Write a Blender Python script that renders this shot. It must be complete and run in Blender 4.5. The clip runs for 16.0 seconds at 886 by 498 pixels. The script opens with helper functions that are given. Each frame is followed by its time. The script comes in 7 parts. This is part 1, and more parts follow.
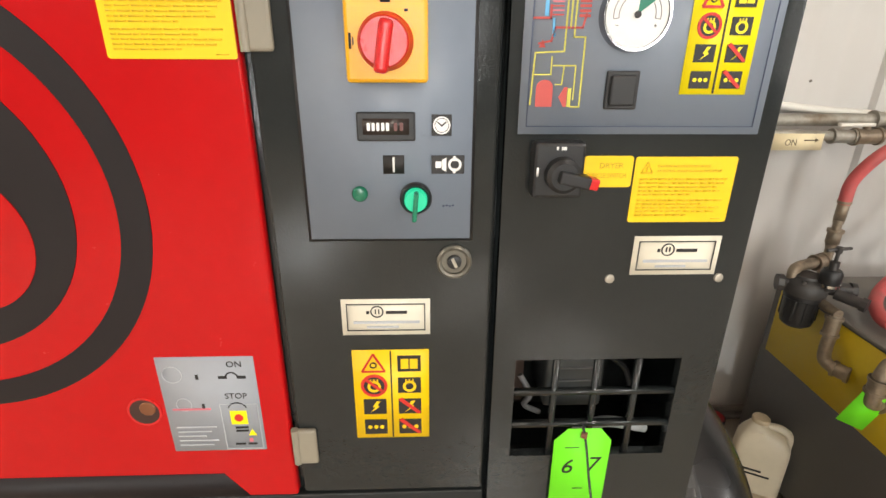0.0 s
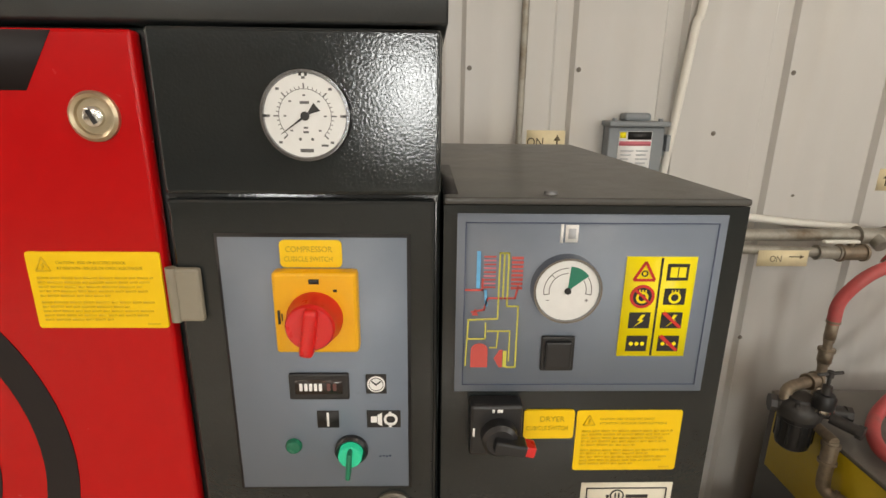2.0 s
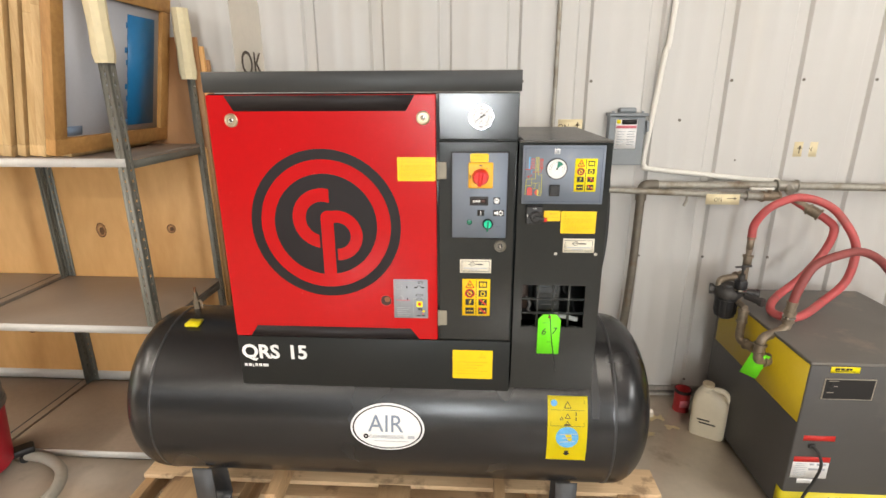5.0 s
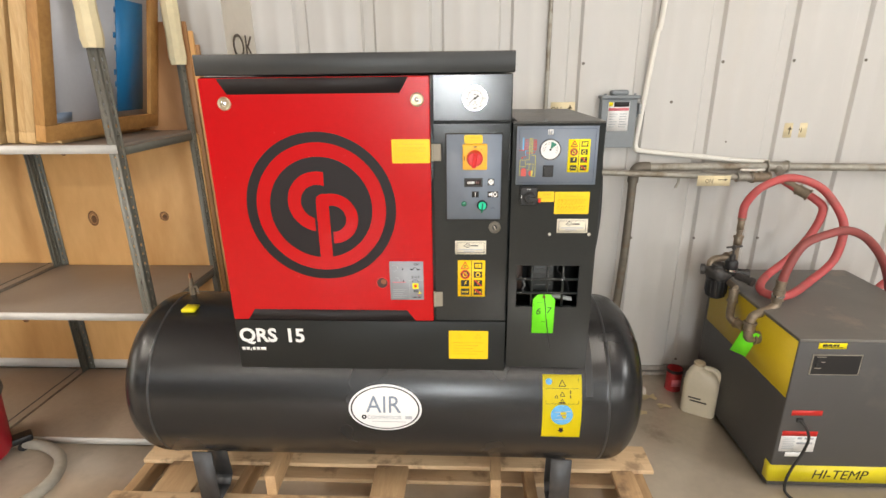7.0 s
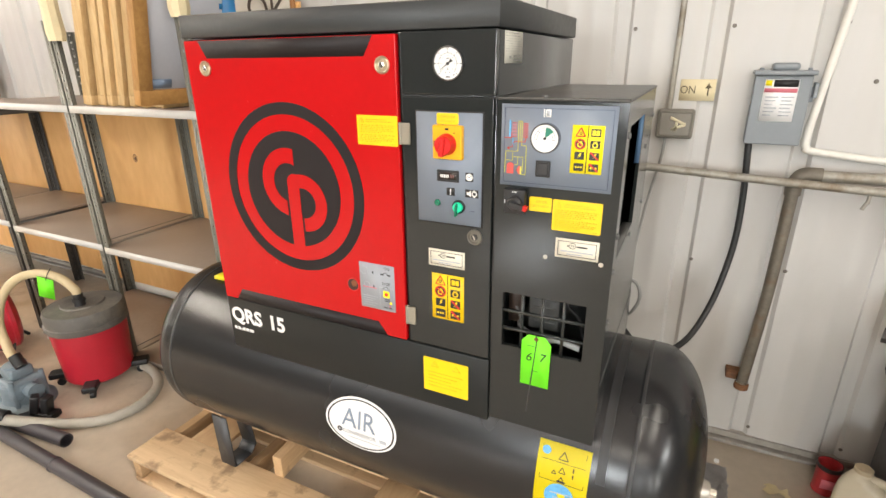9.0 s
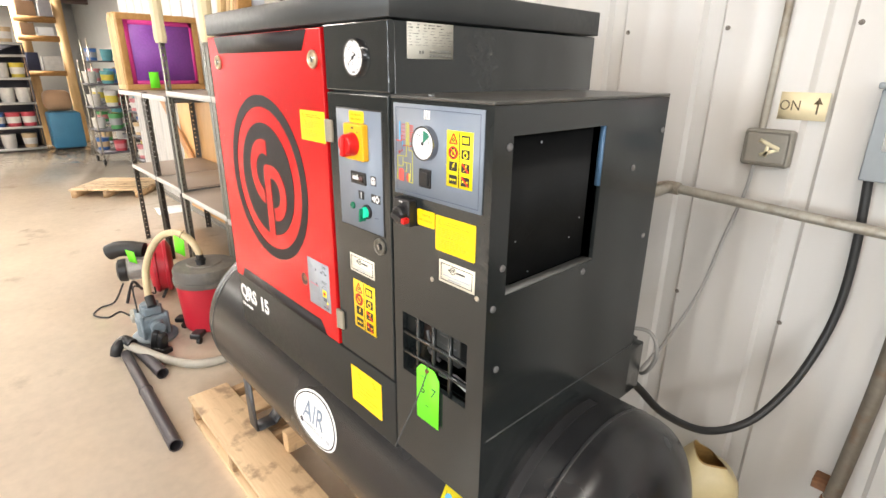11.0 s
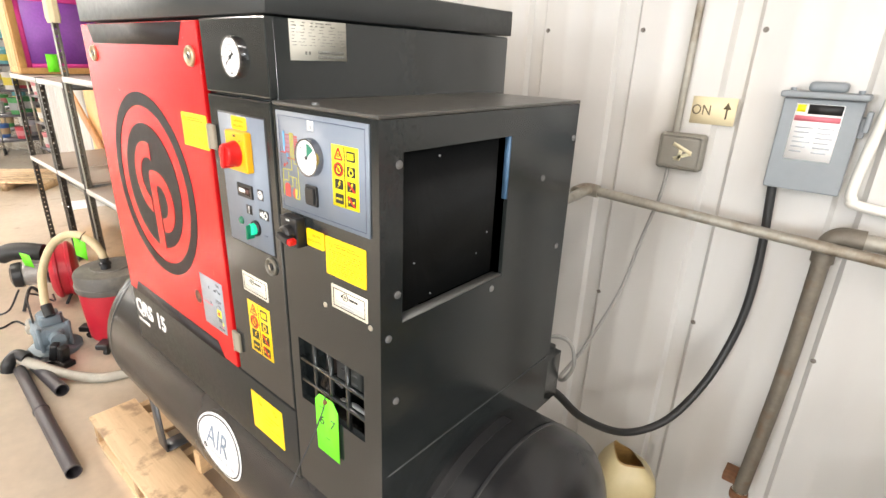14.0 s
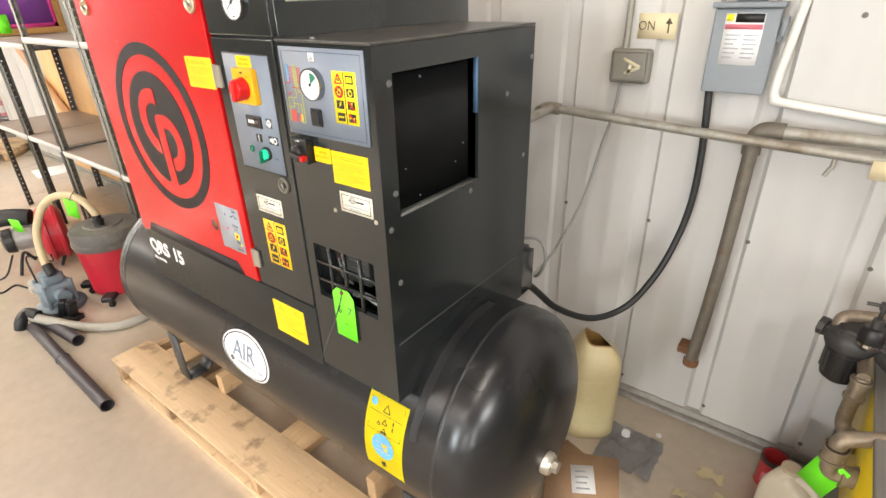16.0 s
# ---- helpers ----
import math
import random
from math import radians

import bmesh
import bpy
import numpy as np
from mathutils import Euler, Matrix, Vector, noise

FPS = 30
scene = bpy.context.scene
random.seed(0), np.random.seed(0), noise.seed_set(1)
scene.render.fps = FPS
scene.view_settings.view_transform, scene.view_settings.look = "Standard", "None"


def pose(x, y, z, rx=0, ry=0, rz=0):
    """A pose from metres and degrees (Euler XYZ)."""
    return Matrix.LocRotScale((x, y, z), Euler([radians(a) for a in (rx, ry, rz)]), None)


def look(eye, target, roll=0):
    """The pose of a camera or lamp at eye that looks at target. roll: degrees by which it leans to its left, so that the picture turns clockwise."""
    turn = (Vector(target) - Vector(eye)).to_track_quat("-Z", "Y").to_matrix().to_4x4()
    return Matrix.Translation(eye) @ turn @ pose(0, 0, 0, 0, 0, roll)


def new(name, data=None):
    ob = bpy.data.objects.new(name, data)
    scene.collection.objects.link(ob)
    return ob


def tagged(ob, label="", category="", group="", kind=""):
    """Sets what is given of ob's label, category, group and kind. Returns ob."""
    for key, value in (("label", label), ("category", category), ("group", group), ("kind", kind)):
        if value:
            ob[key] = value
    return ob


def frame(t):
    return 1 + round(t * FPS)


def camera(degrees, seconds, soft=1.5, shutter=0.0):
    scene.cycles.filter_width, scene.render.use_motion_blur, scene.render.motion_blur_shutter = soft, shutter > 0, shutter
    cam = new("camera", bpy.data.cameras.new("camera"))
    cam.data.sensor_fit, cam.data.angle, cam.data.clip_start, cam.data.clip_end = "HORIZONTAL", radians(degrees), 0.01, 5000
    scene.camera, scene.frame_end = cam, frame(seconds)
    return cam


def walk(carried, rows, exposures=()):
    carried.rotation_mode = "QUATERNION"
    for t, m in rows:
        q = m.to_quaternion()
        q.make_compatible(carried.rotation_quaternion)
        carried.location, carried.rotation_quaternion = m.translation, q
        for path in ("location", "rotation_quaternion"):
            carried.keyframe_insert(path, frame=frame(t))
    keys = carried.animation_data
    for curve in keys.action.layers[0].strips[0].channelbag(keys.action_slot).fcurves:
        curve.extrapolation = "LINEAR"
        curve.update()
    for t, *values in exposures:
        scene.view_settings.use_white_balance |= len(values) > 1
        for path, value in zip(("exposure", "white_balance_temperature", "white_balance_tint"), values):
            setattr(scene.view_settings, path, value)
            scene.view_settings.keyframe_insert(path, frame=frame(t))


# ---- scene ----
cam = camera(81.8, 16.0)
PATH = [
    (0, (0.155, -0.468, 1.405), (0.226, 1.385, 0.657), 0.4),
    (0.5, (0.17, -0.441, 1.466), (0.197, 1.446, 0.805), 0.5),
    (1, (0.201, -0.397, 1.518), (0.216, 1.503, 0.894), 0.4),
    (1.5, (0.215, -0.37, 1.545), (0.261, 1.54, 0.953), 0.6),
    (2, (0.217, -0.405, 1.575), (0.27, 1.517, 1.024), 0.7),
    (2.5, (0.177, -0.513, 1.609), (0.215, 1.412, 1.07), 0.6),
    (3, (0.069, -0.728, 1.625), (0.092, 1.183, 1.039), 0.3),
    (3.5, (0.032, -1.023, 1.667), (-0.025, 0.872, 1.031), 0.2),
    (4, (0.104, -1.287, 1.659), (-0.046, 0.606, 1.032), -0.4),
    (4.2, (0.108, -1.371, 1.652), (-0.049, 0.526, 1.038), -0.5),
    (6.3, (0.095, -1.431, 1.616), (0.062, 0.483, 1.035), -0.0),
    (6.5, (0.089, -1.428, 1.617), (0.054, 0.478, 1.012), -0.1),
    (7, (0.102, -1.434, 1.617), (0.011, 0.46, 0.982), -0.7),
    (7.5, (0.218, -1.401, 1.607), (-0.044, 0.476, 0.97), -1.7),
    (8, (0.332, -1.267, 1.571), (-0.145, 0.566, 0.928), -1.9),
    (8.2, (0.375, -1.202, 1.571), (-0.183, 0.602, 0.911), -1.7),
    (10.3, (0.949, -0.735, 1.541), (-0.262, 0.706, 0.866), 0.5),
    (10.5, (0.982, -0.694, 1.532), (-0.294, 0.69, 0.858), 0.4),
    (11, (0.99, -0.576, 1.545), (-0.394, 0.707, 0.883), 0.7),
    (11.5, (1.035, -0.445, 1.558), (-0.443, 0.736, 0.91), 1.1),
    (12, (1.07, -0.343, 1.569), (-0.458, 0.782, 0.937), 1.4),
    (12.5, (1.073, -0.292, 1.576), (-0.436, 0.87, 0.966), 1.3),
    (13, (1.047, -0.305, 1.585), (-0.411, 0.927, 0.99), 1.3),
    (13.5, (1.008, -0.359, 1.584), (-0.364, 0.941, 0.932), 1.7),
    (14, (0.985, -0.459, 1.575), (-0.23, 0.967, 0.875), 2.1),
    (14.5, (0.998, -0.542, 1.596), (-0.073, 1.013, 0.937), 2.4),
    (15, (1.037, -0.568, 1.613), (0.002, 1.017, 0.968), 1.7),
    (15.3, (1.061, -0.582, 1.612), (0.003, 0.961, 0.906), 1.0),
    (15.5, (1.087, -0.597, 1.6), (0.003, 0.901, 0.839), 0.3),
    (16, (1.101, -0.632, 1.572), (0.009, 0.782, 0.674), -1.5),
]
EXPOSURES = [(0.0, -0.07, 7070, 10), (0.5, -0.08, 7220, 10), (1.0, -0.21, 7370, 10), (1.5, -0.37, 7420, 10), (2.0, -0.68, 7420, 10), (2.5, -0.67, 7470, 10), (3.0, -0.46, 7320, 10), (3.5, -0.23, 7120, 10), (4.2, -0.03, 6920, 10), (6.5, -0.1, 6930, 10), (7.0, -0.08, 6930, 10), (8.2, 0.06, 6930, 10), (10.5, 0.36, 6760, 10), (11.5, 0.54, 6660, 10), (12.5, 0.59, 6660, 10), (13.5, 0.62, 6710, 10), (14.5, 0.44, 6710, 10), (15.5, 0.16, 6860, 10), (16.0, 0.37, 6810, 10)]
walk(cam, [(t, look(eye, target, roll)) for t, eye, target, roll in PATH], EXPOSURES)

# ---- light of the place ----
world = bpy.data.worlds.new("world")
scene.world = world
world.use_nodes = True
sky = world.node_tree.nodes.new("ShaderNodeTexSky")
sky.sky_type, sky.sun_disc, sky.sun_elevation, sky.sun_rotation = "NISHITA", False, radians(40), radians(200)
world.node_tree.links.new(sky.outputs[0], world.node_tree.nodes["Background"].inputs[0])
world.node_tree.nodes["Background"].inputs[1].default_value = 0.1


def area_lamp(name, eye, target, wide, high, watts, colour):
    data = bpy.data.lights.new(name, "AREA")
    data.shape, data.size, data.size_y, data.energy, data.color = "RECTANGLE", wide, high, watts, colour
    ob = new(name, data)
    ob.matrix_world = look(eye, target)
    return ob


WARM, DAY = (1.0, 0.95, 0.88), (0.93, 0.97, 1.0)
CEILING = 4.4
# area lamps out of view, standing in for daylight in assumed door and window openings
# assumed west door, there to brighten reflections in the compressor's front
area_lamp("daylight_lamp", (-24.8, -5.5, 1.9), (-10, -5.2, 1.2), 5.9, 3.6, 150, DAY)
# window placed from the highlight on the gauge panel
area_lamp("daylight_lamp", (-0.08, -8.9, 1.80), (-0.08, 0, 1.80), 0.92, 1.48, 255, (0.84, 0.92, 1.0))
# two high south lamps added as fill, no such windows known
area_lamp("daylight_lamp", (-4.75, -8.9, 3.75), (-4.25, 0, 1.6), 7.8, 0.8, 80, DAY)
area_lamp("daylight_lamp", (2.4, -8.9, 3.75), (2.2, 0, 1.6), 2.4, 0.8, 24, DAY)
# two narrow windows placed from the streaks on the tank's dome
area_lamp("daylight_lamp", (4.15, -8.85, 1.8), (1.5, 0, 1.0), 0.28, 2.0, 100, DAY)
area_lamp("daylight_lamp", (6.85, -7.6, 1.8), (0, 0, 1.0), 0.28, 2.0, 105, DAY)
# added high east lamp, only there to brighten the tower's side
area_lamp("daylight_lamp", (6.85, -3.7, 3.7), (0, 0, 1.0), 2.2, 0.8, 180, DAY)
# ceiling tubes: one seen, three set from reflections, five unseen and added for fill
# (x, y, z, watts, lying along x)
TUBES = [(-4.5, -1.6, 3.8, 115, False), (1.5, -1.6, 3.8, 30, False), (-2.9, -5.5, 3.8, 70, True), (0.6, -5.5, 3.8, 70, True), (-12.6, -1.1, 3.45, 380, False), (-14.6, -0.1, 2.78, 170, False), (-20.5, -1.6, 3.3, 190, False), (-13.0, -6.0, 3.8, 230, False), (-20.0, -6.0, 3.8, 200, False)]
for x, y, z, watts, along in TUBES:
    area_lamp("tube_lamp", (x, y, z - 0.02), (x, y + 0.001, 0), *((2.4, 0.3) if along else (0.3, 2.4)), watts, WARM)

# ---- materials ----


def shader(name):
    m = bpy.data.materials.new(name)
    m.use_nodes = True
    return m, m.node_tree.nodes, m.node_tree.links, m.node_tree.nodes["Principled BSDF"]


def noise_at(nodes, links, scale, detail=4.0, rough=0.55, stretch=(1, 1, 1)):
    co = nodes.new("ShaderNodeTexCoord")
    mp = nodes.new("ShaderNodeMapping")
    mp.inputs["Scale"].default_value = stretch
    tex = nodes.new("ShaderNodeTexNoise")
    tex.inputs["Scale"].default_value, tex.inputs["Detail"].default_value, tex.inputs["Roughness"].default_value = scale, detail, rough
    links.new(co.outputs["Object"], mp.inputs["Vector"])
    links.new(mp.outputs["Vector"], tex.inputs["Vector"])
    return tex


def ramp(nodes, links, source, stops):
    r = nodes.new("ShaderNodeValToRGB")
    while len(r.color_ramp.elements) < len(stops):
        r.color_ramp.elements.new(0.5)
    for e, (at, c) in zip(r.color_ramp.elements, stops):
        e.position, e.color = at, (*c, 1)
    links.new(source, r.inputs["Fac"])
    return r


def tint(c, k):
    return tuple(min(1.0, v * k) for v in c)


def paint(name, colour, rough=0.45, metal=0.0, var=0.12, scale=5.0, fine=60.0, bump=0.0, bump_scale=400.0, coat=0.0, stretch=(1, 1, 1), dirt=None, dirt_at=(0.6, 0.75), dirt_scale=2.5, rough_var=0.08):
    """Colour that varies at two scales, dirt with its own shape, and fine relief."""
    m, nodes, links, b = shader(name)
    big, small = noise_at(nodes, links, scale, stretch=stretch), noise_at(nodes, links, fine, 3.0, stretch=stretch)
    mix = nodes.new("ShaderNodeMix")
    mix.data_type = "FLOAT"
    mix.inputs[0].default_value = 0.4
    links.new(big.outputs["Fac"], mix.inputs[2])
    links.new(small.outputs["Fac"], mix.inputs[3])
    r = ramp(nodes, links, mix.outputs[0], [(0.3, tint(colour, 1 - var)), (0.7, tint(colour, 1 + var))])
    out = r.outputs["Color"]
    if dirt:
        spots = noise_at(nodes, links, dirt_scale, 6.0, 0.65, stretch)
        mask = ramp(nodes, links, spots.outputs["Fac"], [(dirt_at[0], (0, 0, 0)), (dirt_at[1], (1, 1, 1))])
        over = nodes.new("ShaderNodeMix")
        over.data_type = "RGBA"
        links.new(mask.outputs["Color"], over.inputs[0])
        links.new(out, over.inputs[6])
        over.inputs[7].default_value = (*dirt, 1)
        out = over.outputs[2]
    links.new(out, b.inputs["Base Color"])
    rr = nodes.new("ShaderNodeMapRange")
    rr.inputs["To Min"].default_value, rr.inputs["To Max"].default_value = max(0.03, rough - rough_var), min(1, rough + rough_var)
    links.new(small.outputs["Fac"], rr.inputs["Value"])
    links.new(rr.outputs[0], b.inputs["Roughness"])
    b.inputs["Metallic"].default_value = metal
    b.inputs["Coat Weight"].default_value, b.inputs["Coat Roughness"].default_value = coat, 0.08
    if bump:
        grain = noise_at(nodes, links, bump_scale, 2.0, stretch=stretch)
        bp = nodes.new("ShaderNodeBump")
        bp.inputs["Strength"].default_value, bp.inputs["Distance"].default_value = bump, 0.002
        links.new(grain.outputs["Fac"], bp.inputs["Height"])
        links.new(bp.outputs[0], b.inputs["Normal"])
    return m


def wood(name, light, dark, stretch, scale=6.0, rough=0.6, knots=False, stain=None):
    """Grain along the axis that stretch makes small; knots as dark ringed spots; stains with ragged edges."""
    m, nodes, links, b = shader(name)
    grain = noise_at(nodes, links, scale, 6.0, 0.6, stretch)
    grain.inputs["Distortion"].default_value = 1.2
    fine = noise_at(nodes, links, scale * 7, 3.0, 0.6, stretch)
    mix = nodes.new("ShaderNodeMix")
    mix.data_type = "FLOAT"
    mix.inputs[0].default_value = 0.35
    links.new(grain.outputs["Fac"], mix.inputs[2])
    links.new(fine.outputs["Fac"], mix.inputs[3])
    mid = tuple((a + c) / 2 for a, c in zip(light, dark))
    r = ramp(nodes, links, mix.outputs[0], [(0.3, dark), (0.5, mid), (0.68, light)])
    info = nodes.new("ShaderNodeObjectInfo")
    hsv = nodes.new("ShaderNodeHueSaturation")
    mr = nodes.new("ShaderNodeMapRange")
    mr.inputs["To Min"].default_value, mr.inputs["To Max"].default_value = 0.82, 1.15
    links.new(info.outputs["Random"], mr.inputs["Value"])
    links.new(mr.outputs[0], hsv.inputs["Value"])
    links.new(r.outputs["Color"], hsv.inputs["Color"])
    out = hsv.outputs["Color"]
    if stain:
        spots = noise_at(nodes, links, 9.0, 5.0, 0.6)
        mask = ramp(nodes, links, spots.outputs["Fac"], [(0.55, (0, 0, 0)), (0.66, (0.75, 0.75, 0.75))])
        over = nodes.new("ShaderNodeMix")
        over.data_type = "RGBA"
        links.new(mask.outputs["Color"], over.inputs[0])
        links.new(out, over.inputs[6])
        over.inputs[7].default_value = (*stain, 1)
        out = over.outputs[2]
    links.new(out, b.inputs["Base Color"])
    b.inputs["Roughness"].default_value = rough
    bp = nodes.new("ShaderNodeBump")
    bp.inputs["Strength"].default_value, bp.inputs["Distance"].default_value = 0.25, 0.002
    links.new(fine.outputs["Fac"], bp.inputs["Height"])
    links.new(bp.outputs[0], b.inputs["Normal"])
    return m


def plain(name, colour, rough=0.5, metal=0.0):
    return paint(name, colour, rough, metal, var=0.06, scale=20, fine=120)


def glow(name, colour, strength, base=(0.8, 0.8, 0.8)):
    m, nodes, links, b = shader(name)
    b.inputs["Base Color"].default_value = (*base, 1)
    b.inputs["Emission Color"].default_value, b.inputs["Emission Strength"].default_value = (*colour, 1), strength
    return m


DARK = paint("dark_grey_enamel", (0.0155, 0.0186, 0.0190), 0.13, var=0.10, scale=3, fine=90, bump=0.075, bump_scale=400, rough_var=0.05, dirt=(0.026, 0.028, 0.028), dirt_at=(0.62, 0.85), dirt_scale=4)
DARK_CAP = paint("matt_grey_enamel", (0.024, 0.027, 0.028), 0.44, var=0.12, scale=3, fine=70, bump=0.10, bump_scale=300, dirt=(0.045, 0.045, 0.043), dirt_at=(0.55, 0.85), dirt_scale=3)
PLINTH = paint("plinth_grey_enamel", (0.0125, 0.0145, 0.0145), 0.38, var=0.10, scale=3, fine=70, bump=0.05, bump_scale=300)
PLINTH.node_tree.nodes["Principled BSDF"].inputs["Specular IOR Level"].default_value = 0.3
# lighter brownish tone holds both dust and a painted reflection sheen
DARK_TOP = paint("dusty_sheen_enamel", (0.055, 0.053, 0.048), 0.36, var=0.15, scale=3, fine=40, bump=0.15, bump_scale=330, dirt=(0.15, 0.13, 0.10), dirt_at=(0.46, 0.78), dirt_scale=5)
RED = paint("red_enamel", (0.455, 0.0045, 0.0065), 0.25, var=0.06, scale=3, fine=60, bump=0.006, bump_scale=300, rough_var=0.05)
RED.node_tree.nodes["Principled BSDF"].inputs["Specular IOR Level"].default_value = 0.25
RED_EDGE = plain("red_edge", (0.55, 0.008, 0.01), 0.3)
DECAL = paint("charcoal_decal", (0.012, 0.009, 0.010), 0.50, var=0.08)
DECAL.node_tree.nodes["Principled BSDF"].inputs["Specular IOR Level"].default_value = 0.3
TANK = paint("black_satin_enamel", (0.0125, 0.013, 0.014), 0.27, var=0.05, scale=1.2, fine=3, rough_var=0.02)
PANEL = paint("blue_grey_panel", (0.19, 0.225, 0.278), 0.42, var=0.05, scale=6, fine=80, dirt=(0.12, 0.14, 0.17), dirt_at=(0.66, 0.85), dirt_scale=14)
PANEL_LINE = plain("blue_panel_line", (0.07, 0.09, 0.16), 0.45)
YELLOW = paint("yellow_label", (0.85, 0.55, 0.004), 0.42, var=0.04, scale=8, fine=60)
YELLOW_PRINT = plain("ochre_print", (0.52, 0.34, 0.004), 0.5)
LEMON = paint("lemon_label", (0.92, 0.77, 0.008), 0.4, var=0.04, scale=8, fine=60)
AMBER = paint("amber_plastic", (0.80, 0.40, 0.006), 0.35, var=0.04)
SWITCH_RED = paint("red_plastic", (0.60, 0.012, 0.012), 0.3, var=0.06)
LABEL_RED = plain("label_red", (0.55, 0.02, 0.015), 0.45)
CREAM = paint("cream_label", (0.72, 0.68, 0.56), 0.62, var=0.05, scale=10)
WHITE = paint("white_print", (0.80, 0.80, 0.79), 0.45, var=0.04)
PALE = plain("pale_grey_print", (0.42, 0.44, 0.47), 0.5)
SILVER_LABEL = paint("silver_label", (0.30, 0.32, 0.35), 0.5, var=0.06, scale=12)
INK = plain("black_ink", (0.012, 0.011, 0.011), 0.5)
PINK = plain("pink_print", (0.62, 0.16, 0.20), 0.5)
CHROME = paint("worn_chrome", (0.62, 0.61, 0.58), 0.22, metal=1.0, var=0.08, scale=30)
NICKEL = paint("dull_nickel", (0.50, 0.47, 0.41), 0.36, metal=0.85, var=0.12, scale=40)
DIAL = plain("dial_white", (0.70, 0.71, 0.70), 0.35)
DIAL_INK = plain("dial_print", (0.10, 0.10, 0.10), 0.5)
GREEN_DARK = plain("dark_green_lens", (0.006, 0.13, 0.07), 0.25)
DIAL_GREEN = plain("dial_green", (0.008, 0.17, 0.105), 0.4)
GREEN_LIT = glow("lit_green_lens", (0.0, 0.84, 0.46), 0.70, (0.004, 0.20, 0.11))
BLACK = paint("black_plastic", (0.012, 0.012, 0.013), 0.4, var=0.1, bump=0.05)
BLACK_RUBBER = paint("black_rubber", (0.014, 0.014, 0.014), 0.5, var=0.15, fine=80)
HINGE = paint("khaki_hinge", (0.24, 0.215, 0.165), 0.45, var=0.08)
TAG = paint("fluorescent_green_card", (0.16, 0.85, 0.02), 0.6, var=0.04)
SKYBLUE = paint("blue_print", (0.10, 0.36, 0.62), 0.45, var=0.2, scale=60)
FIN = paint("radiator_fin", (0.005, 0.0055, 0.006), 0.75, var=0.3, fine=30)
FIN.node_tree.nodes["Principled BSDF"].inputs["Specular IOR Level"].default_value = 0.12
COPPER = plain("copper", (0.30, 0.14, 0.08), 0.35, 0.9)
GALV = paint("galvanised_pipe", (0.33, 0.31, 0.265), 0.52, metal=0.4, var=0.22, scale=14, fine=80, dirt=(0.16, 0.115, 0.07), dirt_at=(0.5, 0.72), dirt_scale=9)
BRASS = paint("tarnished_brass", (0.25, 0.20, 0.145), 0.48, metal=0.5, var=0.3, scale=25, fine=90, bump=0.2, bump_scale=150)
HOSE_RED = paint("faded_red_rubber", (0.50, 0.085, 0.085), 0.55, var=0.14, scale=9, fine=60, dirt=(0.34, 0.10, 0.09), dirt_at=(0.5, 0.7), dirt_scale=10)
HOSE_DARK = paint("dark_red_rubber", (0.26, 0.06, 0.055), 0.55, var=0.2, scale=9, fine=60)
PVC = paint("white_conduit", (0.70, 0.68, 0.62), 0.45, var=0.06, scale=6, dirt=(0.5, 0.45, 0.36), dirt_at=(0.6, 0.8), dirt_scale=6)
GREY_BOX = paint("grey_enamel_box", (0.20, 0.22, 0.235), 0.42, var=0.06, scale=6, bump=0.05)
GREY_PVC = paint("grey_beige_plastic", (0.21, 0.195, 0.165), 0.5, var=0.1, scale=12)
TAPE = paint("masking_tape", (0.74, 0.64, 0.41), 0.8, var=0.08, scale=10, fine=50)
WALL = paint("cream_white_sheet_steel", (0.510, 0.497, 0.472), 0.42, var=0.035, scale=1.2, fine=14, stretch=(1, 1, 0.25), dirt=(0.50, 0.465, 0.40), dirt_at=(0.52, 0.80), dirt_scale=1.6)
WALL_FAR = paint("white_wall_board", (0.74, 0.73, 0.70), 0.6, var=0.05, scale=0.8, fine=9)
CEIL = paint("brownish_ceiling_sheet", (0.46, 0.37, 0.34), 0.6, var=0.05, scale=0.7, fine=6)
# dull tone for the unseen closing walls, chosen to cut bounced light
WALL_UNSEEN = paint("unseen_wall_grey_brown", (0.30, 0.275, 0.245), 0.6, var=0.15, scale=0.9, fine=9)
SEAL = paint("grimy_sill", (0.30, 0.28, 0.25), 0.6, var=0.3, scale=8, fine=40)
FLOOR = paint("sealed_concrete", (0.74, 0.64, 0.515), 0.18, coat=0.45, var=0.10, scale=1.6, fine=22, bump=0.03, bump_scale=60, dirt=(0.42, 0.35, 0.265), dirt_at=(0.60, 0.78), dirt_scale=2.2, rough_var=0.07)
FLOOR.node_tree.nodes["Principled BSDF"].inputs["Coat Roughness"].default_value = 0.13
PINE = wood("pale_pine", (0.70, 0.51, 0.31), (0.54, 0.37, 0.21), (0.35, 4, 4), stain=(0.22, 0.135, 0.08))
PINE_Y = wood("pine_along_depth", (0.55, 0.37, 0.20), (0.38, 0.235, 0.12), (4, 0.35, 4), stain=(0.20, 0.12, 0.07))
PINE_Z = wood("pine_upright", (0.66, 0.47, 0.24), (0.46, 0.28, 0.11), (5, 5, 0.4))
TRIM_WOOD = wood("honey_frame_wood", (0.50, 0.27, 0.085), (0.31, 0.145, 0.04), (5, 1.2, 0.8))
PLY = wood("orange_plywood", (0.74, 0.44, 0.18), (0.58, 0.30, 0.10), (0.9, 3, 0.28), scale=3.2, rough=0.5)
PLY_DARK = wood("brown_plywood", (0.50, 0.26, 0.11), (0.36, 0.17, 0.065), (0.9, 3, 0.28), scale=3.2, rough=0.5)
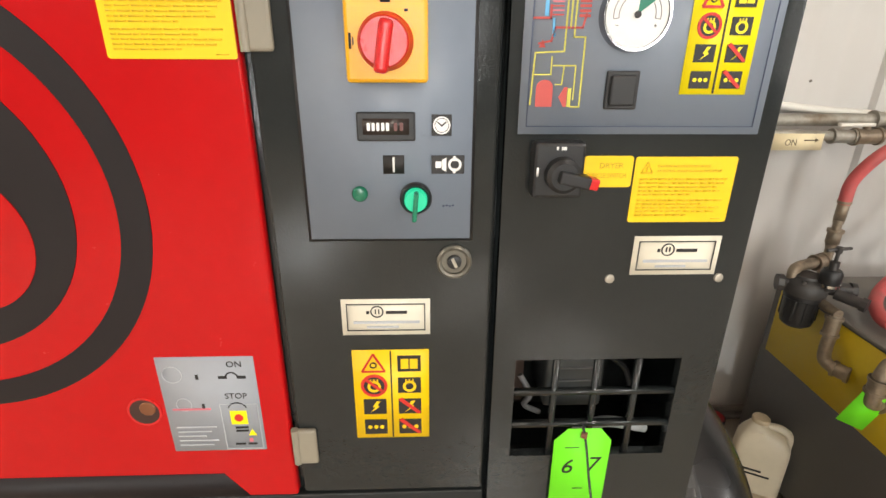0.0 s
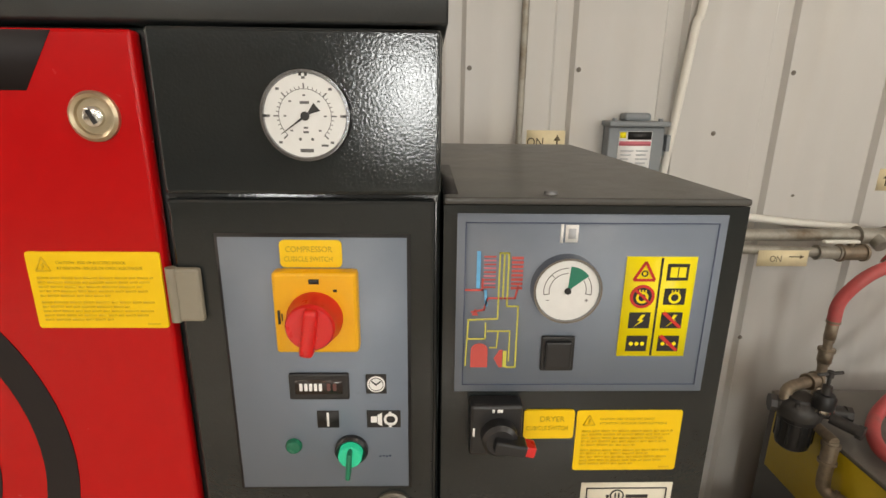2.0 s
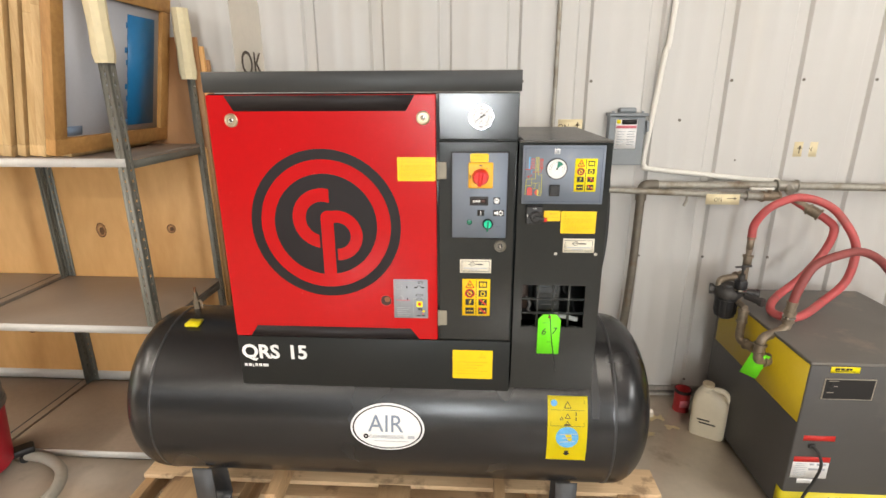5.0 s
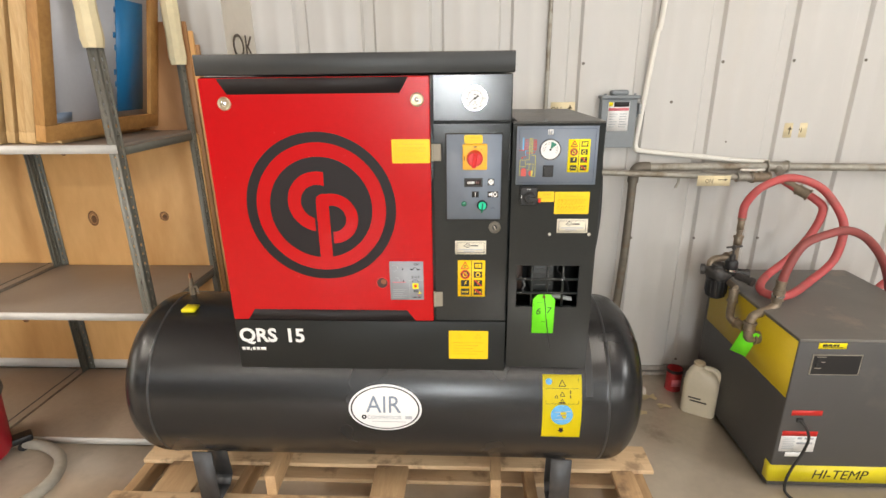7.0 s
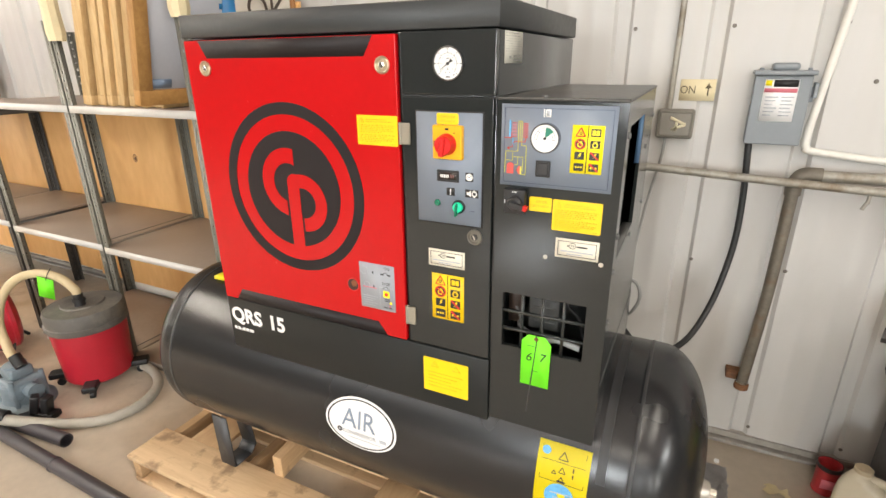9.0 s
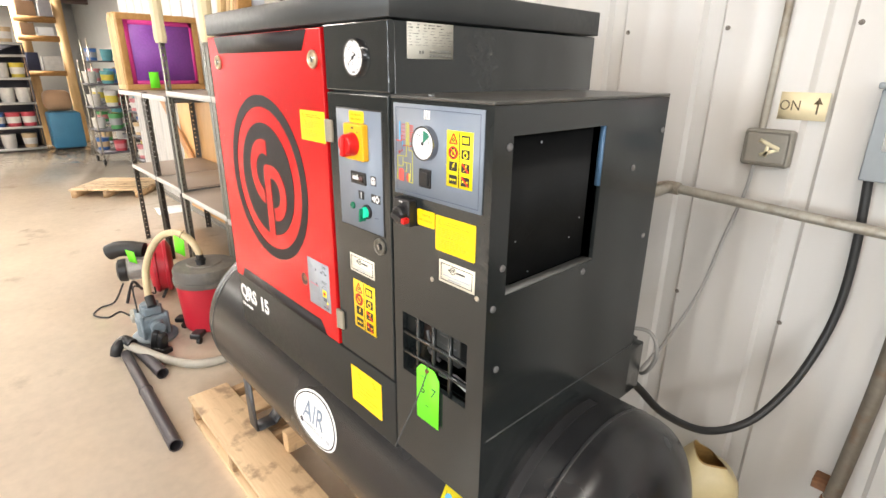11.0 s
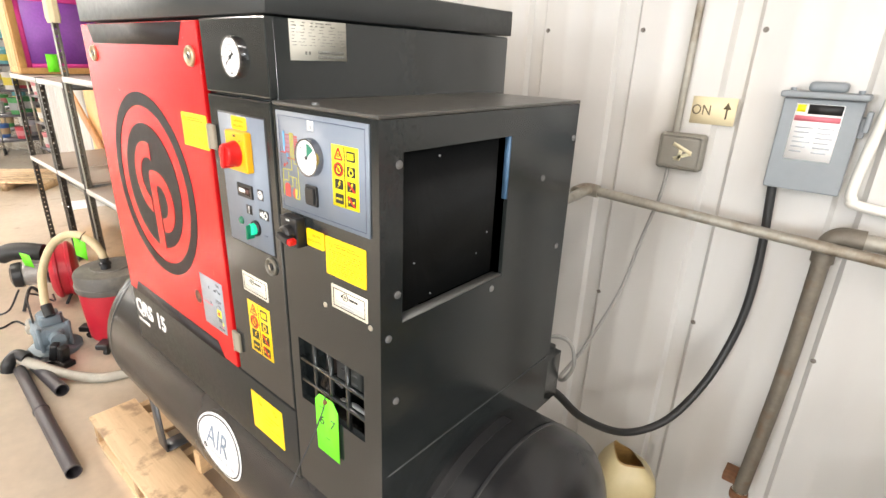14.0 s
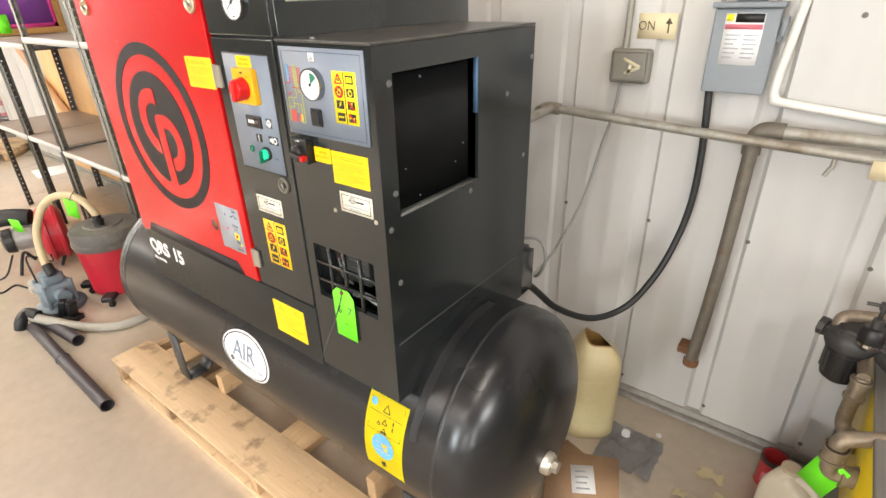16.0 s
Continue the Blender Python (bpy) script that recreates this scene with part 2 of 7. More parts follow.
KNOT = wood("dark_knot", (0.20, 0.09, 0.03), (0.07, 0.03, 0.012), (1, 1, 1), scale=60)
BOARD = paint("brown_hardboard", (0.31, 0.235, 0.175), 0.5, var=0.16, scale=2.2, fine=40, dirt=(0.32, 0.26, 0.19), dirt_at=(0.52, 0.75), dirt_scale=3)
BOARD_GREY = paint("grey_shelf_board", (0.30, 0.245, 0.20), 0.45, var=0.12, scale=2, fine=30)
ANGLE = paint("grey_slotted_steel", (0.21, 0.205, 0.175), 0.45, metal=0.25, var=0.15, scale=8, fine=60)
ANGLE_DARK = paint("dark_slotted_steel", (0.075, 0.068, 0.06), 0.5, metal=0.3, var=0.2, scale=8, fine=60)
TRIM_EDGE = paint("white_shelf_edge", (0.60, 0.585, 0.55), 0.45, var=0.08, scale=8)
MESH_GREY = paint("screen_mesh_grey", (0.47, 0.485, 0.53), 0.55, var=0.05, scale=3)
MESH_BLUE = paint("blue_emulsion", (0.006, 0.155, 0.36), 0.4, var=0.08, scale=5)
MESH_PURPLE = paint("purple_emulsion", (0.20, 0.05, 0.30), 0.5, var=0.25, scale=4)
MESH_PINK = paint("magenta_tape", (0.62, 0.035, 0.25), 0.5, var=0.1)
# jug colour lowered to include the shadow around it
JUG = paint("shaded_milky_plastic", (0.54, 0.48, 0.36), 0.42, var=0.05, scale=10)
JUG_OLD = paint("yellowed_plastic", (0.50, 0.42, 0.235), 0.42, var=0.08, scale=7)
CAN_RED = paint("red_tin", (0.34, 0.022, 0.025), 0.4, var=0.25, scale=40)
VAC_RED = paint("red_drum_plastic", (0.42, 0.014, 0.028), 0.38, var=0.08, scale=6)
VAC_LID = paint("dusty_charcoal_plastic", (0.10, 0.092, 0.082), 0.55, var=0.15, scale=9, dirt=(0.19, 0.17, 0.14), dirt_at=(0.45, 0.7), dirt_scale=8)
HOSE_BEIGE = paint("beige_hose", (0.56, 0.45, 0.27), 0.5, var=0.10, scale=20)
HOSE_GREY = paint("grey_hose", (0.36, 0.335, 0.28), 0.55, var=0.10, scale=20)
MOTOR = paint("grey_blue_motor", (0.17, 0.215, 0.245), 0.5, var=0.15, scale=14)
WAND = paint("dark_grey_tube", (0.055, 0.05, 0.055), 0.38, var=0.14, scale=12)
DRYER_GREY = paint("charcoal_enamel", (0.065, 0.062, 0.060), 0.45, var=0.08, scale=4, bump=0.08, dirt=(0.10, 0.09, 0.08), dirt_at=(0.6, 0.8), dirt_scale=4)
DRYER_TOP = paint("dusty_charcoal_top", (0.15, 0.14, 0.125), 0.55, var=0.14, scale=4, fine=40, dirt=(0.24, 0.20, 0.16), dirt_at=(0.58, 0.75), dirt_scale=5)
# side yellow has its shade in the colour, the front strip stays bright
DRYER_YELLOW = paint("shaded_yellow_enamel", (0.52, 0.37, 0.012), 0.42, var=0.06, scale=5)
DRYER_YELLOW_FRONT = paint("bright_yellow_strip", (0.66, 0.56, 0.015), 0.42, var=0.05)
CARD = paint("brown_cardboard", (0.38, 0.235, 0.135), 0.7, var=0.12, scale=8)
CLOTH = paint("grey_rag", (0.36, 0.35, 0.345), 0.75, var=0.12, scale=12)
BLUE_BIN = paint("blue_plastic_bin", (0.045, 0.20, 0.34), 0.5, var=0.12, scale=4)
RACK_DARK = paint("charcoal_rack", (0.07, 0.065, 0.075), 0.5, var=0.15)
LAMP_WHITE = glow("lamp_diffuser", (1.0, 0.97, 0.92), 7.0)
# emissive sheet that stands in for the outdoors beyond the west wall
BACKLIGHT = glow("glowing_backdrop", (0.97, 1.0, 0.90), 1.0)
BUCKETS = [paint("pail_" + n, c, 0.45, var=0.15, scale=12) for n, c in (("white", (0.62, 0.60, 0.56)), ("grey", (0.33, 0.32, 0.33)), ("blue", (0.05, 0.15, 0.40)), ("red", (0.48, 0.05, 0.07)), ("yellow", (0.62, 0.50, 0.06)), ("green", (0.07, 0.30, 0.09)), ("pink", (0.55, 0.20, 0.22)), ("teal", (0.10, 0.33, 0.36)), ("tan", (0.52, 0.38, 0.22)), ("navy", (0.03, 0.035, 0.08)))]

# ---- builders ----


def merge(bm, tmp, mi, m=None):
    for f in tmp.faces:
        f.material_index = mi
    if m is not None:
        bmesh.ops.transform(tmp, matrix=m, verts=tmp.verts)
    me = bpy.data.meshes.new("tmp")
    tmp.to_mesh(me)
    tmp.free()
    bm.from_mesh(me)
    bpy.data.meshes.remove(me)
    return bm


def box(bm, x0, x1, y0, y1, z0, z1, mi=0, bev=0.0, seg=2, m=None):
    tmp = bmesh.new()
    bmesh.ops.create_cube(tmp, size=1)
    for v in tmp.verts:
        v.co = Vector(((x0 + x1) / 2 + v.co.x * (x1 - x0), (y0 + y1) / 2 + v.co.y * (y1 - y0), (z0 + z1) / 2 + v.co.z * (z1 - z0)))
    if bev:
        bmesh.ops.bevel(tmp, geom=tmp.edges[:], offset=bev, segments=seg, profile=0.5, affect="EDGES")
    return merge(bm, tmp, mi, m)


def rod(bm, a, b, r, mi=0, r2=None, seg=24):
    """A cylinder or cone from a to b."""
    a, b = Vector(a), Vector(b)
    tmp = bmesh.new()
    bmesh.ops.create_cone(tmp, cap_ends=True, segments=seg, radius1=r, radius2=r if r2 is None else r2, depth=(b - a).length)
    return merge(bm, tmp, mi, Matrix.Translation((a + b) / 2) @ (b - a).to_track_quat("Z", "Y").to_matrix().to_4x4())


def lathe(bm, profile, m=None, seg=40, mi=0):
    """A turned body: profile rows of (radius, height) about z; ends close at radius 0."""
    tmp = bmesh.new()
    rings = []
    for r, h in profile:
        if r < 1e-6:
            rings.append([tmp.verts.new((0, 0, h))])
        else:
            rings.append([tmp.verts.new((r * math.cos(2 * math.pi * k / seg), r * math.sin(2 * math.pi * k / seg), h)) for k in range(seg)])
    for lo, hi in zip(rings, rings[1:]):
        for k in range(seg):
            a, b = lo[k % len(lo)], lo[(k + 1) % len(lo)]
            c, d = hi[(k + 1) % len(hi)], hi[k % len(hi)]
            corners = list(dict.fromkeys((a, b, c, d)))
            if len(corners) > 2:
                tmp.faces.new(corners)
    bmesh.ops.recalc_face_normals(tmp, faces=tmp.faces[:])
    return merge(bm, tmp, mi, m)


def spline(points, steps=8):
    """A smooth line through points."""
    p = [Vector(q) for q in points]
    p = [2 * p[0] - p[1], *p, 2 * p[-1] - p[-2]]
    out = []
    for a, b, c, d in zip(p, p[1:], p[2:], p[3:]):
        for k in range(steps):
            t = k / steps
            out.append(0.5 * ((2 * b) + (c - a) * t + (2 * a - 5 * b + 4 * c - d) * t * t + (3 * b - a - 3 * c + d) * t ** 3))
    return out + [p[-2]]


def tube(bm, points, r, mi=0, seg=12, steps=8, smooth=True, ribs=0.0):
    """A hose, cable or bent pipe along points; ribs: depth of its corrugation."""
    line = spline(points, steps) if smooth else [Vector(q) for q in points]
    tmp = bmesh.new()
    side, rings = None, []
    for k, q in enumerate(line):
        way = (line[min(k + 1, len(line) - 1)] - line[max(k - 1, 0)]).normalized()
        side = way.orthogonal().normalized() if side is None else (side - way * side.dot(way)).normalized()
        up = way.cross(side)
        rk = r + (ribs if k % 2 else -ribs)
        rings.append([tmp.verts.new(q + rk * (math.cos(2 * math.pi * j / seg) * side + math.sin(2 * math.pi * j / seg) * up)) for j in range(seg)])
    for lo, hi in zip(rings, rings[1:]):
        for j in range(seg):
            tmp.faces.new((lo[j], lo[(j + 1) % seg], hi[(j + 1) % seg], hi[j]))
    tmp.faces.new(rings[0][::-1])
    tmp.faces.new(rings[-1])
    return merge(bm, tmp, mi)


def slab(bm, outline, y0, y1, mi=0, holes=()):
    """An upright plate: outline of (x, z) from y0 (front) to y1."""
    tmp = bmesh.new()
    front = [tmp.verts.new((x, y0, z)) for x, z in outline]
    back = [tmp.verts.new((x, y1, z)) for x, z in outline]
    tmp.faces.new(front)
    tmp.faces.new(back[::-1])
    n = len(front)
    for k in range(n):
        tmp.faces.new((front[k], back[k], back[(k + 1) % n], front[(k + 1) % n]))
    bmesh.ops.recalc_face_normals(tmp, faces=tmp.faces[:])
    return merge(bm, tmp, mi)


def rect(x0, x1, z0, z1):
    return [(x0, z0), (x1, z0), (x1, z1), (x0, z1)]


def round_rect(x0, x1, z0, z1, r, n=5):
    out = []
    for cx, cz, a0 in ((x1 - r, z0 + r, -90), (x1 - r, z1 - r, 0), (x0 + r, z1 - r, 90), (x0 + r, z0 + r, 180)):
        out += [(cx + r * math.cos(radians(a0 + 90 * k / n)), cz + r * math.sin(radians(a0 + 90 * k / n))) for k in range(n + 1)]
    return out


def arc(cx, cz, r, a0, a1, n=24):
    return [(cx + r * math.cos(radians(a0 + (a1 - a0) * k / n)), cz + r * math.sin(radians(a0 + (a1 - a0) * k / n))) for k in range(n + 1)]


def ring_slab(bm, cx, cz, ro, ri, y0, y1, mi=0, a0=0, a1=360, n=72):
    """An upright flat ring or arc, built of wedges."""
    outer, inner = arc(cx, cz, ro, a0, a1, n), arc(cx, cz, ri, a0, a1, n)
    tmp = bmesh.new()
    rows = [[tmp.verts.new((p[0], y, p[1])) for p in line] for line, y in ((outer, y0), (inner, y0), (outer, y1), (inner, y1))]
    of, inn, ob, ib = rows
    for k in range(n):
        tmp.faces.new((of[k], of[k + 1], inn[k + 1], inn[k]))
        tmp.faces.new((of[k], ob[k], ob[k + 1], of[k + 1]))
        tmp.faces.new((inn[k], inn[k + 1], ib[k + 1], ib[k]))
    for k in (0, n) if abs(a1 - a0) < 360 else ():
        tmp.faces.new((of[k], ob[k], ib[k], inn[k]))
    bmesh.ops.remove_doubles(tmp, verts=tmp.verts, dist=1e-6)
    bmesh.ops.recalc_face_normals(tmp, faces=tmp.faces[:])
    return merge(bm, tmp, mi)


GROUND = -0.018
level = [0.0]


def mesh_of(name, bm, mats):
    """Link-ready mesh; things that stand on the floor are set down to its level."""
    if level[0]:
        bmesh.ops.translate(bm, vec=(0, 0, level[0]), verts=bm.verts)
    me = bpy.data.meshes.new(name)
    # keep broad flat faces flat: crease them from the narrow faces of their rounded edges
    bm.normal_update()
    area = {f: f.calc_area() for f in bm.faces}
    for e in bm.edges:
        if len(e.link_faces) == 2:
            p, q = (area[f] for f in e.link_faces)
            turn = e.calc_face_angle(0.0)
            e.smooth = not (turn > radians(38) or (turn > radians(8) and max(p, q) > 10 * min(p, q)) or (turn > radians(20) and max(p, q) > 3 * min(p, q)))
    bm.to_mesh(me)
    bm.free()
    for mt in mats if isinstance(mats, (list, tuple)) else [mats]:
        me.materials.append(mt)
    me.polygons.foreach_set("use_smooth", [True] * len(me.polygons))
    return me


def part(name, bm, mats, parent=None, label=""):
    """One mesh object under a thing, whose base is an Empty, or under a part of it."""
    ob = new(name, mesh_of(name, bm, mats))
    if parent is not None:
        ob.parent = parent
        if parent.type == "EMPTY":
            ob.matrix_parent_inverse = Matrix.Translation(-parent.location)
    return tagged(ob, label)


def thing(name, label, category, at=(0, 0, 0), group="", kind=""):
    ob = new(name)
    ob.empty_display_size = 0.1
    ob.location = (at[0], at[1], at[2] + level[0])
    return tagged(ob, label, category, group, kind)


def single(name, bm, mats, label, category="", group="", kind=""):
    return tagged(new(name, mesh_of(name, bm, mats)), label, category, group, kind)


def lettering(name, text, size, m, mat, parent, depth=0.0006, shear=0.0, squeeze=1.0, bold=0.0):
    """Raised letters in the built-in font, as a mesh; m: the pose of their left foot, facing local +z."""
    curve = bpy.data.curves.new(name, "FONT")
    curve.body, curve.size, curve.extrude, curve.shear, curve.resolution_u, curve.offset = text, size, depth, shear, 3, bold
    ob = bpy.data.objects.new(name, curve)
    scene.collection.objects.link(ob)
    dg = bpy.context.evaluated_depsgraph_get()
    me = bpy.data.meshes.new_from_object(ob.evaluated_get(dg))
    bpy.data.objects.remove(ob)
    me.transform(Matrix.Translation((0, 0, level[0])) @ m @ Matrix.Diagonal((squeeze, 1, 1, 1)))
    me.materials.clear()
    me.materials.append(mat)
    out = new(name, me)
    out.parent = parent
    if parent.type == "EMPTY":
        out.matrix_parent_inverse = Matrix.Translation(-parent.location)
    return out


def facing(x, z, y):
    """The pose for letters on a plate that faces -y."""
    return pose(x, y, z, 90, 0, 0)

# ---- the building ----
WALL_Y, RIB, PITCH, FIRST = 1.201, 0.017, 0.327, -0.006
X0, X1, Y0, Y1 = -25.0, 7.0, -9.0, 3.6


def ribbed_wall(x_from, x_to, y, z0, z1):
    """Sheet steel with deep grooves, two shallow swages between them, and a back face."""
    line, k = [(x_from, y)], math.floor((x_from - FIRST) / PITCH)
    while True:
        c = FIRST + PITCH * k - 0.034
        for dx, h in ((-0.036, 0), (-0.024, -RIB), (0.022, -RIB), (0.034, 0), (0.095, 0), (0.105, 0.0026), (0.128, 0.0026), (0.138, 0), (0.190, 0), (0.200, 0.0026), (0.223, 0.0026), (0.233, 0)):
            if x_from < c + dx < x_to:
                line.append((c + dx, y - h))
        k += 1
        if c > x_to:
            break
    line.append((x_to, y))
    bm = bmesh.new()
    lo, hi = [bm.verts.new((x, yy, z0)) for x, yy in line], [bm.verts.new((x, yy, z1)) for x, yy in line]
    for a in range(len(line) - 1):
        bm.faces.new((lo[a], lo[a + 1], hi[a + 1], hi[a]))
    box(bm, x_from, x_to, y + RIB + 0.004, y + 0.15, z0, z1)
    return bm


wall_north = single("wall_north", ribbed_wall(-7.0, X1, WALL_Y, 0.010, CEILING), WALL, "cream-white ribbed sheet steel wall with grime streaks", kind="structure")
screw_mesh = mesh_of("screw", lathe(lathe(bmesh.new(), [(0, 0.0), (0.0075, 0.0), (0.0075, 0.0015), (0, 0.0015)], seg=10), [(0, 0.0015), (0.0048, 0.0015), (0.0048, 0.006), (0, 0.007)], seg=6), paint("screw_head", (0.16, 0.14, 0.12), 0.5, metal=0.4))
for z, ks in ((1.674, range(-6, 9)), (0.80, range(0, 7)), (0.075, range(0, 6)), (2.55, range(-4, 7))):
    for k in ks:
        s = new("screw", screw_mesh)
        s.parent = wall_north
        s.matrix_basis = pose(FIRST + PITCH * k + (0.012 if 1 < z < 2 else 0.0), WALL_Y + 0.0005, z + 0.004 * math.sin(k * 3.1), 90)
for x, z in ((1.097, 1.492), (1.385, 1.300)):
    s = new("screw", screw_mesh)
    s.parent = wall_north
    s.matrix_basis = pose(x, WALL_Y + 0.0005, z, 90)
level[0] = GROUND
bm = box(bmesh.new(), -7.0, X1, WALL_Y - 0.030, WALL_Y + 0.1, 0.0, 0.016, bev=0.003)
box(bm, -7.0, X1, WALL_Y - 0.012, WALL_Y + 0.1, 0.024, 0.05)
single("baseboard", bm, SEAL, "grimy pale sill along the foot of the wall", kind="structure")
single("floor", box(bmesh.new(), X0, X1, Y0, Y1, -0.12, 0.0), FLOOR, "worn sealed concrete floor with stains", kind="structure")
single("ceiling", box(bmesh.new(), X0, X1, Y0, Y1, CEILING, CEILING + 0.1), CEIL, "pinkish brown ceiling sheet", kind="structure")
bm = box(bmesh.new(), X0, -7.0, Y1, Y1 + 0.15, 0, CEILING)
box(bm, -7.004, -6.9, WALL_Y + 0.15, Y1, 0, CEILING)
single("wall_recess", bm, WALL_FAR, "white board wall of the far bay", kind="structure")


def wall_with_openings(name, axis, at, a0, a1, openings, out):
    """A plain wall along x or y with openings (from, to, sill, head) through it."""
    bm, edge = bmesh.new(), a0

    def piece(p, q, z0, z1):
        if q - p > 0.001 and z1 - z0 > 0.001:
            box(bm, *((p, q, min(at, at + out), max(at, at + out)) if axis == "x" else (min(at, at + out), max(at, at + out), p, q)), z0, z1)

    for p, q, sill, head in openings:
        piece(edge, p, 0, CEILING)
        piece(p, q, 0, sill)
        piece(p, q, head, CEILING)
        edge = q
    piece(edge, a1, 0, CEILING)
    return single(name, bm, WALL_FAR if name == "wall_west" else WALL_UNSEEN, "plain wall closing the hall", kind="structure")


# south and east walls are unseen, their openings made to suit the lamps
wall_with_openings("wall_south", "x", Y0, X0, X1, [(-8.7, -0.8, 3.32, 4.2), (-0.55, 0.39, 1.05, 2.55), (1.15, 3.65, 3.32, 4.2), (3.95, 4.35, 0.75, 2.85)], -0.15)
wall_with_openings("wall_east", "y", X1, Y0, WALL_Y, [(-7.8, -7.4, 0.75, 2.85), (-4.85, -2.55, 3.25, 4.15)], 0.15)
wall_with_openings("wall_west", "y", X0, Y0, Y1, [(-8.5, -2.5, 0.0, 3.7), (-1.75, -0.45, 1.75, 2.75)], -0.15)
# added glowing sheet behind the west window and the assumed loading door
single("backdrop", box(bmesh.new(), X0 - 1.2, X0 - 1.1, -9.2, 0.4, -0.1, 4.2), BACKLIGHT, "glowing sheet added outside the west openings in place of daylight", kind="structure")

level[0] = 0.0
# roof beam and tube lights
single("roof_beam", box(bmesh.new(), -22.1, -21.9, Y0, Y1, 3.55, 3.75), paint("brown_beam", (0.16, 0.11, 0.10), 0.6), "dark brown roof beam", "beam")
# a fixture for every tube lamp, the added unseen ones included
for x, y, z, watts, along in TUBES:
    lamp = thing("ceiling_light", "white twin-tube ceiling light hung from the roof", "ceiling light", (x, y, z), "tube lights of the hall")
    a, c = (1.25, 0.16) if along else (0.16, 1.25)
    bm = box(bmesh.new(), x - a, x + a, y - c, y + c, z + 0.04, z + 0.10, bev=0.01)
    for d in (-1.0, 1.0):
        dx, dy = (d, 0) if along else (0, d)
        rod(bm, (x + dx, y + dy, z + 0.10), (x + dx, y + dy, CEILING), 0.006, seg=8)
    part("housing", bm, WALL_FAR, lamp)
    part("diffuser", box(bmesh.new(), x - a + 0.02, x + a - 0.02, y - c + 0.02, y + c - 0.02, z, z + 0.038, bev=0.012), LAMP_WHITE, lamp, "glowing white diffuser")
for y in (-2.2, -1.0, 0.2, 1.4, 2.6):
    single("ceiling_pipe", rod(bmesh.new(), (-24.9, y, CEILING - 0.12), (-9.0, y, CEILING - 0.12), 0.035, seg=10), WALL_FAR, "thin white pipe along the ceiling", "pipe", "pipes under the ceiling")

# ---- the air compressor ----
comp = thing("air_compressor", "red and charcoal air compressor with dryer tower on a black tank", "air compressor", (-0.26, 0.295, 0.12))
XL, XR, XD = -0.630, 0.226, 0.478
FACE = -0.002

# tank on its four legs
TR, TY, TZ, TX0, TX1, HEAD = 0.304, 0.295, 0.537, -1.142, 0.738, 0.15
left = [(TR * math.sin(radians(90 * k / 18)) ** 0.9, TX0 + HEAD * (1 - math.cos(radians(90 * k / 18)) ** 0.9)) for k in range(19)]
right = [(r, TX1 - (x - TX0)) for r, x in reversed(left)]
weld = lambda x: [(TR, x - 0.009), (TR + 0.0008, x - 0.004), (TR + 0.0012, x), (TR + 0.0008, x + 0.004), (TR, x + 0.009)]
lie = Matrix(((0, 0, 1, 0), (0, 1, 0, TY), (-1, 0, 0, TZ), (0, 0, 0, 1)))
tank = part("tank", lathe(bmesh.new(), left + weld(TX0 + HEAD + 0.02) + weld(TX1 - HEAD - 0.02) + right, lie, 96), TANK, comp, "black satin horizontal air tank with domed ends")
part("drain_plug", lathe(lathe(bmesh.new(), [(0.0, 0), (0.030, 0), (0.030, 0.022), (0.024, 0.03), (0, 0.03)], pose(TX1 - 0.012, TY - 0.05, TZ - 0.04, 0, 90, 0), 20), [(0.0, 0.03), (0.016, 0.03), (0.016, 0.045), (0, 0.045)], pose(TX1 - 0.012, TY - 0.05, TZ - 0.04, 0, 90, 0), 6), NICKEL, tank, "steel plug in the tank's end")


def leg_mesh(side):
    """A bent steel strap leg under the tank: upright web, foot and brace."""
    bm, t = bmesh.new(), 0.006
    top, foot = TZ - math.sqrt(TR ** 2 - (0.205) ** 2) + 0.02, 0.1205 + GROUND
    for path in (((-0.035, top), (-0.030, foot + 0.004), (-0.02, foot), (0.055, foot)), ((0.055, foot), (0.085, foot + 0.03), (0.062, top))):
        for (xa, za), (xb, zb) in zip(path, path[1:]):
            d = Vector((xb - xa, 0, zb - za))
            n = Vector((-d.z, 0, d.x)).normalized() * t
            slab(bm, [(xa, za), (xb, zb), (xb + n.x, zb + n.z), (xa + n.x, za + n.z)], -0.036, 0.036)
    return mesh_of("tank_leg", bm, paint("grey_strap_steel", (0.06, 0.062, 0.066), 0.42, metal=0.2, var=0.12))


leg = leg_mesh(1)
for x, y, turned_ in ((-0.86, TY - 0.205, 90), (-0.86, TY + 0.205, -90), (0.44, TY - 0.205, 90), (0.44, TY + 0.205, -90)):
    ob = new("tank_leg", leg)
    ob.parent, ob.matrix_parent_inverse = comp, Matrix.Translation(-comp.location)
    ob.matrix_basis = pose(x, y, 0, 0, 0, turned_)

# safety valve on the tank's shoulder, ring of the inspection port, saddle
bm = rod(bmesh.new(), (-0.945, 0.33, TZ + TR - 0.01), (-0.945, 0.33, TZ + TR + 0.03), 0.011, 0, seg=6)
rod(bm, (-0.945, 0.33, TZ + TR + 0.03), (-0.945, 0.33, TZ + TR + 0.065), 0.008, 0)
rod(bm, (-0.945, 0.33, TZ + TR + 0.065), (-0.945, 0.33, TZ + TR + 0.085), 0.005, 1)
tube(bm, [(-0.935, 0.325, TZ + TR + 0.03), (-0.915, 0.31, TZ + TR + 0.034), (-0.905, 0.30, TZ + TR + 0.014)], 0.004, 0, 8)
part("safety_valve", bm, [BRASS, COPPER], tank, "small brass safety valve")
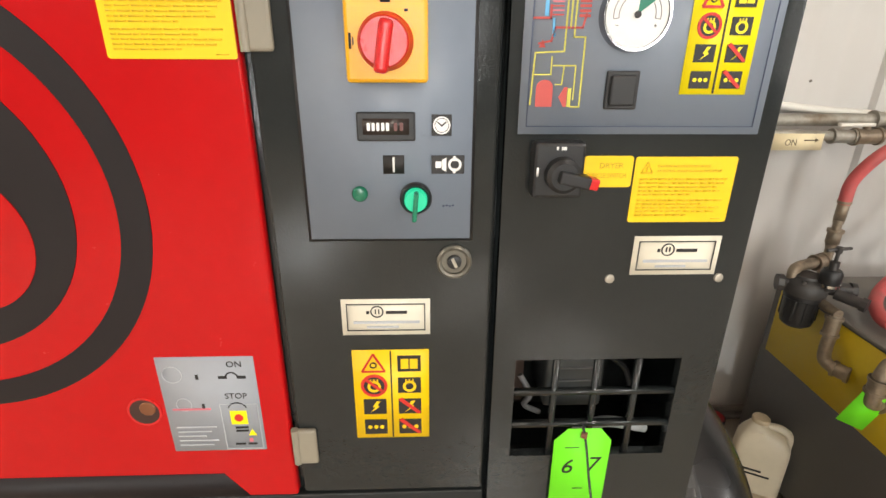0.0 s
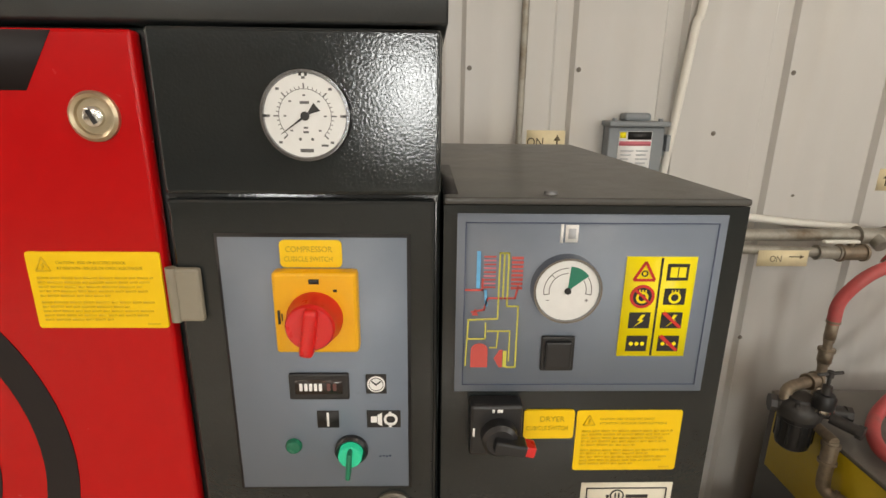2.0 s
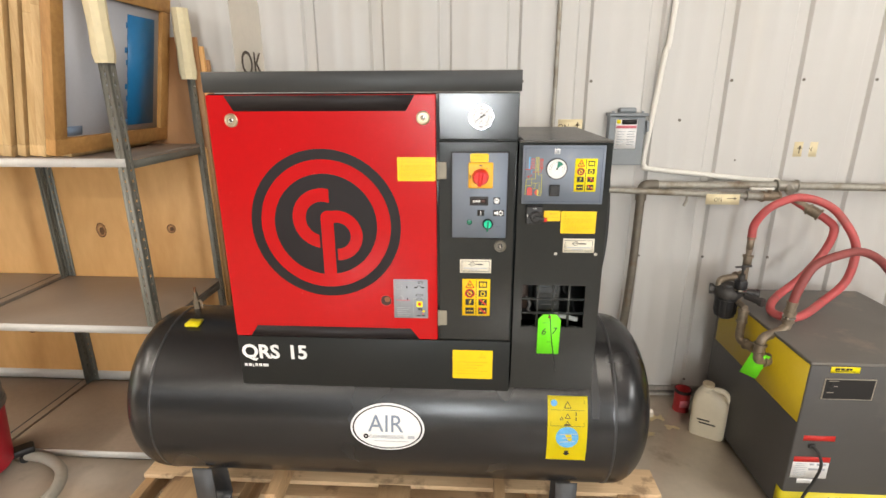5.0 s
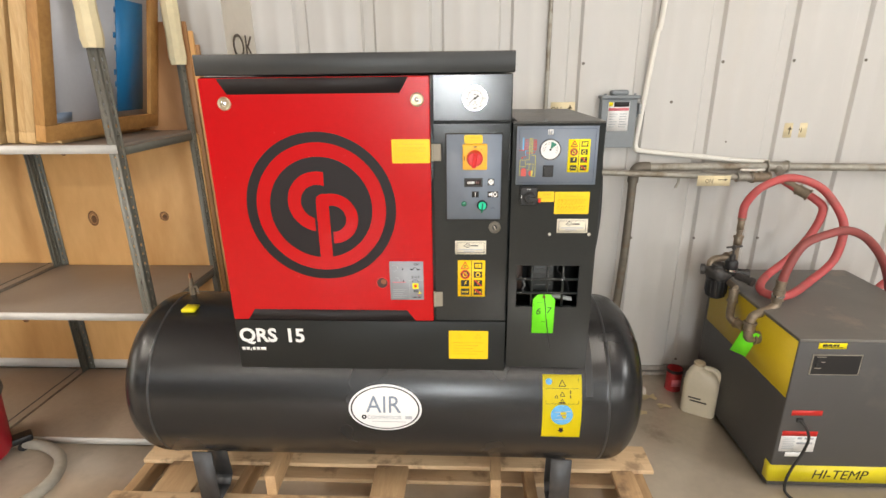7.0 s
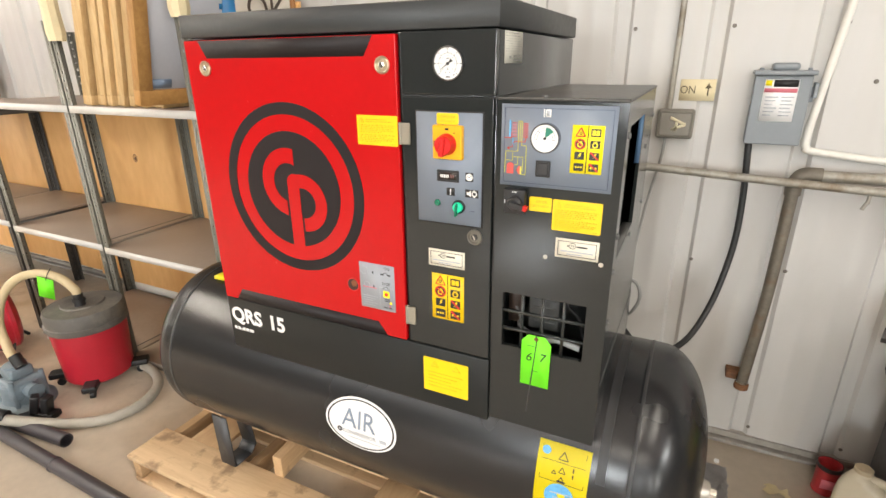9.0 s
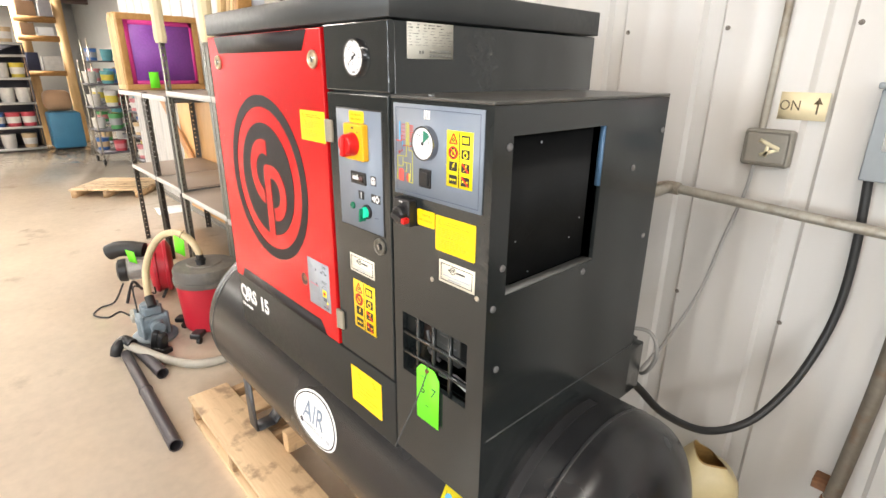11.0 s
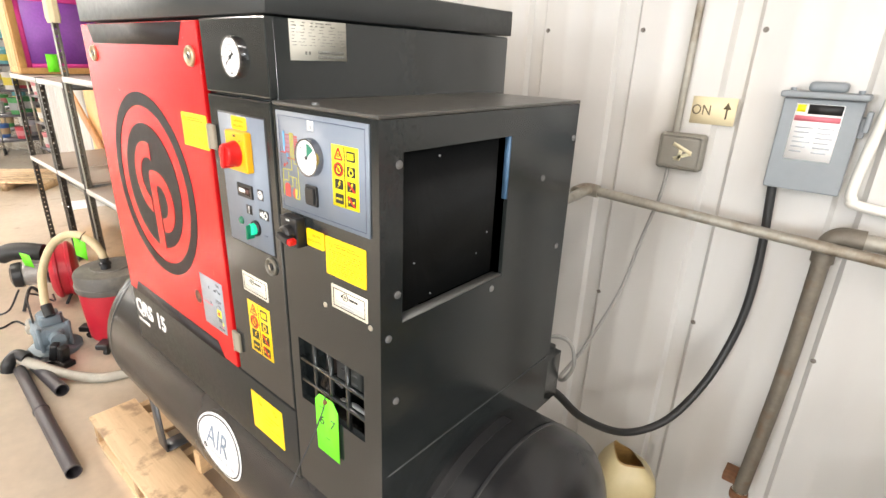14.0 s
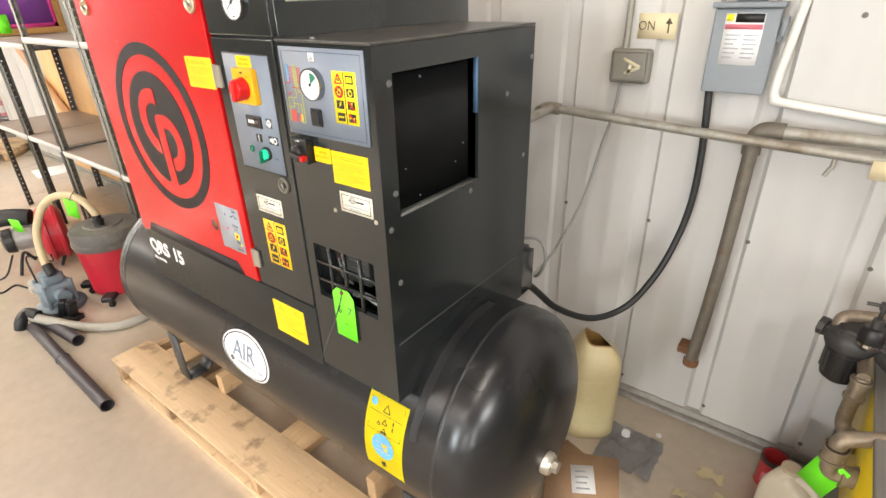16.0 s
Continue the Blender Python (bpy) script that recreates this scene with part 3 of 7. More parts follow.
for sx, w in ((0.503, 0.011),):
    b = bmesh.new()
    rows = []
    for k in range(33):
        a = radians(18 + 82 * k / 32)
        rows.append([b.verts.new((x, TY - (TR + h) * math.cos(a), TZ + (TR + h) * math.sin(a))) for x, h in ((sx - w, -0.001), (sx - w, 0.0012), (sx - 0.004, 0.0015), (sx, 0.0008), (sx + 0.004, 0.0015), (sx + w, 0.0012), (sx + w, -0.001))])
    for lo, hi in zip(rows, rows[1:]):
        for k in range(6):
            b.faces.new((lo[k], lo[k + 1], hi[k + 1], hi[k]))
    part("saddle_strap", b, paint("dull_black_enamel", (0.016, 0.016, 0.017), 0.42, var=0.1), tank, "black grooved strap hugging the tank")
SEAM = paint("weld_seam_enamel", (0.026, 0.026, 0.027), 0.36, var=0.2, scale=60, bump=0.5, bump_scale=220)
for x in (TX0 + HEAD + 0.02, TX1 - HEAD - 0.02):
    part("weld_seam", lathe(bmesh.new(), [(TR + 0.0006, x - 0.0045), (TR + 0.0015, x - 0.002), (TR + 0.0018, x), (TR + 0.0015, x + 0.002), (TR + 0.0006, x + 0.0045)], lie, 96), SEAM, tank, "raised weld seam round the tank")


def on_tank(x0, x1, a0, a1, lift, n=14):
    """A thin curved sheet on the tank between two angles above the horizontal, facing the front."""
    bm = bmesh.new()
    rows = []
    for k in range(n + 1):
        a = radians(a0 + (a1 - a0) * k / n)
        rows.append([bm.verts.new((x, TY - (TR + lift) * math.cos(a), TZ + (TR + lift) * math.sin(a))) for x in (x0, x1)])
    for lo, hi in zip(rows, rows[1:]):
        bm.faces.new((lo[0], lo[1], hi[1], hi[0]))
    bmesh.ops.solidify(bm, geom=bm.faces[:], thickness=0.0006)
    return bm


def oval_on_tank(cx, angle, rx, rarc, lift, n=48):
    bm = bmesh.new()

    def at(u, v):
        a = radians(angle) + v / TR
        return (cx + u, TY - (TR + lift) * math.cos(a), TZ + (TR + lift) * math.sin(a))

    rings = [[bm.verts.new(at(f * rx * math.cos(2 * math.pi * k / n), f * rarc * math.sin(2 * math.pi * k / n))) for k in range(n)] for f in (1, 0.75, 0.5, 0.25)]
    mid = bm.verts.new(at(0, 0))
    for lo, hi in zip(rings, rings[1:]):
        for k in range(n):
            bm.faces.new((lo[k], lo[(k + 1) % n], hi[(k + 1) % n], hi[k]))
    for k in range(n):
        bm.faces.new((rings[-1][k], rings[-1][(k + 1) % n], mid))
    return bm


def bent(ob_mesh, angle, lift):
    """Wraps a flat upright mesh (x, height) round the tank at an angle."""
    for v in ob_mesh.vertices:
        a = radians(angle) + v.co.z / TR
        r = TR + lift - v.co.y
        v.co = (v.co.x, TY - r * math.cos(a), TZ + r * math.sin(a))


def sticker_letters(name, text, size, x, h, angle, mat, parent, squeeze=1.0):
    ob = lettering(name, text, size, facing(x, h, 0), mat, parent, 0.0003, squeeze=squeeze)
    bent(ob.data, angle, 0.0032)
    return ob


oval = part("dealer_sticker", oval_on_tank(-0.165, 8.0, 0.122, 0.083, 0.0010), WHITE, comp, "white oval dealer sticker with dark border")
bm = bmesh.new()
ring_slab(bm, 0, 0, 1, 0.955, 0, 0.0003, n=64)
me = mesh_of("border", bm, INK)
for v in me.vertices:
    v.co.x, v.co.z = -0.165 + v.co.x * 0.115, v.co.z * 0.0765
bent(me, 8.0, 0.0024)
border = new("border", me)
border.parent = oval
sticker_letters("lettering", "AIR", 0.083, -0.228, -0.012, 8.0, paint("slate_print", (0.20, 0.245, 0.31), 0.5), oval, 0.92)
sticker_letters("lettering", "COMPRESSOR", 0.0185, -0.226, -0.036, 8.0, PALE, oval)
bm = bmesh.new()
ring_slab(bm, -0.236, -0.0295, 0.0085, 0.003, 0, 0.0004, n=20)
slab(bm, rect(-0.098, -0.076, -0.035, -0.024), 0, 0.0004, 1)
slab(bm, rect(-0.21, -0.095, -0.0475, -0.0455), 0, 0.0004, 1)
me = mesh_of("mark", bm, [INK, PALE])
bent(me, 8.0, 0.0026)
new("mark", me).parent = oval

sticker = part("tank_warning_sticker", on_tank(0.352, 0.478, -10.5, 31.0, 0.0012), LEMON, comp, "bright yellow tank inspection sticker with blue disc")
bm = bmesh.new()
slab(bm, arc(0.415, -0.022, 0.036, 0, 360, 28)[:-1], 0, 0.0004, 0)
slab(bm, arc(0.372, 0.088, 0.0105, 0, 360, 18)[:-1], 0, 0.0004, 0)
for x0, x1, z in ((0.392, 0.445, -0.014), (0.40, 0.432, -0.026), (0.392, 0.44, -0.040)):
    slab(bm, [(x0, z), (x1, z + 0.004), (x1, z + 0.0065), (x0, z + 0.0025)], -0.0005, 0.0004, 2)
for cx, cz, s in ((0.415, 0.082, 0.011), (0.415, 0.048, 0.008), (0.396, 0.040, 0.005), (0.415, 0.026, 0.006)):
    for p, q in (((-s, -s * 0.8), (s, -s * 0.8)), ((s, -s * 0.8), (0, s)), ((0, s), (-s, -s * 0.8))):
        d = Vector((q[0] - p[0], q[1] - p[1])).normalized() * 0.0009
        slab(bm, [(cx + p[0] + d.y, cz + p[1] - d.x), (cx + q[0] + d.y, cz + q[1] - d.x), (cx + q[0] - d.y, cz + q[1] + d.x), (cx + p[0] - d.y, cz + p[1] + d.x)], 0, 0.0004, 1)
slab(bm, [(0.404, -0.080), (0.415, -0.090), (0.426, -0.080), (0.421, -0.080), (0.421, -0.071), (0.409, -0.071), (0.409, -0.080)], 0, 0.0004, 1)
for x0, x1, z0, z1 in ((0.362, 0.468, 0.066, 0.0668), (0.362, 0.468, 0.016, 0.0168), (0.362, 0.3628, 0.016, 0.100), (0.4672, 0.468, 0.016, 0.100), (0.440, 0.443, 0.050, 0.060), (0.440, 0.443, 0.035, 0.045), (0.405, 0.425, 0.018, 0.022)):
    slab(bm, rect(x0, x1, z0, z1), 0, 0.0004, 1)
me = mesh_of("print", bm, [SKYBLUE, INK, PALE])
bent(me, 10.2, 0.0026)
new("print", me).parent = sticker
part("small_label", box(bmesh.new(), -0.918, -0.872, 0.19, 0.235, TZ + TR - 0.012, TZ + TR - 0.0005, m=None), LEMON, tank, "small yellow warning label")

# cabinet
body = bmesh.new()
box(body, XL, XR, 0.010, 0.645, 0.725, 1.626, bev=0.003)
part("cabinet_body", body, DARK, comp, "charcoal sheet steel cabinet")
cap = box(bmesh.new(), XL - 0.004, XR + 0.004, -0.003, 0.652, 1.629, 1.683, bev=0.002, seg=1)
for f in cap.faces:
    f.material_index = 1 if f.normal.z > 0.7 else 0
part("top_cap", cap, [DARK_CAP, DARK_TOP], comp, "charcoal top cover, dust and painted sheen above")
part("plinth_panel", box(bmesh.new(), XL, XR - 0.003, FACE, 0.02, 0.727, 0.899, bev=0.002), PLINTH, comp)
part("gauge_panel", box(bmesh.new(), 0.009, XR - 0.001, FACE, 0.02, 1.5035, 1.6265, bev=0.003), DARK, comp)
control_door = part("control_door", box(bmesh.new(), 0.009, 0.2215, FACE, 0.02, 0.903, 1.4995, bev=0.003), DARK, comp)

RY = -0.005
door = part("red_door", box(bmesh.new(), -0.629, 0.002, RY, 0.0095, 0.902, 1.623, bev=0.003, seg=3), RED, comp, "glossy red service door")
D1, D2 = RY - 0.0009, RY - 0.0017
part("stripe", slab(bmesh.new(), [(-0.577, 1.6215), (-0.552, 1.580), (-0.079, 1.580), (-0.054, 1.6215)], D1, RY + 0.001), DECAL, door, "charcoal decal stripe")
part("stripe", slab(bmesh.new(), [(-0.557, 0.9385), (-0.581, 0.9035), (-0.054, 0.9035), (-0.080, 0.9385)], D1, RY + 0.001), DECAL, door, "charcoal decal stripe")
LX, LZ = -0.3195, 1.261
ES = 0.978  # emblem size
part("emblem_ring", ring_slab(bmesh.new(), LX, LZ, 0.2235 * ES, 0.194 * ES, D1, RY + 0.001, n=96), DECAL, door, "charcoal decal ring")
part("emblem_disc", slab(bmesh.new(), arc(LX, LZ, 0.153 * ES, 0, 360, 80)[:-1], D1, RY + 0.001), DECAL, door, "charcoal decal disc")
emblem = lambda pts: [(LX + (x + 0.325) * ES, LZ + (z - 1.261) * ES) for x, z in pts]
c_shape = arc(-0.332, 1.281, 0.0905, 76, 261, 40) + arc(-0.332, 1.281, 0.0515, 254, 66, 40)
part("emblem_arc", slab(bmesh.new(), emblem(c_shape), D2, D1 + 0.0004), RED, door)
p_shape = [(-0.339, 1.104), (-0.3010, 1.107), (-0.3012, 1.2678)] + arc(-0.2925, 1.2295, 0.0405, 97, -92, 24) + [(-0.294, 1.153)] + arc(-0.2925, 1.2295, 0.0765, -90, 100, 30) + arc(-0.3165, 1.2830, 0.0225, 97, 180, 8)
part("emblem_bowl", slab(bmesh.new(), emblem(p_shape), D2, D1 + 0.0004), RED, door)


def door_lock(x, z, y, r, mats, name="door_lock"):
    """A round quarter-turn lock: rim, cup and slotted core."""
    m = pose(x, y, z, 90)
    bm = lathe(bmesh.new(), [(0, -0.002), (r, -0.002), (r, 0.0035), (r * 0.88, 0.0055), (r * 0.74, 0.004), (r * 0.70, 0.0015), (0, 0.0015)], m, 36, 0)
    lathe(bm, [(0, 0.001), (r * 0.42, 0.001), (r * 0.40, 0.0045), (r * 0.30, 0.0055), (0, 0.0055)], m, 20, 1)
    box(bm, -r * 0.09, r * 0.09, -r * 0.3, r * 0.3, 0.0050, 0.0062, 2, m=m @ pose(0, 0, 0, 0, 0, 25))
    return part(name, bm, mats, comp, "round chromed door lock")


LOCK_DARK = paint("dull_bronze_lock", (0.16, 0.15, 0.125), 0.4, metal=0.6, var=0.15, scale=40)
LOCK = paint("brassy_lock_plate", (0.50, 0.42, 0.29), 0.34, metal=0.8, var=0.15, scale=40)
door_lock(-0.032, 1.562, RY, 0.0185, [LOCK, CHROME, INK])
door_lock(-0.562, 1.556, RY, 0.0185, [LOCK, CHROME, INK])
door_lock(0.184, 1.204, FACE, 0.0175, [LOCK_DARK, BLACK, NICKEL])
# hole is not cut: a dark disc paints the shade inside it
hole = bmesh.new()
ring_slab(hole, -0.152, 1.029, 0.0185, 0.016, RY - 0.0008, RY + 0.002, 0, n=32)
slab(hole, arc(-0.152, 1.029, 0.0165, 0, 360, 28)[:-1], RY - 0.0006, RY + 0.001, 1)
lathe(hole, [(0, 0), (0.009, 0), (0.008, 0.0012), (0, 0.0014)], pose(-0.148, RY - 0.0004, 1.033, 90), 18, 2)
part("inspection_hole", hole, [RED_EDGE, paint("hole_shade", (0.035, 0.012, 0.008), 0.5), COPPER], door, "round hole, its shade a painted disc, with a brown fitting")
for z0, z1 in ((1.397, 1.444), (0.953, 1.001)):
    h = box(bmesh.new(), 0.0095, 0.031, FACE - 0.007, FACE, z0, z1, bev=0.003)
    rod(h, (0.0075, FACE - 0.004, z0), (0.0075, FACE - 0.004, z1), 0.0045, seg=12)
    part("hinge", h, HINGE, comp, "khaki block hinge")


def bars(bm, x0, x1, rows, y, mi, tall=0.0016, lift=0.0007):
    """Print that cannot be read: rows of (height, from, to), in parts of the width."""
    for z, a, b in rows:
        slab(bm, rect(x0 + (x1 - x0) * a, x0 + (x1 - x0) * b, z, z + tall), y - lift, y, mi)


def text_label(x0, x1, z0, z1, y, rows, mats, label, parent=comp, triangle=False, name="warning_label"):
    lab = part(name, slab(bmesh.new(), round_rect(x0, x1, z0, z1, 0.0025), y - 0.0010, y + 0.001), mats[0], parent, label)
    if not rows:
        return lab
    bm, w, h, rnd = bmesh.new(), x1 - x0, z1 - z0, random.Random(rows)
    for k in range(rows):
        z = z1 - h * (0.345 + 0.058 * k + (0.03 if k >= rows // 2 else 0))
        a, stop = 0.06, (0.93, 0.90, 0.84, 0.88, 0.60, 0.92, 0.72, 0.90, 0.86, 0.58)[k % 10]
        while a < stop:
            e = min(stop, a + rnd.uniform(0.035, 0.12))
            bars(bm, x0, x1, [(z, a, e)], y - 0.0010, 0, h * 0.026)
            a = e + 0.014
    bars(bm, x0, x1, [(z0 + h * 0.05, 0.84, 0.94)], y - 0.0010, 0, 0.0010)
    if triangle:
        cx, cz, s = x0 + 0.12 * w, z1 - 0.155 * h, 0.055 * w
        for p, q in (((-s, -s), (s, -s)), ((s, -s), (0, s)), ((0, s), (-s, -s)), ((0.2 * s, 0.2 * s), (-0.15 * s, -0.25 * s)), ((-0.15 * s, -0.25 * s), (0.15 * s, -0.25 * s)), ((0.15 * s, -0.25 * s), (-0.15 * s, -0.7 * s))):
            d = Vector((q[0] - p[0], q[1] - p[1])).normalized() * 0.0005
            slab(bm, [(cx + p[0] + d.y, cz + p[1] - d.x), (cx + q[0] + d.y, cz + q[1] - d.x), (cx + q[0] - d.y, cz + q[1] + d.x), (cx + p[0] - d.y, cz + p[1] + d.x)], y - 0.0017, y - 0.001, 0)
    tagged(part("print", bm, mats[1], lab), kind="stuff")
    for text, z in (("CAUTION : RISK OF ELECTRIC SHOCK", 0.155), ("ATTENTION : RISQUE DE CHOC ELECTRIQUE", 0.225)):
        lettering("lettering", text, w * 0.033, facing(x0 + 0.22 * w, z1 - h * z, y - 0.0011), PRINT_HEAD, lab, 0.0002, squeeze=0.92 if text[0] == "C" else 0.95)
    return lab


PRINT_SOFT = plain("soft_ochre_print", (0.70, 0.45, 0.004), 0.5)
PRINT_HEAD = plain("brown_print", (0.46, 0.295, 0.004), 0.5)
text_label(-0.106, 0.000, 1.391, 1.457, RY - 0.0005, 10, [YELLOW, PRINT_SOFT], "yellow warning label on the red door", triangle=True)
text_label(0.352, 0.449, 1.244, 1.308, -0.002, 10, [YELLOW, PRINT_SOFT], "large yellow warning label on the dryer", triangle=True)
lab = text_label(0.048, 0.171, 0.770, 0.868, FACE, 0, [YELLOW, YELLOW_PRINT], "yellow warning label on the plinth with two small triangles")
b = bmesh.new()
for cx in (0.080, 0.139):
    for p, q in (((-0.010, -0.007), (0.010, -0.007)), ((0.010, -0.007), (0, 0.009)), ((0, 0.009), (-0.010, -0.007)), ((0, -0.003), (0, 0.003))):
        d = Vector((q[0] - p[0], q[1] - p[1])).normalized() * 0.0006
        slab(b, [(cx + p[0] + d.y, 0.851 + p[1] - d.x), (cx + q[0] + d.y, 0.851 + q[1] - d.x), (cx + q[0] - d.y, 0.851 + q[1] + d.x), (cx + p[0] - d.y, 0.851 + p[1] + d.x)], FACE - 0.0017, FACE - 0.001)
bars(b, 0.048, 0.171, [(0.826 - 0.010 * k, 0.10, 0.88 - 0.13 * (k % 3)) for k in range(5)], FACE - 0.0010, 0, 0.0016)
tagged(part("print", b, PRINT_SOFT, lab), kind="stuff")
small = part("warning_label", slab(bmesh.new(), round_rect(0.096, 0.146, 1.4445, 1.4675, 0.004), -0.0060, -0.0035), YELLOW, comp, "small yellow label above the switch")
lettering("lettering", "COMPRESSOR", 0.0070, facing(0.1005, 1.4575, -0.0062), YELLOW_PRINT, small, 0.0002, squeeze=0.86)
lettering("lettering", "CUBICLE SWITCH", 0.0062, facing(0.0990, 1.4495, -0.0062), YELLOW_PRINT, small, 0.0002, squeeze=0.80)
dsl = part("warning_label", slab(bmesh.new(), round_rect(0.3035, 0.3495, 1.2795, 1.3090, 0.003), -0.0040, -0.001), YELLOW, comp, "small yellow dryer switch label")
lettering("lettering", "DRYER", 0.0075, facing(0.3175, 1.2975, -0.0042), YELLOW_PRINT, dsl, 0.0003)
lettering("lettering", "CUBICLE SWITCH", 0.0062, facing(0.3055, 1.2885, -0.0042), YELLOW_PRINT, dsl, 0.0002, squeeze=0.78)


def listing_label(x0, x1, z0, z1, y):
    """A cream listing mark label: dark border, ring mark and grey rows."""
    lab = part("listing_label", slab(bmesh.new(), rect(x0, x1, z0, z1), y - 0.001, y + 0.001), CREAM, comp, "cream listing label with a dark border")
    bm, w, h = bmesh.new(), x1 - x0, z1 - z0
    i = 0.005
    for a in (rect(x0 + i, x1 - i, z1 - i - 0.001, z1 - i), rect(x0 + i, x1 - i, z0 + i, z0 + i + 0.001), rect(x0 + i, x0 + i + 0.001, z0 + i, z1 - i), rect(x1 - i - 0.001, x1 - i, z0 + i, z1 - i)):
        slab(bm, a, y - 0.0017, y - 0.001)
    ring_slab(bm, x0 + 0.40 * w, z0 + 0.66 * h, 0.0068, 0.0056, y - 0.0017, y - 0.001, 0, n=28)
    for dx in (-0.0022, 0.0012):
        slab(bm, rect(x0 + 0.40 * w + dx, x0 + 0.40 * w + dx + 0.0013, z0 + 0.60 * h, z0 + 0.73 * h), y - 0.0017, y - 0.001)
    bars(bm, x0, x1, [(z0 + 0.60 * h, 0.50, 0.74), (z0 + 0.60 * h, 0.28, 0.31)], y - 0.001, 0, 0.0034)
    bars(bm, x0, x1, [(z0 + 0.33 * h, 0.13, 0.88)], y - 0.001, 1, 0.0028)
    bars(bm, x0, x1, [(z0 + 0.20 * h, 0.28, 0.64)], y - 0.001, 1, 0.0022)
    tagged(part("print", bm, [INK, PALE], lab), kind="stuff")


listing_label(0.0690, 0.1600, 1.1210, 1.1625, FACE)
listing_label(0.3625, 0.4500, 1.1875, 1.2290, -0.002)


def pictogram_label(x0, x1, z0, z1, y, mat):
    """Two columns of safety signs on yellow: triangle, ban ring, and black squares with yellow figures."""
    lab = part("pictogram_label", slab(bmesh.new(), rect(x0, x1, z0, z1), y - 0.001, y + 0.001), mat, comp, "yellow label with two columns of safety pictograms")
    bm, w, h, f = bmesh.new(), x1 - x0, z1 - z0, y - 0.001
    mid = x0 + 0.5 * w
    slab(bm, rect(mid - 0.0008, mid + 0.0008, z0 + 0.01 * h, z1 - 0.01 * h), f - 0.0006, f, 0)
    s = 0.15 * w
    for col, cx in enumerate((x0 + 0.27 * w, x0 + 0.74 * w)):
        for row in range(4):
            cz = z1 - h * (0.145 + 0.24 * row)
            if col == 0 and row == 0:
                for p, q in (((-s, -s * 0.8), (s, -s * 0.8)), ((s, -s * 0.8), (0, s)), ((0, s), (-s, -s * 0.8))):
                    d = Vector((q[0] - p[0], q[1] - p[1])).normalized() * 0.0011
                    slab(bm, [(cx + p[0] + d.y, cz + p[1] - d.x), (cx + q[0] + d.y, cz + q[1] - d.x), (cx + q[0] - d.y, cz + q[1] + d.x), (cx + p[0] - d.y, cz + p[1] + d.x)], f - 0.0007, f, 1)
                ring_slab(bm, cx, cz - s * 0.15, s * 0.32, s * 0.2, f - 0.0007, f, 0, n=12)
                continue
            if col == 0 and row == 1:
                slab(bm, arc(cx, cz, s * 1.05, 0, 360, 24)[:-1], f - 0.0006, f, 0)
                ring_slab(bm, cx, cz, s * 1.18, s * 0.92, f - 0.0010, f, 1, n=28)
            else:
                slab(bm, rect(cx - s * 1.02, cx + s * 1.02, cz - s * 0.82, cz + s * 0.82), f - 0.0006, f, 0)
            if col == 1 and row == 0:
                for sx in (-1, 1):
                    slab(bm, rect(cx + sx * s * 0.4 - s * 0.34, cx + sx * s * 0.4 + s * 0.34, cz - s * 0.5, cz + s * 0.5), f - 0.0011, f, 2)
            elif row == 1:
                ring_slab(bm, cx, cz - s * 0.1, s * 0.60, s * 0.36, f - 0.0009, f, 2, n=16)
                for dx in (-0.3, 0.0, 0.3):
                    slab(bm, rect(cx + dx * s - s * 0.06, cx + dx * s + s * 0.06, cz + s * 0.3, cz + s * 0.68), f - 0.0009, f, 2)
            elif row == 2:
                slab(bm, [(cx - s * 0.45, cz - s * 0.62), (cx + s * 0.05, cz - s * 0.1), (cx - s * 0.2, cz), (cx + s * 0.15, cz + s * 0.6), (cx + s * 0.5, cz + s * 0.6), (cx + s * 0.2, cz + s * 0.15), (cx + s * 0.4, cz)], f - 0.0011, f, 2)
            elif row == 3:
                for dx in (-0.55, 0.0, 0.55):
                    slab(bm, arc(cx + dx * s, cz, s * 0.2, 0, 360, 10)[:-1], f - 0.0011, f, 2)
            if row == 1 and col == 0 or row >= 2 and col == 1:
                k = s * (0.75 if row == 1 else 1.0)
                slab(bm, [(cx - k, cz + k * 0.72), (cx - k * 0.72, cz + k * 0.95), (cx + k, cz - k * 0.62), (cx + k * 0.76, cz - k * 0.82)], f - 0.0015, f, 1)
    tagged(part("print", bm, [INK, LABEL_RED, mat], lab), kind="stuff")


DPY0 = -0.0045
pictogram_label(0.0765, 0.1585, 0.985, 1.1020, FACE, YELLOW)
pictogram_label(0.3805, 0.4395, 1.364, 1.4545, DPY0, LEMON)

ins = part("instruction_label", slab(bmesh.new(), rect(-0.1285, -0.0265, 0.974, 1.0985), RY - 0.001, RY + 0.001), SILVER_LABEL, door, "silver operating label with small drawings")
SHIFT = Matrix.Translation((0.0142, 0, 0.0068))
b, f = bmesh.new(), RY - 0.001
bars(b, -0.146, -0.038, [(1.000 - 0.0062 * k, 0.10, 0.50 - 0.06 * (k % 3)) for k in range(5)], f, 1, 0.0012)
bars(b, -0.146, -0.038, [(1.024, 0.10, 0.48)], f, 3, 0.0022)
ring_slab(b, -0.128, 1.070, 0.0105, 0.0098, f - 0.0006, f, 1, n=20)
ring_slab(b, -0.122, 1.031, 0.0085, 0.0078, f - 0.0006, f, 1, n=20)
slab(b, rect(-0.104, -0.101, 1.064, 1.070), f - 0.0006, f, 0)
slab(b, rect(-0.103, -0.100, 1.026, 1.032), f - 0.0006, f, 0)
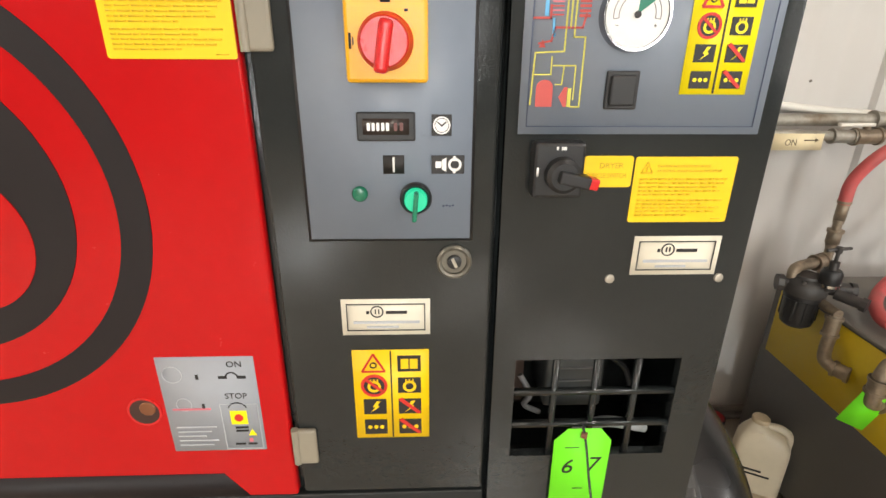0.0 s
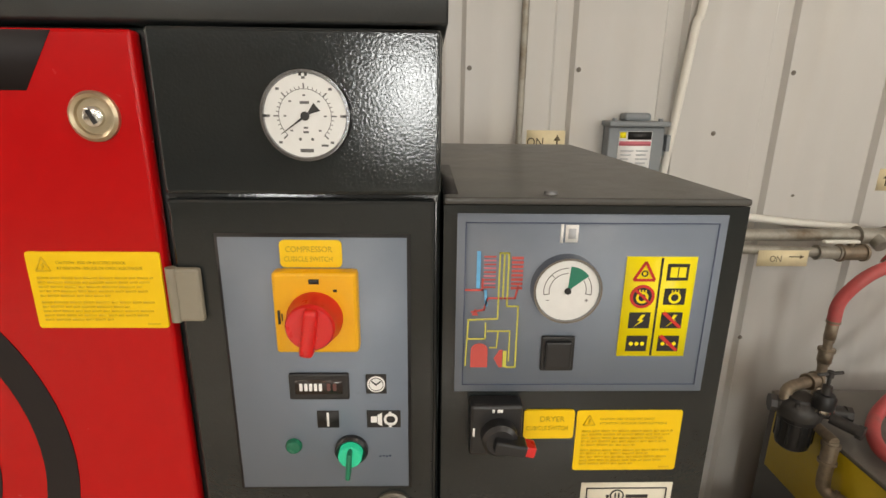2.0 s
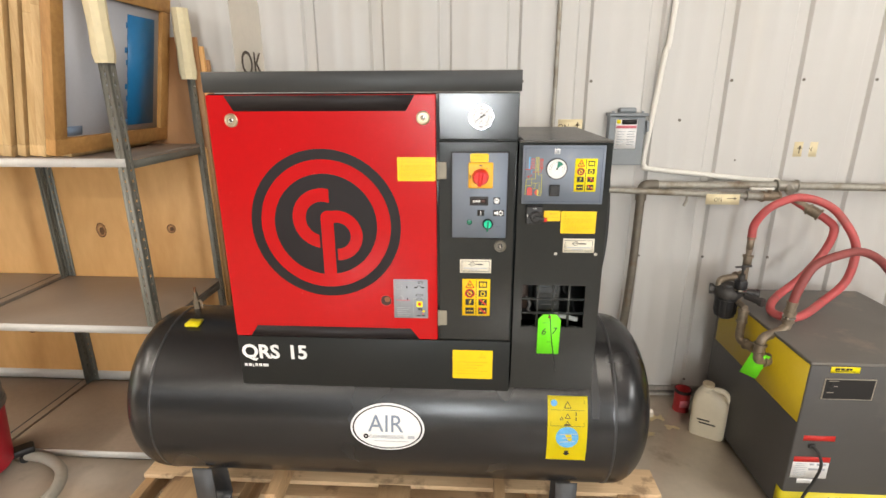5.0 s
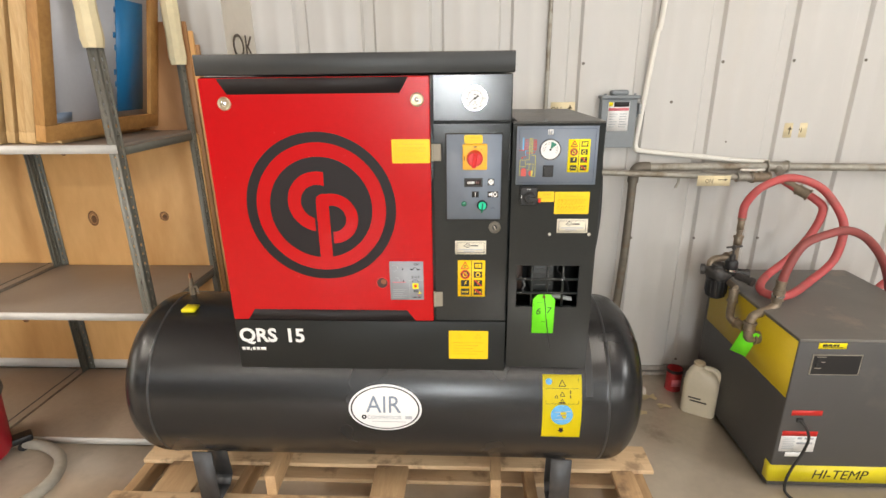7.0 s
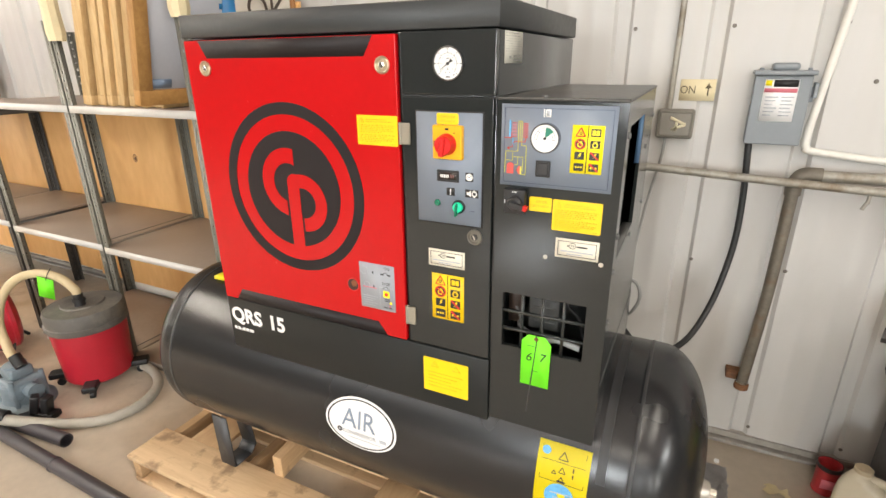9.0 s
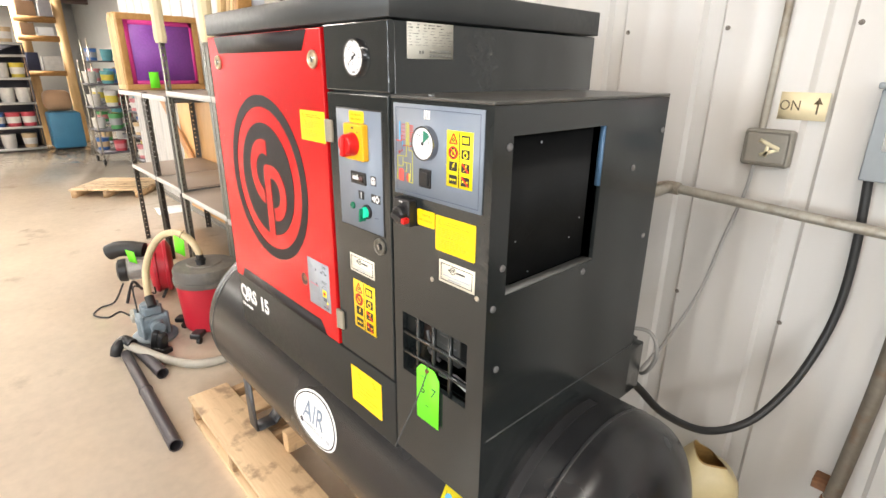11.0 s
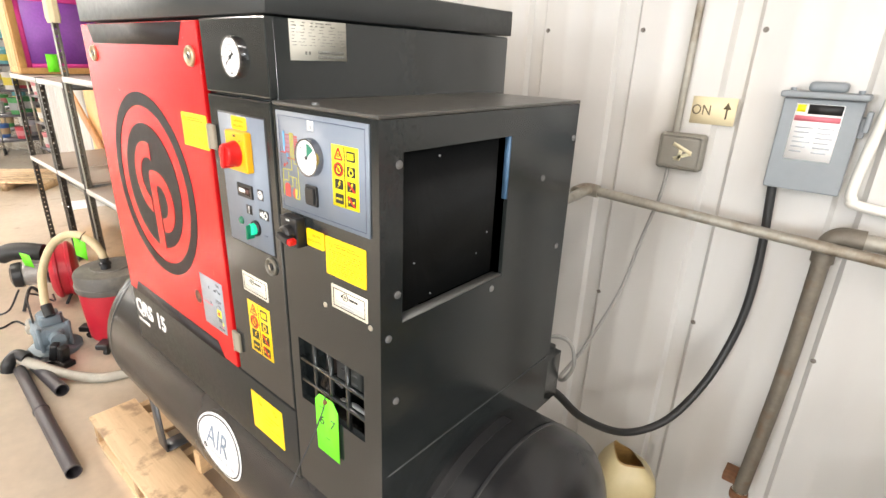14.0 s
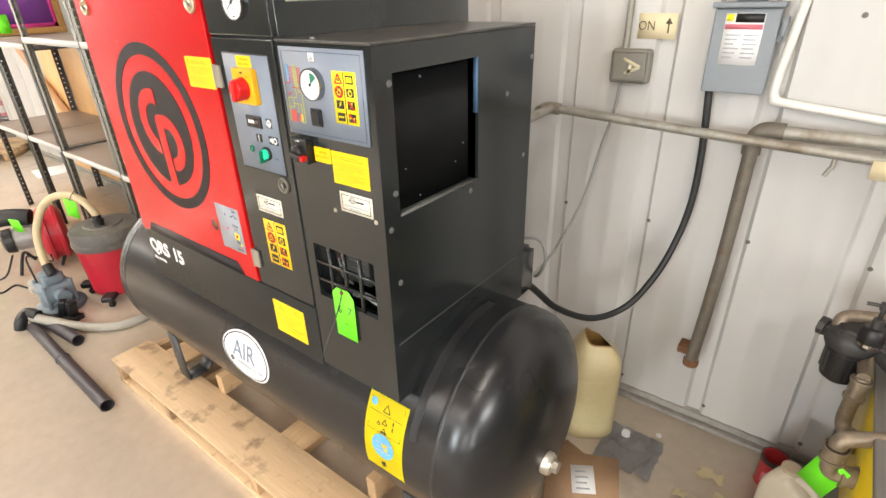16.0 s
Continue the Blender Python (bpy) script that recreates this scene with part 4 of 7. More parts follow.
ring_slab(b, -0.066, 1.066, 0.007, 0.0055, f - 0.0006, f, 0, 0, 180, 14)
for x in (-0.080, -0.060):
    slab(b, rect(x, x + 0.009, 1.0645, 1.068), f - 0.0006, f, 0)
for a in (rect(-0.084, -0.044, 0.969, 0.970), rect(-0.084, -0.044, 1.0305, 1.0312), rect(-0.0845, -0.0838, 0.969, 1.031), rect(-0.0442, -0.0435, 0.969, 1.031)):
    slab(b, a, f - 0.0006, f, 1)
slab(b, rect(-0.0745, -0.0565, 1.004, 1.022), f - 0.0006, f, 4)
slab(b, arc(-0.0655, 1.013, 0.0048, 0, 360, 16)[:-1], f - 0.0012, f, 2)
slab(b, [(-0.0580, 0.988), (-0.0490, 0.988), (-0.0535, 0.9965)], f - 0.0006, f, 4)
for x0, x1, z in ((-0.071, -0.057, 0.998), (-0.071, -0.057, 0.9935), (-0.074, -0.063, 0.975), (-0.060, -0.050, 0.975)):
    slab(b, rect(x0, x1, z, z + 0.0024), f - 0.0006, f, 0)
slab(b, rect(-0.058, -0.054, 0.979, 0.984), f - 0.0006, f, 3)
ring_slab(b, -0.0655, 1.0225, 0.011, 0.0098, f - 0.0006, f, 0, 20, 160, 14)
tagged(part("print", b, [INK, PALE, LABEL_RED, PINK, LEMON], ins), kind="stuff").matrix_basis = SHIFT
lettering("lettering", "ON", 0.0105, facing(-0.0700, 1.0790, f), INK, ins, 0.0004).matrix_basis = SHIFT
lettering("lettering", "STOP", 0.0100, facing(-0.0770, 1.0385, f), INK, ins, 0.0004).matrix_basis = SHIFT

# model lettering on the plinth
for text, x in (("QRS", -0.6215), ("15", -0.4740)):
    lettering("model_lettering", text, 0.0655, facing(x, 0.8235, FACE - 0.0004), WHITE, comp, 0.0006, bold=0.0019, squeeze=0.99)
b = bmesh.new()
bars(b, -0.618, -0.540, [(0.7925, 0.0, 0.13), (0.7925, 0.17, 0.31), (0.7895, 0.35, 0.39), (0.7925, 0.44, 0.56), (0.7925, 0.60, 0.74), (0.7925, 0.78, 1.0)], FACE, 0, 0.0100)
part("web_print", b, WHITE, comp, "small white print")

# control panel and its fittings
PY = -0.0045
panel = part("control_panel", slab(slab(bmesh.new(), rect(0.0465, 0.1985, 1.2290, 1.4690), PY, FACE + 0.002, 0), rect(0.0435, 0.2015, 1.2260, 1.4720), FACE - 0.0008, FACE + 0.002, 1), [PANEL, INK], comp, "blue-grey control panel plate")
sw = part("main_switch", box(bmesh.new(), 0.091, 0.159, PY - 0.014, PY, 1.3735, 1.4440, bev=0.003), AMBER, comp, "amber plate of the main switch")
m = pose(0.1245, PY - 0.013, 1.4055, 90)
kb = lathe(bmesh.new(), [(0, 0), (0.0225, 0), (0.0225, 0.005), (0.0205, 0.009), (0.0195, 0.020), (0.018, 0.0225), (0, 0.0225)], m, 44)
box(kb, -0.0056, 0.0056, -0.0235, 0.017, 0.004, 0.028, 0, 0.0035, 3, m @ pose(0, 0, 0, 0, 0, -9))
part("knob", kb, SWITCH_RED, sw, "red rotary knob")
b = bmesh.new()
for x0, x1, z0, z1 in ((0.121, 0.129, 1.4345, 1.4385), (0.0945, 0.0965, 1.400, 1.412), (0.0975, 0.0985, 1.403, 1.409), (0.140, 0.143, 1.428, 1.430)):
    slab(b, rect(x0, x1, z0, z1), PY - 0.0146, PY - 0.014)
tagged(part("print", b, INK, sw), kind="stuff")
hm = part("hour_meter", box(bmesh.new(), 0.0955, 0.1475, PY - 0.004, PY, 1.3232, 1.3485, bev=0.0015), BLACK, comp, "black hour meter")
b = box(bmesh.new(), 0.1010, 0.1420, PY - 0.0042, PY - 0.0032, 1.3290, 1.3430)
part("window", b, paint("brown_window", (0.03, 0.022, 0.02), 0.2), hm)
b = bmesh.new()
for k in range(5):
    slab(b, round_rect(0.1048 + 0.0042 * k, 0.1075 + 0.0042 * k, 1.3325, 1.3395, 0.0009), PY - 0.0048, PY - 0.0042, 0)
for k in range(2):
    slab(b, round_rect(0.1285 + 0.0052 * k, 0.1315 + 0.0052 * k, 1.3325, 1.3395, 0.0009), PY - 0.0048, PY - 0.0042, 1)
part("digits", b, [WHITE, paint("faded_red_print", (0.13, 0.05, 0.045), 0.5)], hm)


def icon(x0, x1, z0, z1, marks):
    bm = slab(bmesh.new(), rect(x0, x1, z0, z1), PY - 0.0008, PY + 0.001, 0)
    marks(bm, (x0 + x1) / 2, (z0 + z1) / 2, PY - 0.0008)
    part("icon_plate", bm, [INK, WHITE], comp, "black symbol plate")


def clock(bm, cx, cz, y):
    slab(bm, arc(cx, cz, 0.0078, 0, 360, 28)[:-1], y - 0.0006, y, 1)
    ring_slab(bm, cx, cz, 0.0064, 0.0059, y - 0.0009, y, 0, n=24)
    for sx in (-1, 1):
        slab(bm, [(cx, cz - 0.0012), (cx + sx * 0.0044, cz + 0.0028), (cx + sx * 0.0038, cz + 0.0036), (cx, cz + 0.0006)][:: sx], y - 0.0011, y, 0)


def airend(bm, cx, cz, y):
    slab(bm, [(cx - 0.0115, cz - 0.003), (cx - 0.006, cz - 0.003), (cx - 0.006, cz + 0.003), (cx - 0.0115, cz + 0.003)], y - 0.0006, y, 1)
    slab(bm, [(cx - 0.0055, cz - 0.0045), (cx - 0.0015, cz - 0.0065), (cx - 0.0015, cz + 0.0065), (cx - 0.0055, cz + 0.0045)], y - 0.0006, y, 1)
    ring_slab(bm, cx + 0.0062, cz, 0.0062, 0.0040, y - 0.0006, y, 1, n=22)
    slab(bm, rect(cx + 0.0046, cx + 0.0070, cz - 0.0078, cz - 0.0035), y - 0.0008, y, 1)
    slab(bm, rect(cx + 0.0046, cx + 0.0070, cz + 0.0035, cz + 0.0078), y - 0.0008, y, 1)


icon(0.1620, 0.1798, 1.3275, 1.3462, clock)
icon(0.1175, 0.1368, 1.2930, 1.3100, lambda bm, cx, cz, y: slab(bm, rect(cx - 0.0010, cx + 0.0010, cz - 0.0068, cz + 0.0068), y - 0.0006, y, 1))
icon(0.1618, 0.1918, 1.2930, 1.3100, airend)
part("pilot_light", lathe(bmesh.new(), [(0, 0), (0.0075, 0), (0.0075, 0.002), (0.006, 0.0042), (0, 0.0055)], pose(0.095, PY, 1.274, 90), 24), GREEN_DARK, comp, "dark green indicator lens, unlit")
m = pose(0.147, PY, 1.270, 90)
sel = part("selector_switch", lathe(bmesh.new(), [(0, 0), (0.0150, 0), (0.0150, 0.004), (0.0130, 0.0065), (0.0112, 0.0055), (0.0108, 0.003), (0, 0.003)], m, 36), BLACK, comp, "black collar of the selector switch")
b = lathe(bmesh.new(), [(0, 0.002), (0.0105, 0.002), (0.0105, 0.012), (0.0095, 0.0135), (0, 0.0135)], m, 32, 0)
part("lens", b, GREEN_LIT, sel, "lit green lens")
b = box(bmesh.new(), -0.0022, 0.0022, -0.0180, 0.0098, 0.005, 0.0215, 0, 0.0018, 2, m @ pose(0, 0, 0, 0, 0, -5))
part("lever", b, paint("green_lever", (0.005, 0.17, 0.09), 0.3), sel, "green lever")
b = bmesh.new()
for k in range(4):
    slab(b, rect(0.1720 + 0.003 * k, 0.1738 + 0.003 * k, 1.2610 + 0.0006 * (k % 2), 1.2625 + 0.0006 * (k % 2)), PY - 0.0004, PY)
part("scribble", b, PANEL_LINE, panel)


BEZEL = paint("polished_bezel", (0.34, 0.34, 0.35), 0.16, metal=1.0, var=0.1)


def gauge(x, z, y, r, deep, hand, label, sector=None, parent=comp, ticks=True):
    """A round dial: bezel, white face, fine printed scale, hand with a broad tail or a coloured sector."""
    m = pose(x, y, z, 90)
    g = part("pressure_gauge", lathe(bmesh.new(), [(0, -0.002), (r * 1.05, -0.002), (r * 1.05, deep * 0.55), (r * 1.02, deep), (r * 0.955, deep), (r * 0.94, deep * 0.80), (0, deep * 0.80)], m, 56), [BEZEL], parent, label)
    part("dial", lathe(bmesh.new(), [(0, deep * 0.78), (r * 0.935, deep * 0.78), (r * 0.935, deep * 0.84), (0, deep * 0.84)], m, 48), DIAL, g)
    f, b = y - deep * 0.84, bmesh.new()

    def radial(deg, i, o, half, mi):
        a = radians(deg)
        u, v = Vector((math.cos(a), math.sin(a))), Vector((-math.sin(a), math.cos(a))) * half
        slab(b, [(x + u.x * i + v.x, z + u.y * i + v.y), (x + u.x * i - v.x, z + u.y * i - v.y), (x + u.x * o - v.x, z + u.y * o - v.y), (x + u.x * o + v.x, z + u.y * o + v.y)], f - 0.0003, f, mi)

    if ticks:
        for k in range(31):
            radial(225 - 270 * k / 30, 0.60 * r, (0.66 if k % 5 else 0.72) * r, 0.00028 if k % 5 else 0.0005, 1)
        ring_slab(b, x, z, r * 0.605, r * 0.592, f - 0.0003, f, 1, -45, 225, 40)
        for k in range(7):
            a = radians(225 - 45 * k)
            for q, w, h in ((0.84, 0.0013, 0.0009), (0.46, 0.0010, 0.0006)):
                cx, cz = x + q * r * math.cos(a), z + q * r * math.sin(a)
                slab(b, rect(cx - w, cx + w, cz - h, cz + h), f - 0.0003, f, 1)
        for dx, dz, w, h in ((0, 0.30, 0.0034, 0.0010), (0, -0.26, 0.0016, 0.0007), (0, -0.36, 0.0020, 0.0008), (0, -0.78, 0.0050, 0.0013), (0.42, -0.66, 0.0026, 0.0008)):
            slab(b, rect(x + dx * r - w, x + dx * r + w, z + dz * r - h, z + dz * r + h), f - 0.0003, f, 1)
        for dx in (-0.14, 0.14):
            slab(b, arc(x + dx * r, z - 0.52 * r, 0.0012, 0, 360, 10)[:-1], f - 0.0003, f, 1)
        for a in (86, 94, 180, 0):
            radial(a, 0.88 * r, 0.935 * r, 0.0010, 0)
    if sector:
        slab(b, [(x, z)] + arc(x, z, r * 0.76, *sector, 10), f - 0.0004, f, 2)
        for q in (0.72, 0.56):
            ring_slab(b, x, z, r * q, r * (q - 0.022), f - 0.0003, f, 1, 92, 190, 24)
            ring_slab(b, x, z, r * q, r * (q - 0.022), f - 0.0003, f, 1, -10, 36, 14)
        for a in (190, 135, -10):
            radial(a, 0.54 * r, 0.72 * r, 0.0003, 1)
        for dx, w, h in ((-0.58, 0.0014, 0.0003), (0.58, 0.0014, 0.0003), (0.58, 0.0003, 0.0014)):
            slab(b, rect(x + dx * r - w, x + dx * r + w, z - 0.30 * r - h, z - 0.30 * r + h), f - 0.0003, f, 1)
    part("scale", b, [INK, DIAL_INK, DIAL_GREEN], g)
    a = radians(hand)
    u, v = Vector((math.cos(a), math.sin(a))), Vector((-math.sin(a), math.cos(a)))
    b = lathe(bmesh.new(), [(0, 0), (r * 0.105, 0), (r * 0.095, 0.0012), (0, 0.0016)], pose(x, f - 0.0008, z, 90), 16)
    if ticks:
        at = lambda p, q: (x + u.x * r * p + v.x * r * q, z + u.y * r * p + v.y * r * q)
        slab(b, [at(0.70, 0.004), at(-0.10, 0.030), at(-0.10, -0.030), at(0.70, -0.004)], f - 0.0014, f - 0.0009)
        slab(b, [at(-0.10, 0.025), at(-0.36, 0.115), at(-0.34, -0.115), at(-0.10, -0.025)], f - 0.0014, f - 0.0009)
    part("needle", b, INK, g)


gauge(0.124, 1.564, FACE, 0.0325, 0.0085, 216, "round pressure gauge with white dial")

# dryer tower
BOLT = paint("greyed_bolt", (0.17, 0.17, 0.17), 0.45, metal=0.5, var=0.2, scale=60)
dx0 = 0.2285
def holed_panel(x0, x1, yy, zz):
    """An upright plate facing x with one square opening; yy and zz hold outer, inner, inner, outer."""
    bm = bmesh.new()
    v = {(s, i, k): bm.verts.new((x, yy[i], zz[k])) for s, x in ((0, x0), (1, x1)) for i in range(4) for k in range(4)}
    for i in range(3):
        for k in range(3):
            if (i, k) != (1, 1):
                for s in (0, 1):
                    bm.faces.new([v[s, a, c] for a, c in ((i, k), (i + 1, k), (i + 1, k + 1), (i, k + 1))])
    for lo, hi in ((0, 3), (1, 2)):
        line = [(a, lo) for a in range(lo, hi)] + [(hi, c) for c in range(lo, hi)] + [(a, hi) for a in range(hi, lo, -1)] + [(lo, c) for c in range(hi, lo, -1)]
        for p, q in zip(line, line[1:] + line[:1]):
            bm.faces.new((v[0, p[0], p[1]], v[0, q[0], q[1]], v[1, q[0], q[1]], v[1, p[0], p[1]]))
    bmesh.ops.recalc_face_normals(bm, faces=bm.faces[:])
    return bm


tower = part("side_panel", holed_panel(XD - 0.008, XD, (0.010, 0.044, 0.314, 0.557), (0.742, 1.182, 1.450, 1.496)), DARK, comp, "charcoal side panel of the dryer tower with a square opening")
fp_ = holed_panel(-0.010, 0.002, (dx0, 0.2530, 0.4365, XD), (0.742, 0.952, 1.086, 1.4962))
bmesh.ops.transform(fp_, matrix=Matrix(((0, 1, 0, 0), (-1, 0, 0, 0), (0, 0, 1, 0), (0, 0, 0, 1))), verts=fp_.verts)
front = part("front_panel", fp_, DARK, comp, "charcoal front panel of the dryer tower")
part("back_panel", box(bmesh.new(), dx0, XD - 0.008, 0.549, 0.557, 0.742, 1.496), DARK, comp)
part("inner_panel", box(bmesh.new(), dx0, dx0 + 0.004, 0.010, 0.549, 0.742, 1.496), DARK, comp)
part("opening_sill", box(bmesh.new(), XD - 0.022, XD - 0.0005, 0.0445, 0.3135, 1.1825, 1.1850), paint("plain_grey_edge", (0.10, 0.10, 0.095), 0.45, var=0.2), tower, "thin grey lower edge of the opening")
part("tower_top", box(bmesh.new(), dx0, XD + 0.001, -0.003, 0.558, 1.4965, 1.5025, bev=0.002), DARK_TOP, comp, "dusty steel top of the dryer tower, sheen painted in")
# flat black strip paints the dark of the slot, nothing is cut
part("lid_gap", box(bmesh.new(), dx0 + 0.0005, dx0 + 0.0120, 0.012, 0.215, 1.5020, 1.5031), INK, comp, "black strip painting the shade of the gap beside the tower's lid")
part("bolt", lathe(bmesh.new(), [(0, 0), (0.0060, 0), (0.0056, 0.003), (0, 0.004)], pose(0.318, 0.016, 1.5023), 12), BOLT, comp)
part("base_frame", box(bmesh.new(), 0.23, XD - 0.003, 0.10, 0.632, 0.735, 0.872, bev=0.003), DARK, comp)
core = part("condenser", box(bmesh.new(), XD - 0.075, XD - 0.032, 0.044, 0.314, 1.184, 1.448), FIN, tower, "black finned condenser behind the side opening")
fins = bmesh.new()
for k in range(100):
    y = 0.046 + 0.00267 * k
    box(fins, XD - 0.0322, XD - 0.0262, y, y + 0.0007, 1.184, 1.448)
tagged(part("fin_block", fins, paint("black_fin_edge", (0.0075, 0.008, 0.008), 0.5, var=0.5, scale=9, fine=40), core, "fine upright black fins"), kind="stuff").active_material.node_tree.nodes["Principled BSDF"].inputs["Specular IOR Level"].default_value = 0.15
for y, z, r in ((0.150, 1.430, 0.0022), (0.095, 1.262, 0.0016), (0.136, 1.195, 0.0018), (0.262, 1.235, 0.0016), (0.292, 1.270, 0.0018)):
    part("paint_fleck", rod(bmesh.new(), (XD - 0.0262, y, z), (XD - 0.0252, y, z), r, 0, seg=6), PALE, core)
part("panel_seam", box(bmesh.new(), XD - 0.001, XD + 0.0008, 0.012, 0.556, 0.8945, 0.8962), paint("faint_grey_seam", (0.055, 0.056, 0.054), 0.45, var=0.3, scale=20), tower, "faint grey seam low on the side panel")
part("edge_strip", box(bmesh.new(), XD - 0.012, XD - 0.001, 0.3105, 0.3138, 1.335, 1.449), paint("blue_film", (0.08, 0.17, 0.30), 0.35), tower, "blue film left on the edge")
for y, z in ((0.035, 1.434), (0.033, 1.235), (0.283, 1.164), (0.434, 1.357), (0.030, 1.043), (0.545, 1.427), (0.014, 1.166), (0.525, 1.19)):
    part("bolt", lathe(bmesh.new(), [(0, 0), (0.0064, 0), (0.0060, 0.0022), (0.0035, 0.0034), (0, 0.0034)], pose(XD, y, z, 0, 90), 14), BOLT, tower)
for x, z in ((0.343, 1.183), (0.456, 1.183)):
    part("bolt", lathe(bmesh.new(), [(0, 0), (0.005, 0), (0.0045, 0.0015), (0, 0.0025)], pose(x, -0.002, z, 90), 12), NICKEL, front)
# front grille: four by three openings with what shows behind
g = bmesh.new()
for k in range(1, 4):
    x = 0.2530 + (0.4365 - 0.2530) * k / 4
    box(g, x - 0.0030, x + 0.0030, -0.0016, 0.006, 0.952, 1.086)
for k in range(1, 3):
    z = 0.952 + 0.134 * k / 3
    box(g, 0.2530, 0.4365, -0.0018, 0.006, z - 0.0028, z + 0.0028)
part("front_grille", g, DARK, front)
part("backing", box(bmesh.new(), 0.240, 0.465, 0.16, 0.20, 0.90, 1.12), paint("dim_inner_steel", (0.016, 0.018, 0.018), 0.5, var=0.3, scale=12), front)
g = box(bmesh.new(), 0.300, 0.372, 0.045, 0.12, 0.985, 1.085, 0, 0.004)
for k in range(4):
    box(g, 0.315, 0.362, 0.0435, 0.046, 1.005 + 0.018 * k, 1.007 + 0.018 * k, 1)
part("relay_box", g, [paint("grey_relay_plastic", (0.040, 0.043, 0.043), 0.4, var=0.15), paint("dim_print", (0.10, 0.10, 0.10), 0.5)], front, "black relay box behind the grille")
part("receiver", box(bmesh.new(), 0.248, 0.276, 0.06, 0.10, 0.985, 1.09), paint("rust_brown_part", (0.05, 0.03, 0.022), 0.6), front)
PIPE_PALE = paint("pale_plastic_pipe", (0.34, 0.36, 0.36), 0.4)
part("inner_pipe", tube(bmesh.new(), [(0.335, 0.03, 0.967), (0.36, 0.028, 0.972), (0.38, 0.028, 0.975), (0.425, 0.028, 0.966)], 0.007, 0, 10), PIPE_PALE, front, "pale pipe behind the grille")
part("inner_pipe", tube(bmesh.new(), [(0.27, 0.05, 1.03), (0.283, 0.045, 1.005), (0.278, 0.05, 0.985), (0.30, 0.06, 0.965)], 0.0035, 0, 8), paint("dim_cable", (0.12, 0.12, 0.12), 0.5), front)
part("inner_pipe", tube(bmesh.new(), [(0.405, 0.07, 1.085), (0.385, 0.065, 1.05), (0.41, 0.07, 1.02), (0.425, 0.07, 0.97)], 0.004, 0, 8), BLACK, front)

DPY = -0.0045
dp = part("dryer_panel", slab(bmesh.new(), rect(0.2395, 0.4605, 1.3290, 1.4895), DPY, -0.001), PANEL, comp, "blue-grey dryer panel with flow drawing")
b = bmesh.new()
i = 0.0065
for a in (rect(0.2395 + i, 0.4605 - i, 1.4895 - i - 0.0008, 1.4895 - i), rect(0.2395 + i, 0.4605 - i, 1.329 + i, 1.329 + i + 0.0008), rect(0.2395 + i, 0.2403 + i, 1.329 + i, 1.4895 - i), rect(0.4597 - i, 0.4605 - i, 1.329 + i, 1.4895 - i)):
    slab(b, a, DPY - 0.0005, DPY)
part("border_line", b, PANEL_LINE, dp)
b = bmesh.new()
slab(b, rect(0.3235, 0.3258, 1.4660, 1.4815), DPY - 0.0006, DPY, 0)
slab(b, rect(0.3275, 0.3380, 1.4665, 1.4810), DPY - 0.0006, DPY, 0)
slab(b, rect(0.3298, 0.3358, 1.4695, 1.4780), DPY - 0.0010, DPY, 1)
part("maker_mark", b, [WHITE, PALE], dp)
# flow drawing
b = bmesh.new()


def line2(bm, pts, wide, mi):
    for (xa, za), (xb, zb) in zip(pts, pts[1:]):
        d = Vector((xb - xa, zb - za))
        if d.length < 1e-6:
            continue
        n = Vector((-d.y, d.x)).normalized() * wide / 2
        e = d.normalized() * wide / 2
        slab(bm, [(xa + n.x - e.x, za + n.y - e.y), (xb + n.x + e.x, zb + n.y + e.y), (xb - n.x + e.x, zb - n.y + e.y), (xa - n.x - e.x, za - n.y - e.y)], DPY - 0.0006, DPY, mi)


FX, FZ, FW, FH = 0.2475, 1.353, 0.046, 0.104
at = lambda u, v: (FX + FW * u, FZ + FH * v)
line2(b, [at(0.22, 1.0), at(0.22, 0.72)], 0.0032, 0)
for k in range(9):
    line2(b, [at(0.33, 0.97 - 0.032 * k), at(0.52, 0.97 - 0.032 * k)], 0.0012, 2 if k % 2 else 1)
for u in (0.60, 0.68, 0.76):
    line2(b, [at(u, 1.0), at(u, 0.62)], 0.0014, 3)
line2(b, [at(0.60, 1.0), at(0.76, 1.0)], 0.0014, 3)
for k in range(8):
    line2(b, [at(0.84, 0.96 - 0.036 * k), at(1.0, 0.96 - 0.036 * k)], 0.0022, 1)
line2(b, [at(0.0, 0.69), at(0.30, 0.69), at(0.30, 0.78)], 0.0018, 1)
line2(b, [at(0.12, 0.50), at(0.34, 0.52), at(0.40, 0.62), at(0.90, 0.62), at(0.95, 0.72)], 0.0016, 1)
line2(b, [at(0.38, 0.56), at(0.36, 0.68)], 0.0022, 0)
line2(b, [at(0.60, 0.62), at(0.60, 0.44), at(0.06, 0.43), at(0.02, 0.02)], 0.0013, 3)
line2(b, [at(0.76, 0.62), at(0.76, 0.55), at(0.97, 0.55), at(0.97, 0.0), at(0.80, 0.0)], 0.0013, 3)
line2(b, [at(0.05, 0.26), at(0.38, 0.26), at(0.38, 0.40)], 0.0011, 3)
line2(b, [at(0.42, 0.33), at(0.84, 0.33), at(0.84, 0.06)], 0.0011, 3)
line2(b, [at(0.62, 0.32), at(0.60, 0.18), at(0.48, 0.18)], 0.0011, 3)
